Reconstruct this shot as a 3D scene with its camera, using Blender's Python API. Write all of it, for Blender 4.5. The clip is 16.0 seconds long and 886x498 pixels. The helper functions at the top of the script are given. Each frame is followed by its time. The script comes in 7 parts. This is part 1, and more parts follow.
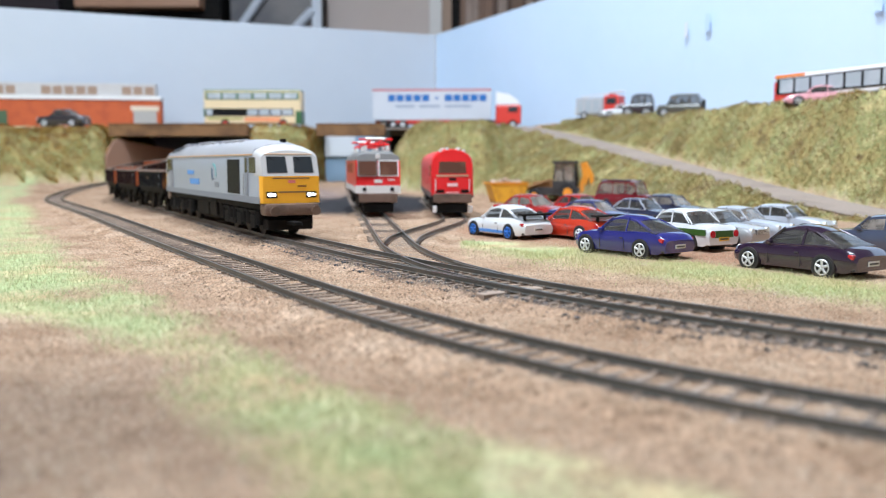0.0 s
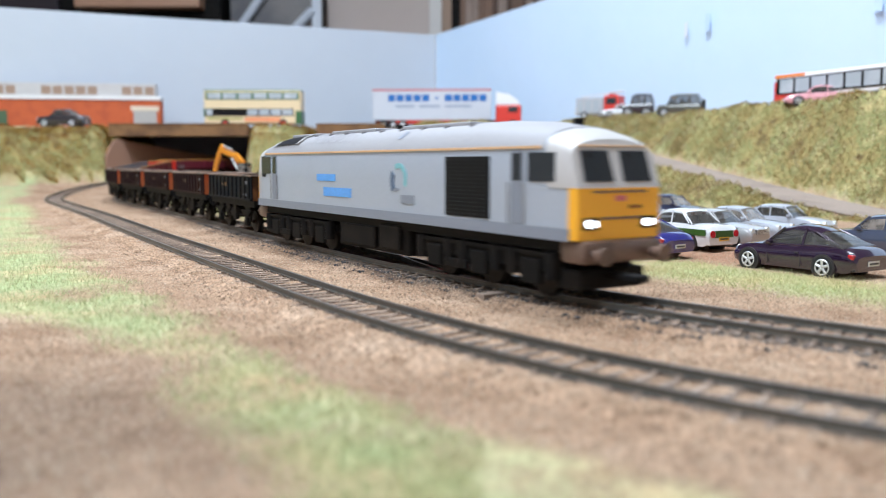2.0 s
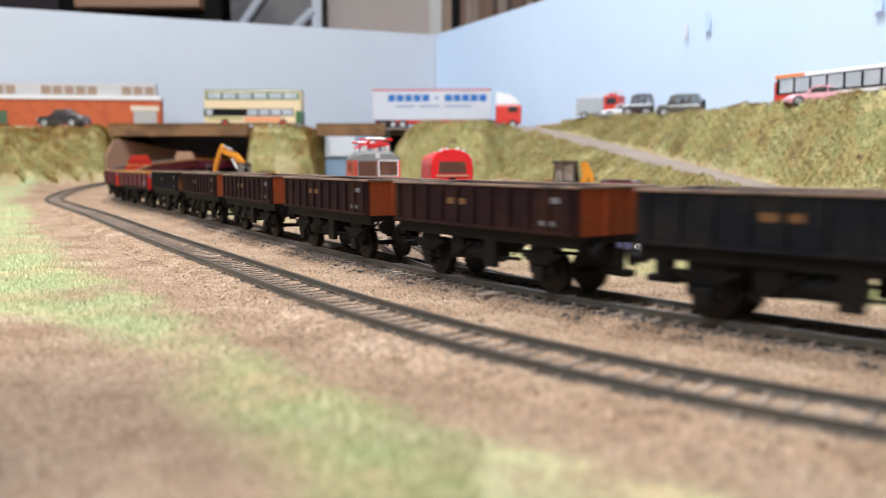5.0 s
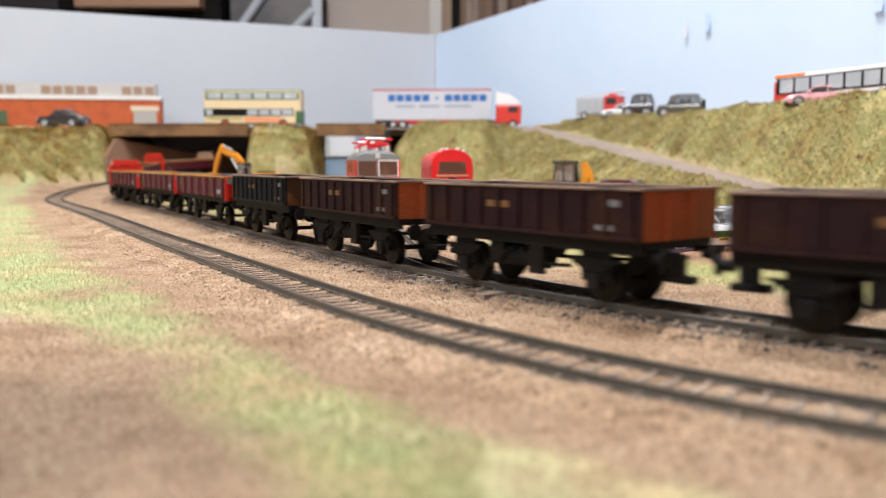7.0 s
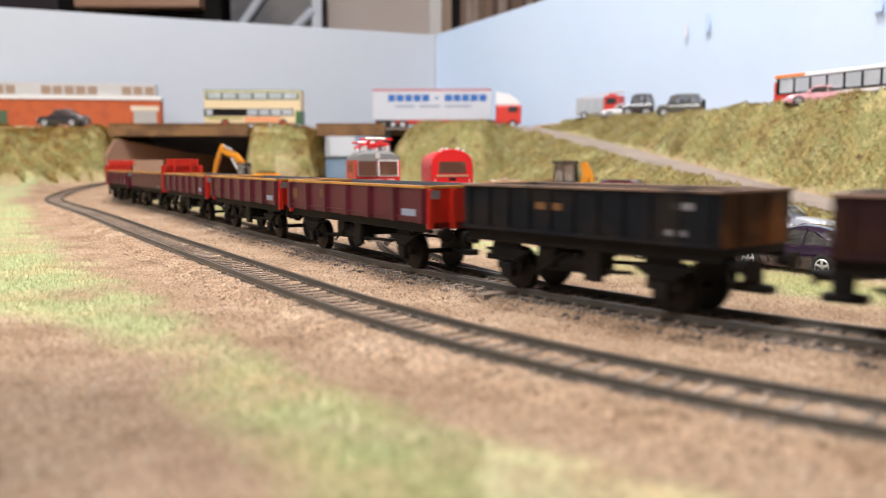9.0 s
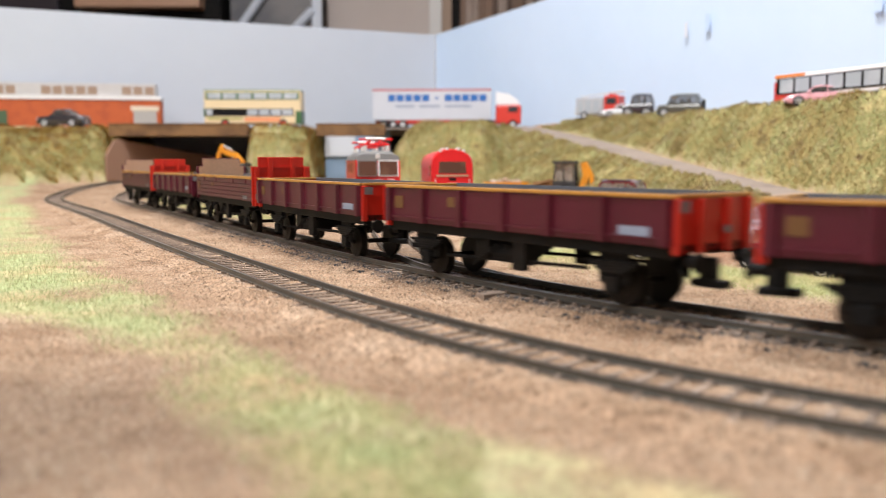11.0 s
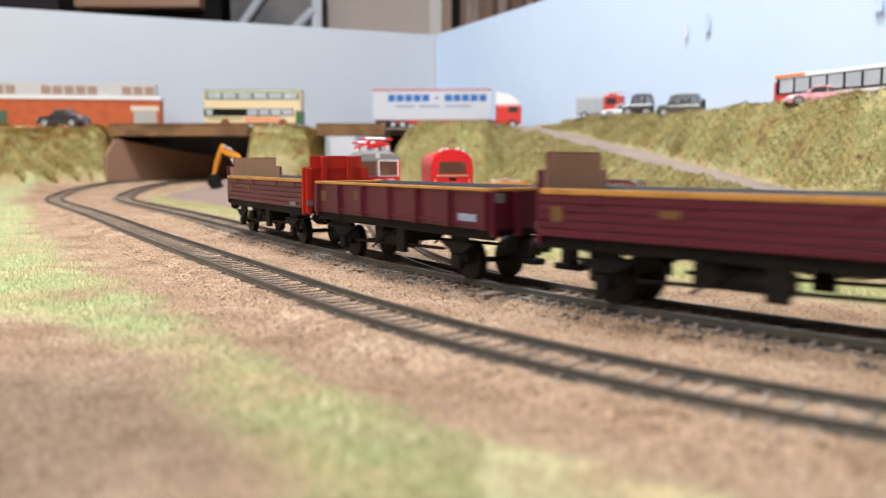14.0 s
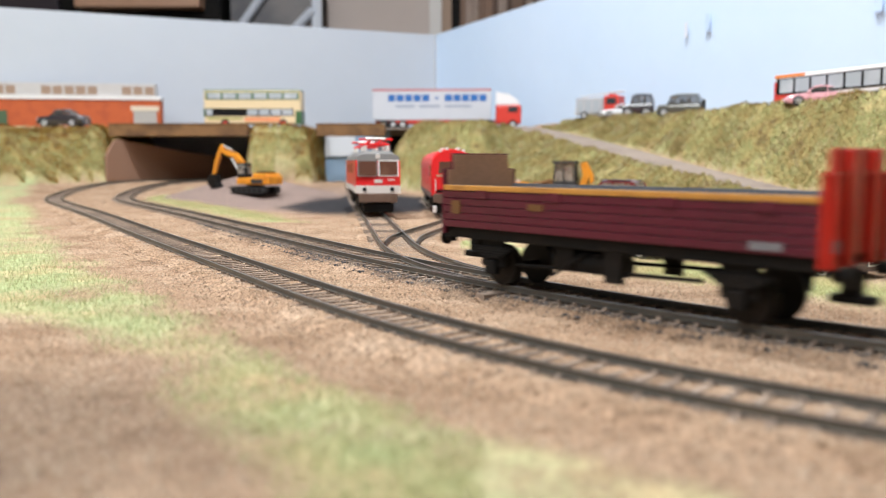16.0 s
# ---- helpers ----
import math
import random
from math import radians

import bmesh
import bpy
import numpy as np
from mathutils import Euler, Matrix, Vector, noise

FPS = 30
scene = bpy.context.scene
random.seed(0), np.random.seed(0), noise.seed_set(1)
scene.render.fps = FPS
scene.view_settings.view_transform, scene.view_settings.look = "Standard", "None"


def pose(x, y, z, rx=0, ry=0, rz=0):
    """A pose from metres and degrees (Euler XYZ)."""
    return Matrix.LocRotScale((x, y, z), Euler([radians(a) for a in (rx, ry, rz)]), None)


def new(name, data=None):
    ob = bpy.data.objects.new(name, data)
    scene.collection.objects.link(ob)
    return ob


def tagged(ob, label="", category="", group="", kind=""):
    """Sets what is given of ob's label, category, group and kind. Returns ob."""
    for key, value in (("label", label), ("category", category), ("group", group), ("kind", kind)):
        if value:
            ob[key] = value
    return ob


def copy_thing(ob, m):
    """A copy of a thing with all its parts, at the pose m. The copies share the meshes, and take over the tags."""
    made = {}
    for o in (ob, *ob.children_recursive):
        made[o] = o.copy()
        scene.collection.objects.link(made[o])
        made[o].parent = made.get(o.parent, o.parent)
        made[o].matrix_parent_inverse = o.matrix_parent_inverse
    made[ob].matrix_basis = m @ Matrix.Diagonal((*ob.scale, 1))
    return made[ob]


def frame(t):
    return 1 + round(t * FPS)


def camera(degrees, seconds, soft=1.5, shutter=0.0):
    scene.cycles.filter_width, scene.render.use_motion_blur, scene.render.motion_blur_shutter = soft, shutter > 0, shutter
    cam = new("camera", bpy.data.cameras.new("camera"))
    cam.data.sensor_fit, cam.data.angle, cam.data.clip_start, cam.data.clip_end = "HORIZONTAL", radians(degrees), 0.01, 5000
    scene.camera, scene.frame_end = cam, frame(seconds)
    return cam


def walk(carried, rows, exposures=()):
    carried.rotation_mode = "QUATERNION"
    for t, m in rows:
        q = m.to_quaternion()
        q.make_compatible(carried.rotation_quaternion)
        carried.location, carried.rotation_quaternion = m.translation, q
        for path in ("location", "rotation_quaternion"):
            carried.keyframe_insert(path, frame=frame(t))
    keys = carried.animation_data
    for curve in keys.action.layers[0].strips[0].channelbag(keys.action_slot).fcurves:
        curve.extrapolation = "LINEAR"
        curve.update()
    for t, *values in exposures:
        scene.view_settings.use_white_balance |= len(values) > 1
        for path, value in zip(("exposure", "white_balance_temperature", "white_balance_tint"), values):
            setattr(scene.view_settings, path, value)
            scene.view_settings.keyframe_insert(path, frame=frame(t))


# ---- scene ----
# A model railway at true model size: millimetre plan, metre world.
MM = 0.001

# ---- camera ----
cam = camera(56.2, 16.0, soft=1.0, shutter=0.6)
cam.data.dof.use_dof = True
cam.data.dof.focus_distance = 0.365
cam.data.dof.aperture_fstop = 13.0
EYE = pose(0, 0, 0.0445, 90 - 5.91, 0, 0)
walk(cam, [(0, EYE), (16.0, EYE)], exposures=[(0, 0.0, 5600, 7), (4.0, 0.0, 5850, 9), (6.5, 0.0, 6450, 12), (9.0, 0.0, 6600, 14), (12.5, 0.0, 6500, 13), (16.0, 0.0, 6300, 10)])

# ---- light: ceiling lamps of the room, and the room's pale walls ----
world = bpy.data.worlds.new("room_air")
scene.world = world
world.use_nodes = True
world.node_tree.nodes["Background"].inputs[0].default_value = (0.93, 0.96, 1.0, 1)
world.node_tree.nodes["Background"].inputs[1].default_value = 0.1


def ceiling_lamp_light(name, x, y, z, sx, sy, watts, colour):
    data = bpy.data.lights.new(name, "AREA")
    data.shape, data.size, data.size_y, data.energy, data.color = "RECTANGLE", sx, sy, watts, colour
    ob = new(name, data)
    ob.matrix_basis = pose(x, y, z)
    return ob


LAMPS = [("ceiling_light_front", -0.95, -0.7, 1.2, 0.5, 25),
         ("ceiling_spot_left", -0.42, 0.12, 0.09, 0.09, 16), ("ceiling_spot_right", 0.42, 0.62, 0.09, 0.09, 4),
         ("ceiling_spot_middle", 0.05, 0.56, 0.09, 0.09, 18), ("ceiling_spot_far", -0.46, 1.02, 0.09, 0.09, 9)]
for lamp_name, lx, ly, lsx, lsy, watts in LAMPS:
    ceiling_lamp_light(lamp_name, lx, ly, 1.42, lsx, lsy, watts, (0.96, 0.985, 1.0))

# ---- materials ----
def mat(name, colour, rough=0.6, metal=0.0, spots=None, spot_scale=60.0, spot_amount=0.5, grain=0.12,
        grain_scale=900.0, bump=0.0, bump_scale=500.0, coat=0.0, vary=0.0, emit=0.0, spec=0.5):
    """Base colour, worn at two scales by noise in object space, with fine relief."""
    m = bpy.data.materials.new(name)
    m.use_nodes = True
    nt = m.node_tree
    b = nt.nodes["Principled BSDF"]
    b.inputs["Roughness"].default_value = rough
    b.inputs["Metallic"].default_value = metal
    b.inputs["Specular IOR Level"].default_value = spec
    b.inputs["Coat Weight"].default_value = coat
    b.inputs["Coat Roughness"].default_value = 0.07
    b.inputs["Coat IOR"].default_value = 1.8
    tc = nt.nodes.new("ShaderNodeTexCoord")

    def noise_node(scale, detail=4.0):
        n = nt.nodes.new("ShaderNodeTexNoise")
        n.inputs["Scale"].default_value, n.inputs["Detail"].default_value = scale, detail
        nt.links.new(tc.outputs["Object"], n.inputs["Vector"])
        return n

    def mix(fac, a, bb, kind="MIX"):
        x = nt.nodes.new("ShaderNodeMix")
        x.data_type, x.blend_type = "RGBA", kind
        for sock, v in ((x.inputs[0], fac), (x.inputs[6], a), (x.inputs[7], bb)):
            if isinstance(v, bpy.types.NodeSocket):
                nt.links.new(v, sock)
            elif isinstance(v, (int, float)):
                sock.default_value = v
            else:
                sock.default_value = (*v[:3], 1)
        return x.outputs[2]

    out = mix(0.0, colour, colour)
    if spots:
        n = noise_node(spot_scale)
        r = nt.nodes.new("ShaderNodeValToRGB")
        lo = 0.62 - 0.3 * spot_amount
        r.color_ramp.elements[0].position, r.color_ramp.elements[1].position = lo, min(lo + 0.2, 0.98)
        nt.links.new(n.outputs["Fac"], r.inputs["Fac"])
        out = mix(r.outputs["Color"], out, spots)
    if grain:
        n = noise_node(grain_scale, 3.0)
        r = nt.nodes.new("ShaderNodeMapRange")
        r.inputs[3].default_value, r.inputs[4].default_value = 1 - grain * 2, 1 + grain * 2
        nt.links.new(n.outputs["Fac"], r.inputs[0])
        g = nt.nodes.new("ShaderNodeCombineColor")
        for i in range(3):
            nt.links.new(r.outputs[0], g.inputs[i])
        out = mix(1.0, out, g.outputs[0], "MULTIPLY")
    if vary:
        oi = nt.nodes.new("ShaderNodeObjectInfo")
        r = nt.nodes.new("ShaderNodeMapRange")
        r.inputs[3].default_value, r.inputs[4].default_value = 1 - vary, 1 + vary
        nt.links.new(oi.outputs["Random"], r.inputs[0])
        g = nt.nodes.new("ShaderNodeCombineColor")
        for i in range(3):
            nt.links.new(r.outputs[0], g.inputs[i])
        out = mix(1.0, out, g.outputs[0], "MULTIPLY")
    nt.links.new(out, b.inputs["Base Color"])
    if emit:
        b.inputs["Emission Color"].default_value = (*colour[:3], 1)
        b.inputs["Emission Strength"].default_value = emit
    if bump:
        n = noise_node(bump_scale, 5.0)
        bp = nt.nodes.new("ShaderNodeBump")
        bp.inputs["Strength"].default_value, bp.inputs["Distance"].default_value = bump, 0.0006
        nt.links.new(n.outputs["Fac"], bp.inputs["Height"])
        nt.links.new(bp.outputs[0], b.inputs["Normal"])
    return m


def island_mat(name, stops, rough=0.9, single=0.45, patch_scale=22.0, thin=0.0):
    """Colour picked for each loose piece from a ramp."""
    m = bpy.data.materials.new(name)
    m.use_nodes = True
    nt = m.node_tree
    b = nt.nodes["Principled BSDF"]
    b.inputs["Roughness"].default_value = rough
    b.inputs["Specular IOR Level"].default_value = 0.0
    g = nt.nodes.new("ShaderNodeNewGeometry")
    r = nt.nodes.new("ShaderNodeValToRGB")
    els = r.color_ramp.elements
    while len(els) < len(stops):
        els.new(0.5)
    for i, c in enumerate(stops):
        els[i].position, els[i].color = i / (len(stops) - 1), (*c, 1)
    tc = nt.nodes.new("ShaderNodeTexCoord")
    n = nt.nodes.new("ShaderNodeTexNoise")
    n.inputs["Scale"].default_value, n.inputs["Detail"].default_value = patch_scale, 5.0
    nt.links.new(tc.outputs["Object"], n.inputs["Vector"])
    patch = nt.nodes.new("ShaderNodeMapRange")
    patch.inputs[1].default_value, patch.inputs[2].default_value = 0.34, 0.66
    nt.links.new(n.outputs["Fac"], patch.inputs[0])
    both = nt.nodes.new("ShaderNodeMix")
    both.inputs[0].default_value = single
    nt.links.new(patch.outputs[0], both.inputs[2])
    nt.links.new(g.outputs["Random Per Island"], both.inputs[3])
    nt.links.new(both.outputs[0], r.inputs["Fac"])
    nt.links.new(r.outputs["Color"], b.inputs["Base Color"])
    if thin:
        tr = nt.nodes.new("ShaderNodeBsdfTranslucent")
        nt.links.new(r.outputs["Color"], tr.inputs["Color"])
        ms = nt.nodes.new("ShaderNodeMixShader")
        ms.inputs[0].default_value = thin
        nt.links.new(b.outputs[0], ms.inputs[1])
        nt.links.new(tr.outputs[0], ms.inputs[2])
        nt.links.new(ms.outputs[0], nt.nodes["Material Output"].inputs["Surface"])
    return m


def clear_mat(name, tint, gloss=0.10, dust=0.12, dust_colour=(0.5, 0.47, 0.43)):
    """Thin clear plastic glazing: see-through, faintly mirroring, with a film of dust."""
    m = bpy.data.materials.new(name)
    m.use_nodes = True
    nt = m.node_tree
    out = nt.nodes["Material Output"]
    nt.nodes.remove(nt.nodes["Principled BSDF"])
    tr, gl, df = (nt.nodes.new("ShaderNodeBsdf" + k) for k in ("Transparent", "Glossy", "Diffuse"))
    tr.inputs["Color"].default_value = (*tint, 1)
    gl.inputs["Roughness"].default_value = 0.05
    df.inputs["Color"].default_value = (*dust_colour, 1)
    tc = nt.nodes.new("ShaderNodeTexCoord")
    n = nt.nodes.new("ShaderNodeTexNoise")
    n.inputs["Scale"].default_value = 160.0
    nt.links.new(tc.outputs["Object"], n.inputs["Vector"])
    r = nt.nodes.new("ShaderNodeMapRange")
    r.inputs[1].default_value, r.inputs[2].default_value, r.inputs[3].default_value, r.inputs[4].default_value = 0.3, 0.7, dust * 0.5, dust * 1.5
    nt.links.new(n.outputs["Fac"], r.inputs[0])
    film = nt.nodes.new("ShaderNodeMixShader")
    nt.links.new(r.outputs[0], film.inputs[0])
    nt.links.new(tr.outputs[0], film.inputs[1])
    nt.links.new(df.outputs[0], film.inputs[2])
    fr = nt.nodes.new("ShaderNodeFresnel")
    fr.inputs["IOR"].default_value = 1.45 + gloss
    ms = nt.nodes.new("ShaderNodeMixShader")
    nt.links.new(fr.outputs[0], ms.inputs[0])
    nt.links.new(film.outputs[0], ms.inputs[1])
    nt.links.new(gl.outputs[0], ms.inputs[2])
    nt.links.new(ms.outputs[0], out.inputs["Surface"])
    return m


def glass_mat(name, colour=(0.03, 0.035, 0.04), rough=0.06):
    return mat(name, colour, rough, grain=0.0, coat=0.15, spec=0.3)


def ground_mat():
    """Dry soil with grass flock; the flock's place is stored on the sheet as the point value 'flock'."""
    m = bpy.data.materials.new("soil_and_flock")
    m.use_nodes = True
    nt = m.node_tree
    b = nt.nodes["Principled BSDF"]
    b.inputs["Roughness"].default_value = 0.95
    b.inputs["Specular IOR Level"].default_value = 0.0
    tc = nt.nodes.new("ShaderNodeTexCoord")

    def noise_node(scale, detail=6.0, rough=0.6):
        n = nt.nodes.new("ShaderNodeTexNoise")
        n.inputs["Scale"].default_value, n.inputs["Detail"].default_value = scale, detail
        n.inputs["Roughness"].default_value = rough
        nt.links.new(tc.outputs["Object"], n.inputs["Vector"])
        return n.outputs["Fac"]

    def ramp(fac, stops):
        r = nt.nodes.new("ShaderNodeValToRGB")
        els = r.color_ramp.elements
        while len(els) < len(stops):
            els.new(0.5)
        for i, (p, c) in enumerate(stops):
            els[i].position, els[i].color = p, (*c, 1)
        nt.links.new(fac, r.inputs["Fac"])
        return r.outputs["Color"]

    def mix(fac, a, c, kind="MIX"):
        x = nt.nodes.new("ShaderNodeMix")
        x.data_type, x.blend_type = "RGBA", kind
        for sock, v in ((x.inputs[0], fac), (x.inputs[6], a), (x.inputs[7], c)):
            if isinstance(v, bpy.types.NodeSocket):
                nt.links.new(v, sock)
            else:
                sock.default_value = v
        return x.outputs[2]

    soil = ramp(noise_node(35), [(0.3, SOIL[0]), (0.52, SOIL[1]), (0.72, SOIL[2])])
    speck = ramp(noise_node(1100, 2.0), [(0.28, (0.42, 0.40, 0.38)), (0.48, (0.98, 0.98, 0.98)), (0.70, (1.55, 1.5, 1.45))])
    soil = mix(1.0, soil, speck, "MULTIPLY")
    soil = mix(1.0, soil, ramp(noise_node(160, 5.0, 0.7), [(0.28, (0.52, 0.47, 0.42)), (0.46, (1, 1, 1)), (0.60, (1.0, 1.0, 1.0)), (0.75, (1.22, 1.2, 1.16))]), "MULTIPLY")
    grass = ramp(noise_node(28), [(0.31, FLOCK[0]), (0.42, FLOCK[1]), (0.56, FLOCK[2])])
    fine = ramp(noise_node(500, 3.0), [(0.3, (0.6, 0.6, 0.55)), (0.7, (1.3, 1.3, 1.25))])
    grass = mix(1.0, grass, fine, "MULTIPLY")
    at = nt.nodes.new("ShaderNodeAttribute")
    at.attribute_name = "flock"
    def spread(nm):
        a = nt.nodes.new("ShaderNodeAttribute")
        a.attribute_name = nm
        return a.outputs["Fac"]

    out = mix(spread("gravel"), soil, mix(1.0, speck, (0.255, 0.192, 0.168, 1), "MULTIPLY"))
    out = mix(spread("clay"), out, mix(1.0, speck, (0.30, 0.165, 0.105, 1), "MULTIPLY"))
    out = mix(spread("dark_ground"), out, mix(1.0, speck, (0.04, 0.039, 0.042, 1), "MULTIPLY"))
    out = mix(at.outputs["Fac"], out, grass)
    mat_of_roots = mix(1.0, ramp(noise_node(42), [(0.34, (0.13, 0.075, 0.032)), (0.44, (0.40, 0.31, 0.125)), (0.54, (0.27, 0.27, 0.11)), (0.66, (0.54, 0.44, 0.21))]), fine, "MULTIPLY")
    nt.links.new(mix(spread("thatch"), out, mat_of_roots), b.inputs["Base Color"])
    n = noise_node(700, 6.0, 0.7)
    bp = nt.nodes.new("ShaderNodeBump")
    bp.inputs["Strength"].default_value, bp.inputs["Distance"].default_value = 0.9, 0.0009
    nt.links.new(n, bp.inputs["Height"])
    nt.links.new(bp.outputs[0], b.inputs["Normal"])
    return m


SOIL = [(0.235, 0.150, 0.096), (0.365, 0.250, 0.168), (0.455, 0.335, 0.24)]
FLOCK = [(0.46, 0.30, 0.17), (0.51, 0.44, 0.26), (0.41, 0.45, 0.25)]
M_SOIL = ground_mat()
M_RAIL = mat("rusty_steel_rail", (0.105, 0.10, 0.088), 0.4, 0.25, (0.14, 0.12, 0.095), 40)
M_RAILTOP = mat("polished_rail_head", (0.30, 0.29, 0.28), 0.3, 0.9, grain=0.05)
M_SLEEPER = mat("dark_brown_plastic_sleeper", (0.20, 0.155, 0.125), 0.8, spots=(0.30, 0.23, 0.175), spot_scale=90, spot_amount=0.5, vary=0.3, spec=0.1)
M_BALLAST = island_mat("grey_brown_ballast", [(0.24, 0.17, 0.125), (0.34, 0.25, 0.185), (0.42, 0.31, 0.23), (0.50, 0.40, 0.31)])
M_DARKBALLAST = island_mat("dark_grey_ballast", [(0.05, 0.05, 0.055), (0.10, 0.10, 0.105), (0.17, 0.16, 0.16)])
M_BUSH = island_mat("scatter_foliage", [(0.13, 0.07, 0.03), (0.40, 0.31, 0.13), (0.22, 0.20, 0.075), (0.56, 0.46, 0.22), (0.33, 0.21, 0.09), (0.30, 0.32, 0.15), (0.66, 0.56, 0.33), (0.24, 0.13, 0.055), (0.42, 0.44, 0.25)], single=0.22, patch_scale=38.0, thin=0.2)
M_AUTUMN = island_mat("autumn_scatter_foliage", [(0.07, 0.038, 0.014), (0.36, 0.19, 0.04), (0.14, 0.105, 0.03), (0.32, 0.125, 0.03), (0.36, 0.25, 0.065), (0.18, 0.065, 0.022), (0.40, 0.29, 0.10)], single=0.15, patch_scale=24.0, thin=0.2)
M_STRAW = island_mat("static_grass", [(0.50, 0.40, 0.22), (0.62, 0.55, 0.32), (0.46, 0.48, 0.22), (0.68, 0.62, 0.42)], thin=0.4)
M_GREENGRASS = island_mat("green_static_grass", [(0.58, 0.46, 0.27), (0.40, 0.47, 0.24), (0.54, 0.50, 0.28), (0.40, 0.49, 0.25), (0.64, 0.60, 0.40)], single=0.35, patch_scale=30.0, thin=0.4)
M_ROAD = mat("grey_painted_road", (0.30, 0.245, 0.205), 0.95, spots=(0.23, 0.185, 0.155), spot_scale=25, grain=0.15, bump=0.4, spec=0.0)
M_SKYBLUE = mat("sky_blue_painted_board", (0.58, 0.71, 0.88), 0.92, spots=(0.555, 0.69, 0.87), spot_scale=4, grain=0.01, grain_scale=40)
M_SKYGREY = mat("pale_grey_painted_board", (0.48, 0.515, 0.57), 0.9, spots=(0.46, 0.50, 0.56), spot_scale=3, grain=0.012, grain_scale=30)
M_BEAM = mat("brown_wood_beam", (0.22, 0.115, 0.045), 0.8, spots=(0.12, 0.06, 0.025), spot_scale=35, grain=0.2, bump=0.4)
M_CARD = mat("brown_card_wall", (0.33, 0.19, 0.125), 0.85, spots=(0.29, 0.165, 0.11), spot_scale=10, grain=0.06, bump=0.2)
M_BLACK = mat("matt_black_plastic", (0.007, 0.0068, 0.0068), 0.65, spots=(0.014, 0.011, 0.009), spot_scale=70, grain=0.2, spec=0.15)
M_TYREBLACK = mat("black_rubber", (0.02, 0.02, 0.021), 0.75)
M_GLASS = glass_mat("dark_glazing")
M_STEELWHEEL = mat("dark_steel_wheel", (0.016, 0.013, 0.011), 0.55, 0.2, grain=0.2, spec=0.3)


# ---- mesh helpers (all in millimetres) ----
def link_mesh(name, me, material, parent=None, label="", scaled=True):
    if scaled:
        me.transform(Matrix.Scale(MM, 4))
    if material:
        me.materials.append(material)
    ob = new(name, me)
    ob.parent = parent
    if label:
        ob["label"] = label
    return ob


def part(name, bm, material, parent, label="", smooth=False):
    me = bpy.data.meshes.new(name)
    bmesh.ops.recalc_face_normals(bm, faces=bm.faces)
    if smooth:
        for f in bm.faces:
            f.smooth = True
    bm.to_mesh(me)
    bm.free()
    if smooth:
        me.set_sharp_from_angle(angle=radians(40))
    return link_mesh(name, me, material, parent, label)


def thing(name, label, category, group="", kind="", m=None):
    ob = new(name)
    ob.empty_display_size = 0.01
    if m is not None:
        ob.matrix_basis = m
    return tagged(ob, label, category, group, kind)


def box(bm, x0, x1, y0, y1, z0, z1, bev=0.0):
    r = bmesh.ops.create_cube(bm, size=1)["verts"]
    for v in r:
        v.co = Vector((x0 + (v.co.x + 0.5) * (x1 - x0), y0 + (v.co.y + 0.5) * (y1 - y0), z0 + (v.co.z + 0.5) * (z1 - z0)))
    if bev:
        es = list({e for v in r for e in v.link_edges})
        bmesh.ops.bevel(bm, geom=es, offset=bev, segments=2, affect="EDGES", profile=0.5)
    return bm


def boxes(*rows, bev=0.0):
    bm = bmesh.new()
    for r in rows:
        box(bm, *r, bev=bev)
    return bm


def rod(bm, a, b, r, seg=12, r2=None):
    a, b = Vector(a), Vector(b)
    d = b - a
    q = d.to_track_quat("Z", "Y").to_matrix().to_4x4()
    bmesh.ops.create_cone(bm, cap_ends=True, segments=seg, radius1=r, radius2=r if r2 is None else r2, depth=d.length,
                          matrix=Matrix.Translation((a + b) / 2) @ q)
    return bm


def rods(*rows, seg=12):
    bm = bmesh.new()
    for a, b, r in rows:
        rod(bm, a, b, r, seg)
    return bm


def loft(bm, loops, closed=True):
    """Skin through loops of equal point count, with end caps."""
    vs = [[bm.verts.new(p) for p in lp] for lp in loops]
    n = len(vs[0])
    for a, b in zip(vs[:-1], vs[1:]):
        for i in range(n if closed else n - 1):
            j = (i + 1) % n
            bm.faces.new((a[i], a[j], b[j], b[i]))
    if closed:
        bm.faces.new(vs[0][::-1])
        bm.faces.new(vs[-1])
    return bm


def prism(bm, pts, axis, a, b):
    """A flat outline (two coordinates) pulled from a to b along an axis."""
    def p(u, v, w):
        return {"x": (w, u, v), "y": (u, w, v), "z": (u, v, w)}[axis]
    return loft(bm, [[p(u, v, a) for u, v in pts], [p(u, v, b) for u, v in pts]])


def pydata(name, verts, faces, material, parent=None, label="", smooth=False):
    me = bpy.data.meshes.new(name)
    me.from_pydata([tuple(v) for v in verts], [], [tuple(f) for f in faces])
    me.update()
    if smooth:
        for f in me.polygons:
            f.use_smooth = True
    return link_mesh(name, me, material, parent, label)


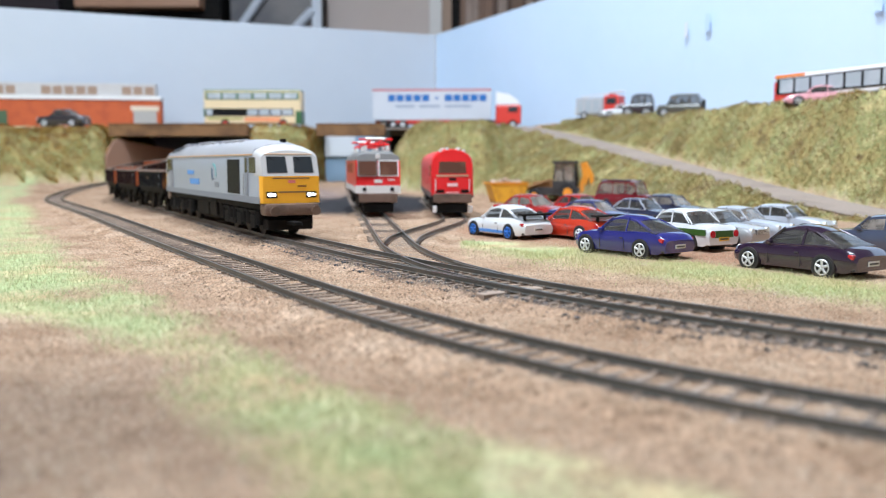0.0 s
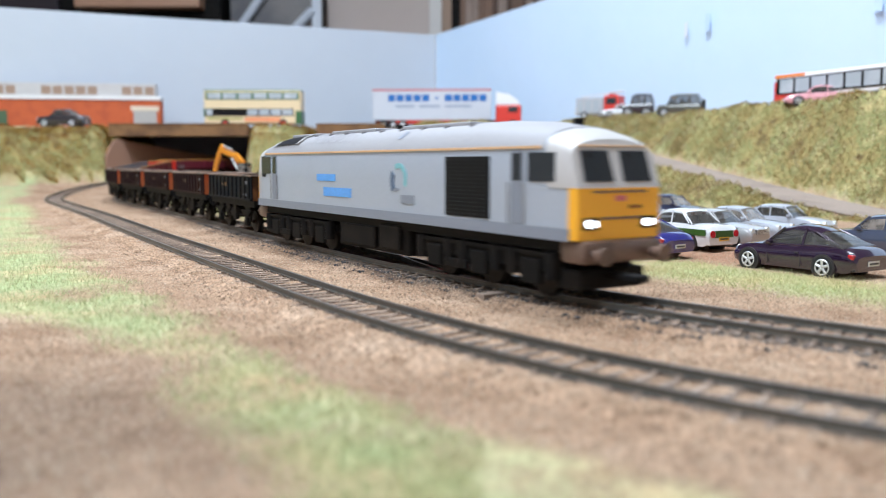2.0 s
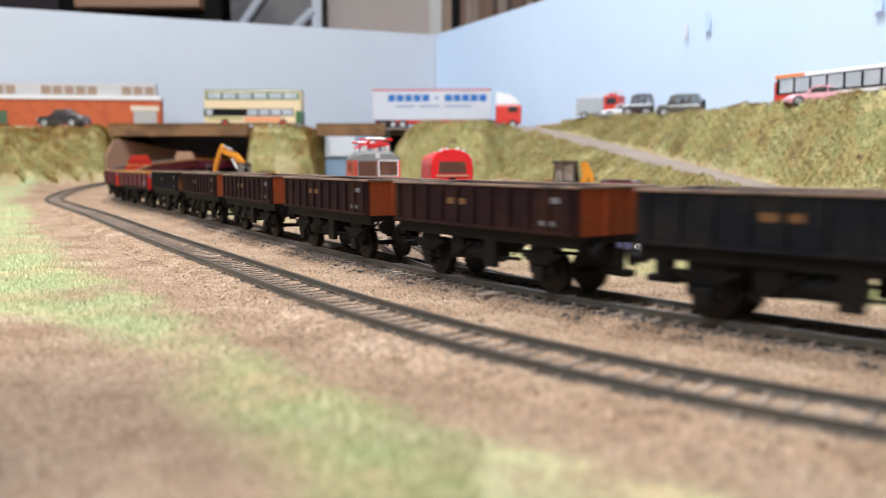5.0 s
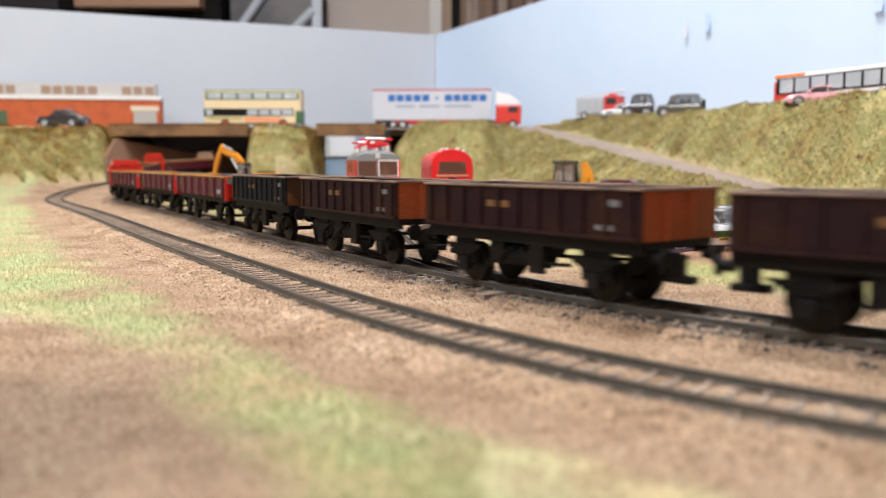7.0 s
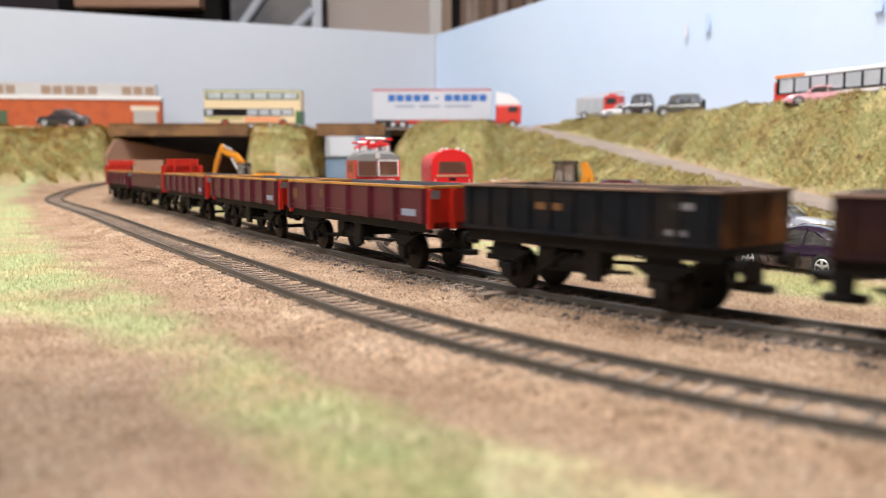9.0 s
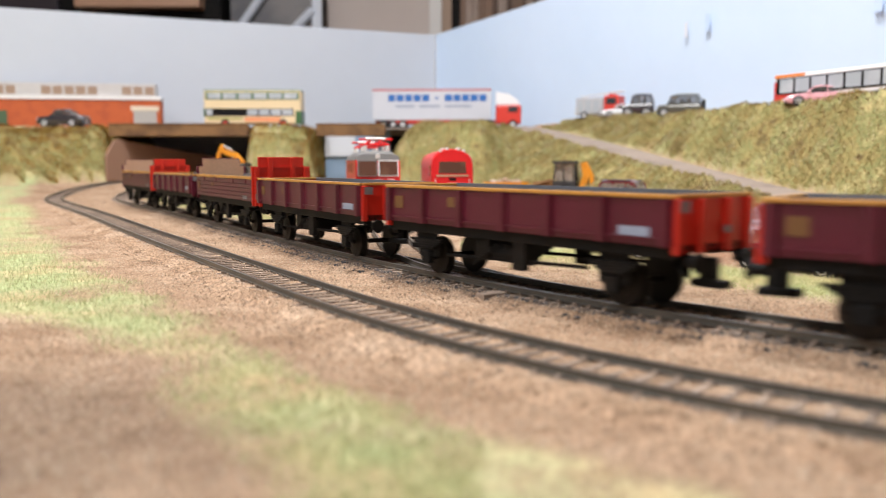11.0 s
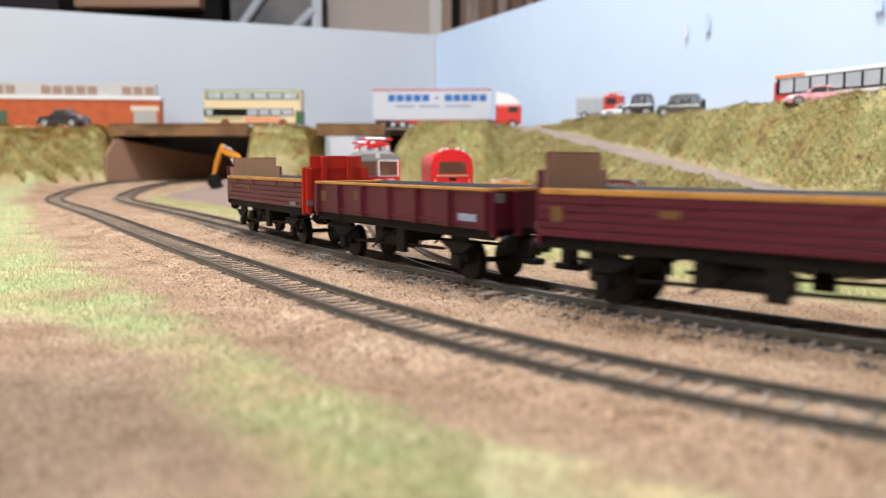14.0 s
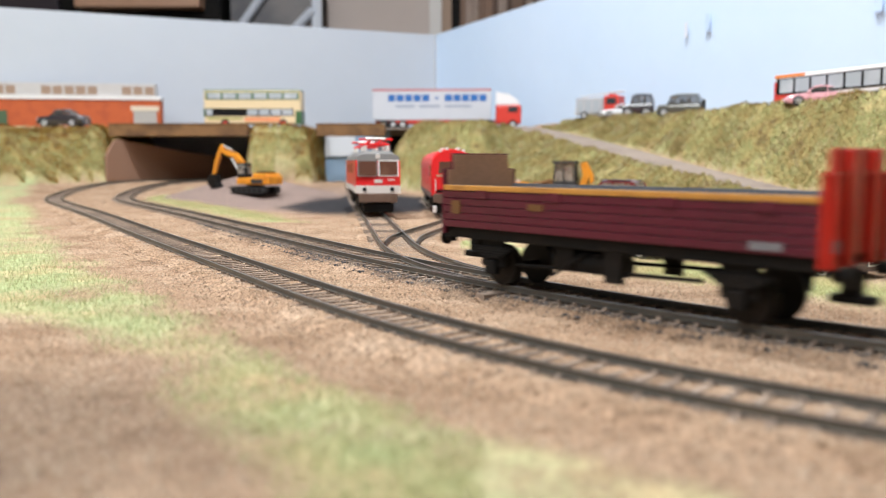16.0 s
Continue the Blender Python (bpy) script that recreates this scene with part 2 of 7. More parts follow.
def vnoise(x, y, scale, seed=0, octaves=4):
    """Value noise on arrays, about -1 to 1."""
    rs = np.random.RandomState(seed)
    out, amp = np.zeros_like(x, dtype=float), 1.0
    for o in range(octaves):
        g = rs.rand(64, 64) * 2 - 1
        u, v = x / scale, y / scale
        i, j = np.floor(u).astype(int), np.floor(v).astype(int)
        a, b = u - i, v - j
        a, b = a * a * (3 - 2 * a), b * b * (3 - 2 * b)
        i0, j0, i1, j1 = i % 64, j % 64, (i + 1) % 64, (j + 1) % 64
        out += amp * ((g[i0, j0] * (1 - a) + g[i1, j0] * a) * (1 - b) + (g[i0, j1] * (1 - a) + g[i1, j1] * a) * b)
        amp, scale = amp * 0.5, scale * 0.5
    return out / 1.6


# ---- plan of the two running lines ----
RAIL_TOP = 4.5


def rise(y):
    t = np.clip((y - 1000) / 300, 0, 1)
    return 14 * t * t * (3 - 2 * t)


def line_plan(x0, y0, h0, knots, knot_step, length, tail):
    """Points, heading along a line whose curvature (1/m) runs linearly between knots; after the last knot it is tail."""
    s = np.arange(0, length + 1, 5.0)
    ks = np.interp(s, np.arange(len(knots)) * knot_step, knots)
    ks[s > (len(knots) - 1) * knot_step] = tail
    ks /= 1000
    h = h0 + np.concatenate([[0], np.cumsum((ks[1:] + ks[:-1]) / 2 * 5.0)])
    hm = (h[1:] + h[:-1]) / 2
    x = x0 + np.concatenate([[0], np.cumsum(np.cos(hm) * 5.0)])
    y = y0 + np.concatenate([[0], np.cumsum(np.sin(hm) * 5.0)])
    # run on towards the near end, slightly curved
    back = np.arange(-1800, 0, 5.0)
    hb = h0 + np.minimum(-back, 150) / 1000 * 1.0
    xb = x0 - np.cumsum((np.cos(hb) * 5.0)[::-1])[::-1]
    yb = y0 - np.cumsum((np.sin(hb) * 5.0)[::-1])[::-1]
    return np.r_[back, s], np.r_[xb, x], np.r_[yb, y], np.r_[hb, h]


KSTEP = 2390 / 6
LINE_BACK = line_plan(193.30, 126.20, 2.6573, [-2.7152, -0.1286, 0.2364, -2.7349, -2.72], KSTEP, 2600, -2.0)
LINE_FRONT = line_plan(72.3, 129.6, 2.527, [-3.88, 0.0966, -0.144, 0.2592, -0.4251, -2.624, -2.6067, -2.6], 1790 / 8, 1750, -2.6)


def on_line(line, s, off=0.0):
    x, y, h = (np.interp(s, line[0], line[k]) for k in (1, 2, 3))
    x, y = x - np.sin(h) * off, y + np.cos(h) * off
    return x, y, h


def dist_to_line(line, X, Y, s0, s1):
    k = (line[0] >= s0) & (line[0] <= s1)
    px, py = line[1][k][::4], line[2][k][::4]
    d = np.full(X.shape, 1e9)
    for a, b in zip(px, py):
        d = np.minimum(d, np.hypot(X - a, Y - b))
    return d


def bezier_line(p0, d0, p1, d1, k=0.4, lead=0.0):
    p0, p1, d0, d1 = (np.array(v, float) for v in (p0, p1, d0, d1))
    d0, d1 = d0 / np.hypot(*d0), d1 / np.hypot(*d1)
    L = np.hypot(*(p1 - p0)) * k
    t = np.linspace(0, 1, 160)[:, None]
    P = (1 - t) ** 3 * p0 + 3 * (1 - t) ** 2 * t * (p0 + d0 * L) + 3 * (1 - t) * t ** 2 * (p1 - d1 * L) + t ** 3 * p1
    if lead:
        P = np.concatenate([P, p1 + d1 * np.linspace(5, lead, 60)[:, None]])
    d = np.gradient(P, axis=0)
    s = np.concatenate([[0], np.cumsum(np.hypot(*np.diff(P, axis=0).T))])
    return s, P[:, 0], P[:, 1], np.arctan2(d[:, 1], d[:, 0])


bx, by, bh = on_line(LINE_BACK, 195.0)
SIDING_A = bezier_line((bx, by), (math.cos(bh), math.sin(bh)), (-25, 435), (-0.135, 1), 0.36, 830)
ax_, ay_, ah_ = on_line(SIDING_A, 150.0)
SIDING_B = bezier_line((ax_, ay_), (math.cos(ah_), math.sin(ah_)), (8, 645), (-16, 220), 0.38, 330)


# ---- the ground: one sheet with banks, cuttings and the ramp ----
RAMP_A, RAMP_B, RAMP_HALF = Vector((118, 1319, 102)), Vector((345, 620, 3)), 29.0
PLATEAU = 100.0


def inside_depth(X, Y, poly):
    """Distance inside a polygon (negative outside)."""
    d = np.full(X.shape, 1e9)
    inside = np.zeros(X.shape, bool)
    for (ax, ay), (bx, by) in zip(poly, poly[1:] + poly[:1]):
        ex, ey = bx - ax, by - ay
        t = np.clip(((X - ax) * ex + (Y - ay) * ey) / (ex * ex + ey * ey), 0, 1)
        d = np.minimum(d, np.hypot(X - ax - t * ex, Y - ay - t * ey))
        if by != ay:
            cross = ((ay > Y) != (by > Y)) & (X < (bx - ax) * (Y - ay) / (by - ay) + ax)
            inside ^= cross
    return np.where(inside, d, -d)


BANK_LEFT = [(-1400, 1228), (-640, 1238), (-512, 1268), (-508, 1300), (-512, 2000), (-1400, 2000)]
BANK_PIER = [(-306, 1268), (-196, 1268), (-196, 2000), (-306, 2000)]
BANK_RIGHT = [(-92, 1300), (-84, 1165), (-30, 1120), (60, 1090), (118, 1150), (118, 2000), (-92, 2000)]


def ground_height(X, Y):
    base = rise(Y)
    rough = vnoise(X, Y, 46, 3, 4)
    z = base.copy()
    bank = np.zeros(X.shape)
    for poly, width in ((BANK_LEFT, 34.0), (BANK_PIER, 16.0), (BANK_RIGHT, 62.0)):
        d = inside_depth(X, Y, poly) + rough * 7
        t = np.clip(d / width, 0, 1)
        h = base + (PLATEAU - base) * np.sin(t * np.pi / 2) ** 0.9
        bank = np.maximum(bank, (t > 0.02) * (t < 0.995) * 1.0)
        z = np.maximum(z, h)
    ax, ay, bx, by = RAMP_A.x, RAMP_A.y, RAMP_B.x, RAMP_B.y
    L = math.hypot(bx - ax, by - ay)
    ux, uy = (bx - ax) / L, (by - ay) / L
    along = (X - ax) * ux + (Y - ay) * uy
    side = (X - ax) * -uy + (Y - ay) * ux
    t = np.clip(along / L, 0, 1)
    te = t * t * (3 - 2 * t) * 0.25 + t * 0.75
    zr = RAMP_A.z + (RAMP_B.z - RAMP_A.z) * te
    left = zr - np.maximum(0, -side - RAMP_HALF) * 0.75 + rough * 3
    right = zr + (PLATEAU - zr) * np.clip((side - RAMP_HALF + rough * 6) / (36 + rough * 5), 0, 1)
    zz = np.where(side < -RAMP_HALF, left, np.where(side > RAMP_HALF, right, zr - 1.5))
    zone = (along > -60) & (Y > 200)
    near = zone & (side > -RAMP_HALF)
    z = np.where(near, np.where(side > RAMP_HALF, np.maximum(base, zz), zz), np.where(zone, np.maximum(z, zz), z))
    bank = np.where(zone & (side > RAMP_HALF), (zz < PLATEAU - 1) * 1.0, bank)
    bank = np.where(zone & (side <= -RAMP_HALF) & (left > base + 1) & (left >= z - 0.01), 1.0, bank)
    bank = np.where(zone & (np.abs(side) <= RAMP_HALF - 3), 0.0, bank)
    z = z + bank * (vnoise(X, Y, 20, 9, 3) * 6.0 + vnoise(X, Y, 70, 10, 2) * 5.0)
    z = z + 7.0 * np.clip((330 - along) / 150, 0, 1) * np.clip((side - 40) / 18, 0, 1) * zone
    crest = np.exp(-((side - 61) / 9.0) ** 2) * zone * (along > 40)
    z = z + crest * (1.5 + 6.5 * np.clip((along - 260) / 220, 0, 1)) * (1 + 0.7 * vnoise(X, Y, 30, 14, 3))
    bank = np.where(crest > 0.25, 1.0, bank)
    # the excavator's heap of spoil
    heap = 30 * np.clip(1 - np.hypot((X + 245) / 115, (Y - 1062) / 120), 0, 1) ** 1.1 + rough * 1.5 * (np.hypot(X + 245, Y - 1062) < 100)
    z = np.maximum(z, base + np.maximum(heap, 0))
    return z, bank, heap


def build_ground():
    def spaced(a, b, f):
        out = [a]
        while out[-1] < b:
            out.append(out[-1] + f(out[-1]))
        return np.array(out)
    ys = spaced(-1100, 1990, lambda y: 40.0 if y < -80 else 9.0 if y < 0 else max(3.0, min(7.0, y * 0.009)))
    xs = np.concatenate([-spaced(0, 1300, lambda x: 4.2 if x < 820 else 12.0)[::-1][:-1], spaced(0, 1800, lambda x: 4.2 if x < 460 else 25.0)])
    X, Y = np.meshgrid(xs, ys)
    Z, bank, heap = ground_height(X, Y)
    # flock: banks, the verge left of the front line, strips between line and car park
    n1, n2 = vnoise(X, Y, 60, 21, 4), vnoise(X, Y, 22, 22, 3)
    edge = np.interp(Y, [60, 90, 110, 123, 137, 155, 174, 213, 239, 289, 400, 554, 1021, 1250], [66, 46, 36, 23, 2, -8, -29, -55, -70, -109, -172, -258, -517, -600])
    bare = np.interp(Y, [60, 90, 110, 133, 167, 217, 241, 275, 290], [-8, -20, -29, -41, -63, -96, -140, -330, -2000])
    loose = np.clip(Y / 260, 0.35, 1.0)
    flock = np.clip((edge + 13 * loose * n1 + 9 * loose * n2 - X) / (18 * loose), 0, 1) * (0.82 + 0.55 * n2)
    flock *= np.clip((Y - 15) / 45, 0, 1)
    flock *= np.clip((X - bare - 10 * n1 - 8 * n2) / 16, 0, 1)
    flock *= 1 - 0.7 * np.clip((n1 - 0.36) * 4, 0, 1) * (Y < 420)
    d2 = dist_to_line(LINE_BACK, X, Y, -300, 1300)
    bx, by = on_line(LINE_BACK, LINE_BACK[0])[:2]
    right_of = X > np.interp(Y, by[np.argsort(by)], bx[np.argsort(by)])
    strip = np.exp(-((d2 - np.where(X > 10, 95, 50) - 8 * n1) / np.where(X > 10, 22.0, 15.0)) ** 2) * right_of * ((Y < 470) & (X > 12) | (Y > 620) & (Y < 1200) & (X < -60))
    flock = np.maximum(flock, np.clip(strip * 1.6 * (0.7 + 0.6 * n2), 0, 1))
    flock = np.maximum(flock, np.clip(bank * (1.0 + 0.3 * n2), 0, 1))
    flock = np.where(heap > 1.5, 0, flock)
    Z = Z + np.where(bank > 0, 0, 0.5 * vnoise(X, Y, 9, 5, 2)) + 0.7 * flock
    for line, s1 in ((LINE_FRONT, 1600), (LINE_BACK, 1600), (SIDING_A, 900), (SIDING_B, 560)):
        dt = dist_to_line(line, X, Y, -400, s1)
        Z = np.where(dt < 19, rise(Y) + 1.75, Z)
        if line is LINE_FRONT:
            Z = np.where((dt < 19) & (dt > 10.5), rise(Y) + 2.35, Z)
        flock = np.where(dt < 21, 0, flock)
    ny, nx = X.shape
    idx = np.arange(nx * ny).reshape(ny, nx)
    faces = np.stack([idx[:-1, :-1], idx[:-1, 1:], idx[1:, 1:], idx[1:, :-1]], -1).reshape(-1, 4)
    verts = np.stack([X, Y, Z], -1).reshape(-1, 3)
    ob = pydata("ground", verts.tolist(), faces.tolist(), M_SOIL, smooth=True)
    at = ob.data.attributes.new("flock", "FLOAT", "POINT")
    at.data.foreach_set("value", np.clip(flock, 0, 1).astype(np.float32).ravel())
    # dark grey ash cover around the parked electric locomotive
    dark_ground = np.exp(-((np.hypot((X + 76 + 8 * n2) / 92, (Y - 905) / 195)) ** 14))
    # half-strength darker round patch at the near left corner
    dark_ground = np.maximum(dark_ground, 0.5 * np.exp(-(np.hypot((X + 78) / 50, (Y - 122) / 55) ** 2)) * (1 + 0.5 * n2))
    # darker shoulder along the near side of the back line
    shoulder = np.clip((np.interp(Y, [150, 230, 300, 450, 650], [13.5, 15, 20, 19, 15]) + 4 * n2 - d2) / 3, 0, 1) * (d2 > 8) * (~right_of) * np.clip((720 - Y) / 160, 0, 1)
    dark_ground = np.maximum(dark_ground, 0.72 * shoulder)
    gravel = np.clip(np.exp(-((np.hypot((X + 190 + 20 * n1) / 135, (Y - 960) / 230)) ** 4)) * (d2 > 78 + 8 * n2) * (X > -420), 0, 1)
    gravel = np.maximum(gravel, (heap > 1) * 1.0)
    clay = np.exp(-(np.hypot((X - 125 - 0.1 * (Y - 500)) / 130, (Y - 520) / 190) ** 6)) * np.clip((d2 - 105 - 10 * n2) / 14, 0, 1) * right_of * (0.85 + 0.3 * n2)
    for nm, val in (("dark_ground", dark_ground), ("gravel", gravel), ("clay", clay), ("thatch", (bank > 0.5) * (heap < 1.5) * 0.85)):
        at = ob.data.attributes.new(nm, "FLOAT", "POINT")
        at.data.foreach_set("value", np.clip(val, 0, 1).astype(np.float32).ravel())
    tagged(ob, "dry brown soil sheet with patches of grass flock and grassy banks", "ground", kind="structure")
    return X, Y, Z, bank, flock


GX, GY, GZ, GBANK, GFLOCK = build_ground()


def ground_at(x, y):
    ys, xs = GY[:, 0], GX[0]
    i, j = np.clip(np.searchsorted(ys, y), 1, len(ys) - 1), np.clip(np.searchsorted(xs, x), 1, len(xs) - 1)
    a, b = (y - ys[i - 1]) / (ys[i] - ys[i - 1]), (x - xs[j - 1]) / (xs[j] - xs[j - 1])
    return ((GZ[i - 1, j - 1] * (1 - b) + GZ[i - 1, j] * b) * (1 - a) + (GZ[i, j - 1] * (1 - b) + GZ[i, j] * b) * a)


# ---- ramp road, upper road, bridges, walls ----
def build_ramp():
    a, b = Vector((RAMP_A.x, RAMP_A.y)), Vector((RAMP_B.x, RAMP_B.y))
    u = (b - a).normalized()
    n = Vector((-u.y, u.x))
    L = (b - a).length
    verts, faces = [], []
    for k in range(61):
        t = k / 60
        te = t * t * (3 - 2 * t) * 0.25 + t * 0.75
        z = RAMP_A.z + (RAMP_B.z - RAMP_A.z) * te + 0.6
        for w in (-1, -0.5, 0, 0.5, 1):
            p = a + u * L * t + n * w * (RAMP_HALF + 1.5 * math.sin(t * 19 + w))
            verts.append((p.x, p.y, z - 1.2 * abs(w) ** 3))
    for k in range(60):
        for w in range(4):
            i = k * 5 + w
            faces.append((i, i + 1, i + 6, i + 5))
    ob = pydata("road", verts, faces, M_ROAD, smooth=True)
    tagged(ob, "worn grey ramp road climbing the grassy bank", "road", kind="structure")


build_ramp()
ob = part("road_deck", boxes((-1200, -194, 1352, 1990, 98.5, 101.5), (-118, 118, 1352, 1990, 98.5, 101.5), (118.2, 230, 1400, 1990, 98.5, 101.4)), M_ROAD, None)
tagged(ob, "grey upper road level carried over the cuttings", "road", kind="structure")


def bridge_beam(x0, x1):
    t = thing("road_bridge", "brown wooden beam bridge over the railway cutting", "bridge", "bridges over the lines")
    part("parapet", boxes((x0, x1, 1296, 1304, 86, 104.5), bev=0.8), M_BEAM, t)
    part("deck", boxes((x0, x1, 1304.3, 1352 if x0 < -400 else 1322, 90, 101)), M_BEAM, t)
    part("coping", boxes((x0 - 1, x1 + 1, 1295, 1305, 104.5, 105.8), bev=0.4), M_BEAM, t)


bridge_beam(-518, -302)
bridge_beam(-196, -90)


def card_wall():
    """Brown card retaining wall outside the front line's bend, its top falling away."""
    verts, faces = [], []
    ss = np.linspace(1292, 1640, 40)
    for k, s in enumerate(ss):
        t = k / 39
        for off in (26.0, 29.0):
            x, y, h = on_line(LINE_FRONT, s, off)
            zt = 86 - 46 * t ** 0.9
            verts += [(x, y, -2), (x, y, zt if t > 0.06 else zt - (0.06 - t) * 500)]
    for k in range(39):
        i, j = 4 * k, 4 * k + 4
        faces += [(i, j, j + 1, i + 1), (i + 2, i + 3, j + 3, j + 2), (i + 1, j + 1, j + 3, i + 3)]
    faces += [(0, 1, 3, 2), (156, 158, 159, 157)]
    ob = pydata("wall_cutting", verts, faces, M_CARD, smooth=False)
    tagged(ob, "plain brown card retaining wall beside the bend under the bridge", "wall", kind="structure")


card_wall()
# Black board added to colour in the deep shade under the bridges.
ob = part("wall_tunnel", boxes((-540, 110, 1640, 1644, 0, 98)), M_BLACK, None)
tagged(ob, "added black board whose colour gives the deep shade behind the bridges", "wall", kind="structure")
ob = part("wall_siding", boxes((-196, -88, 1392, 1395, 10, 98)), mat("grey_blue_board", (0.22, 0.33, 0.47), 0.7, spots=(0.26, 0.37, 0.5), spot_scale=9), None)
tagged(ob, "grey blue board behind the siding under the bridge", "wall", kind="structure")


ob = part("panel_siding", boxes((-196, -146, 1388, 1391.5, 56, 97)), mat("pale_grey_panel", (0.62, 0.65, 0.69), 0.7, grain=0.03), None)
tagged(ob, "pale grey panel fixed before the blue board", "panel", kind="structure")


def backdrop(name, a, b, h0, h1, material, label):
    a, b = Vector(a), Vector(b)
    d = (b - a).normalized()
    n = Vector((-d.y, d.x)) * 6
    if n.y < 0:
        n = -n
    vs = [(a.x, a.y), (b.x, b.y), (b.x + n.x, b.y + n.y), (a.x + n.x, a.y + n.y)]
    bm = bmesh.new()
    loft(bm, [[(x, y, -30) for x, y in vs], [(vs[0][0], vs[0][1], h0), (vs[1][0], vs[1][1], h1), (vs[2][0], vs[2][1], h1), (vs[3][0], vs[3][1], h0)]])
    ob = part(name, bm, material, None)
    return tagged(ob, label, "backdrop", kind="structure")


backdrop("backdrop_left", (-1300, 1215), (-17, 1750), 308, 308, M_SKYGREY, "pale grey painted backdrop board")
backdrop("backdrop_right", (-15, 1748), (1100, -135), 308, 370, M_SKYBLUE, "sky blue painted backdrop board with small blue marks")


# ---- track ----
def sweep(name, line, s0, s1, off, prof, material, parent, zbase, step=6.0):
    ss = np.arange(s0, s1, step)
    verts, faces = [], []
    n = len(prof)
    for s in ss:
        x, y, h = on_line(line, s)
        z = float(rise(y)) + zbase
        for u, v in prof:
            verts.append((x - math.sin(h) * (off + u), y + math.cos(h) * (off + u), z + v))
    for k in range(len(ss) - 1):
        for i in range(n):
            j = (i + 1) % n
            faces.append((k * n + i, k * n + j, k * n + n + j, k * n + n + i))
    return pydata(name, verts, faces, material, parent)


RAIL_PROF = [(-0.7, 0.4), (0.7, 0.4), (0.7, 0.65), (0.28, 0.9), (0.28, 1.75), (0.45, 1.9), (0.45, 2.45), (-0.45, 2.45), (-0.45, 1.9), (-0.28, 1.75), (-0.28, 0.9), (-0.7, 0.65)]
HEAD_PROF = [(-0.44, 2.4), (0.44, 2.4), (0.4, 2.52), (-0.4, 2.52)]


def sleeper_mesh():
    bm = boxes((-0.85, 0.85, -13, 13, 0.4, 2.2), bev=0.12)
    for y in (-8.25, 8.25):
        for d in (-1.7, 1.7):
            box(bm, -0.55, 0.55, y + d * 0.75 - 0.4, y + d * 0.75 + 0.4, 2.15, 2.8)
    me = bpy.data.meshes.new("sleeper")
    bm.to_mesh(me)
    bm.free()
    me.transform(Matrix.Scale(MM, 4))
    me.materials.append(M_SLEEPER)
    return me


SLEEPER = sleeper_mesh()


def lay_track(name, label, line, s0, s1, spacing=5.9, sunk=0.0):
    t = thing(name, label, "railway track", "model railway lines", "structure")
    for off in (8.25, -8.25):
        r = sweep("rail", line, s0, s1, off, RAIL_PROF, M_RAIL, t, RAIL_TOP - 2.5)
        sweep("rail_head", line, s0, s1, off, HEAD_PROF, M_RAILTOP, r, RAIL_TOP - 2.5)
    rnd = random.Random(5)
    s = s0
    while s < s1:
        x, y, h = on_line(line, s)
        o = new("sleeper", SLEEPER)
        o.parent = t
        o.matrix_basis = Matrix.Translation((x * MM, y * MM, (float(rise(y)) + 0.1 - sunk) * MM)) @ Matrix.Rotation(h + rnd.uniform(-0.03, 0.03), 4, "Z")
        s += spacing
    return t


lay_track("track_front", "front running line with rusty rails and dark sleepers", LINE_FRONT, -120, 1700)
lay_track("track_back", "back running line with rusty rails and dark sleepers", LINE_BACK, -260, 1700)


# ---- the train ----
SPEED = 126.5
TRAIN = []  # (thing, distance of its middle behind the datum, half distance between its wheel centres)
P_GREY = mat("loco_light_grey_paint", (0.40, 0.44, 0.51), 0.38, spots=(0.38, 0.42, 0.49), spot_scale=30, grain=0.03)
P_ROOF = mat("loco_pale_roof_paint", (0.33, 0.325, 0.34), 0.55, spots=(0.29, 0.285, 0.30), spot_scale=25, grain=0.05)
P_WHITE = mat("white_cab_paint", (0.50, 0.485, 0.475), 0.35, grain=0.02)
P_YELLOW = mat("warning_yellow_paint", (1.0, 0.50, 0.025), 0.4, grain=0.03)
P_ORANGE = mat("orange_line_paint", (0.70, 0.46, 0.26), 0.5)
P_SKIRT = mat("loco_mid_grey_paint", (0.24, 0.265, 0.32), 0.45, grain=0.05)
P_LOUVRE = mat("dark_louvre", (0.008, 0.009, 0.012), 0.5, spec=0.2)
P_SLAT = mat("dark_grey_slat", (0.014, 0.015, 0.019), 0.5, spec=0.2)
P_BLUE = mat("bright_blue_lettering", (0.12, 0.36, 0.85), 0.4)
P_TEAL = mat("teal_emblem", (0.22, 0.50, 0.55), 0.4)
P_INK = mat("ink_blue_emblem", (0.10, 0.15, 0.24), 0.4)
P_BRONZE = mat("weathered_brown_buffer_beam", (0.19, 0.125, 0.095), 0.4, 0.2, spots=(0.10, 0.07, 0.055), spot_scale=60)
P_LAMP = mat("lit_headlamp", (1.0, 0.99, 0.95), 0.2, grain=0, emit=5.0)
P_MAROON = mat("maroon_wagon_paint", (0.09, 0.0045, 0.018), 0.45, spots=(0.07, 0.004, 0.014), spot_scale=40, grain=0.06)
P_RED = mat("bright_red_end_paint", (0.52, 0.022, 0.010), 0.4, spots=(0.46, 0.02, 0.01), spot_scale=40, grain=0.04)
P_CURB = mat("ochre_top_rail", (0.50, 0.24, 0.045), 0.5, spots=(0.38, 0.17, 0.035), spot_scale=80, grain=0.08)
P_TAN = mat("tan_wooden_end_lining", (0.42, 0.245, 0.15), 0.7, spots=(0.38, 0.22, 0.13), spot_scale=40)
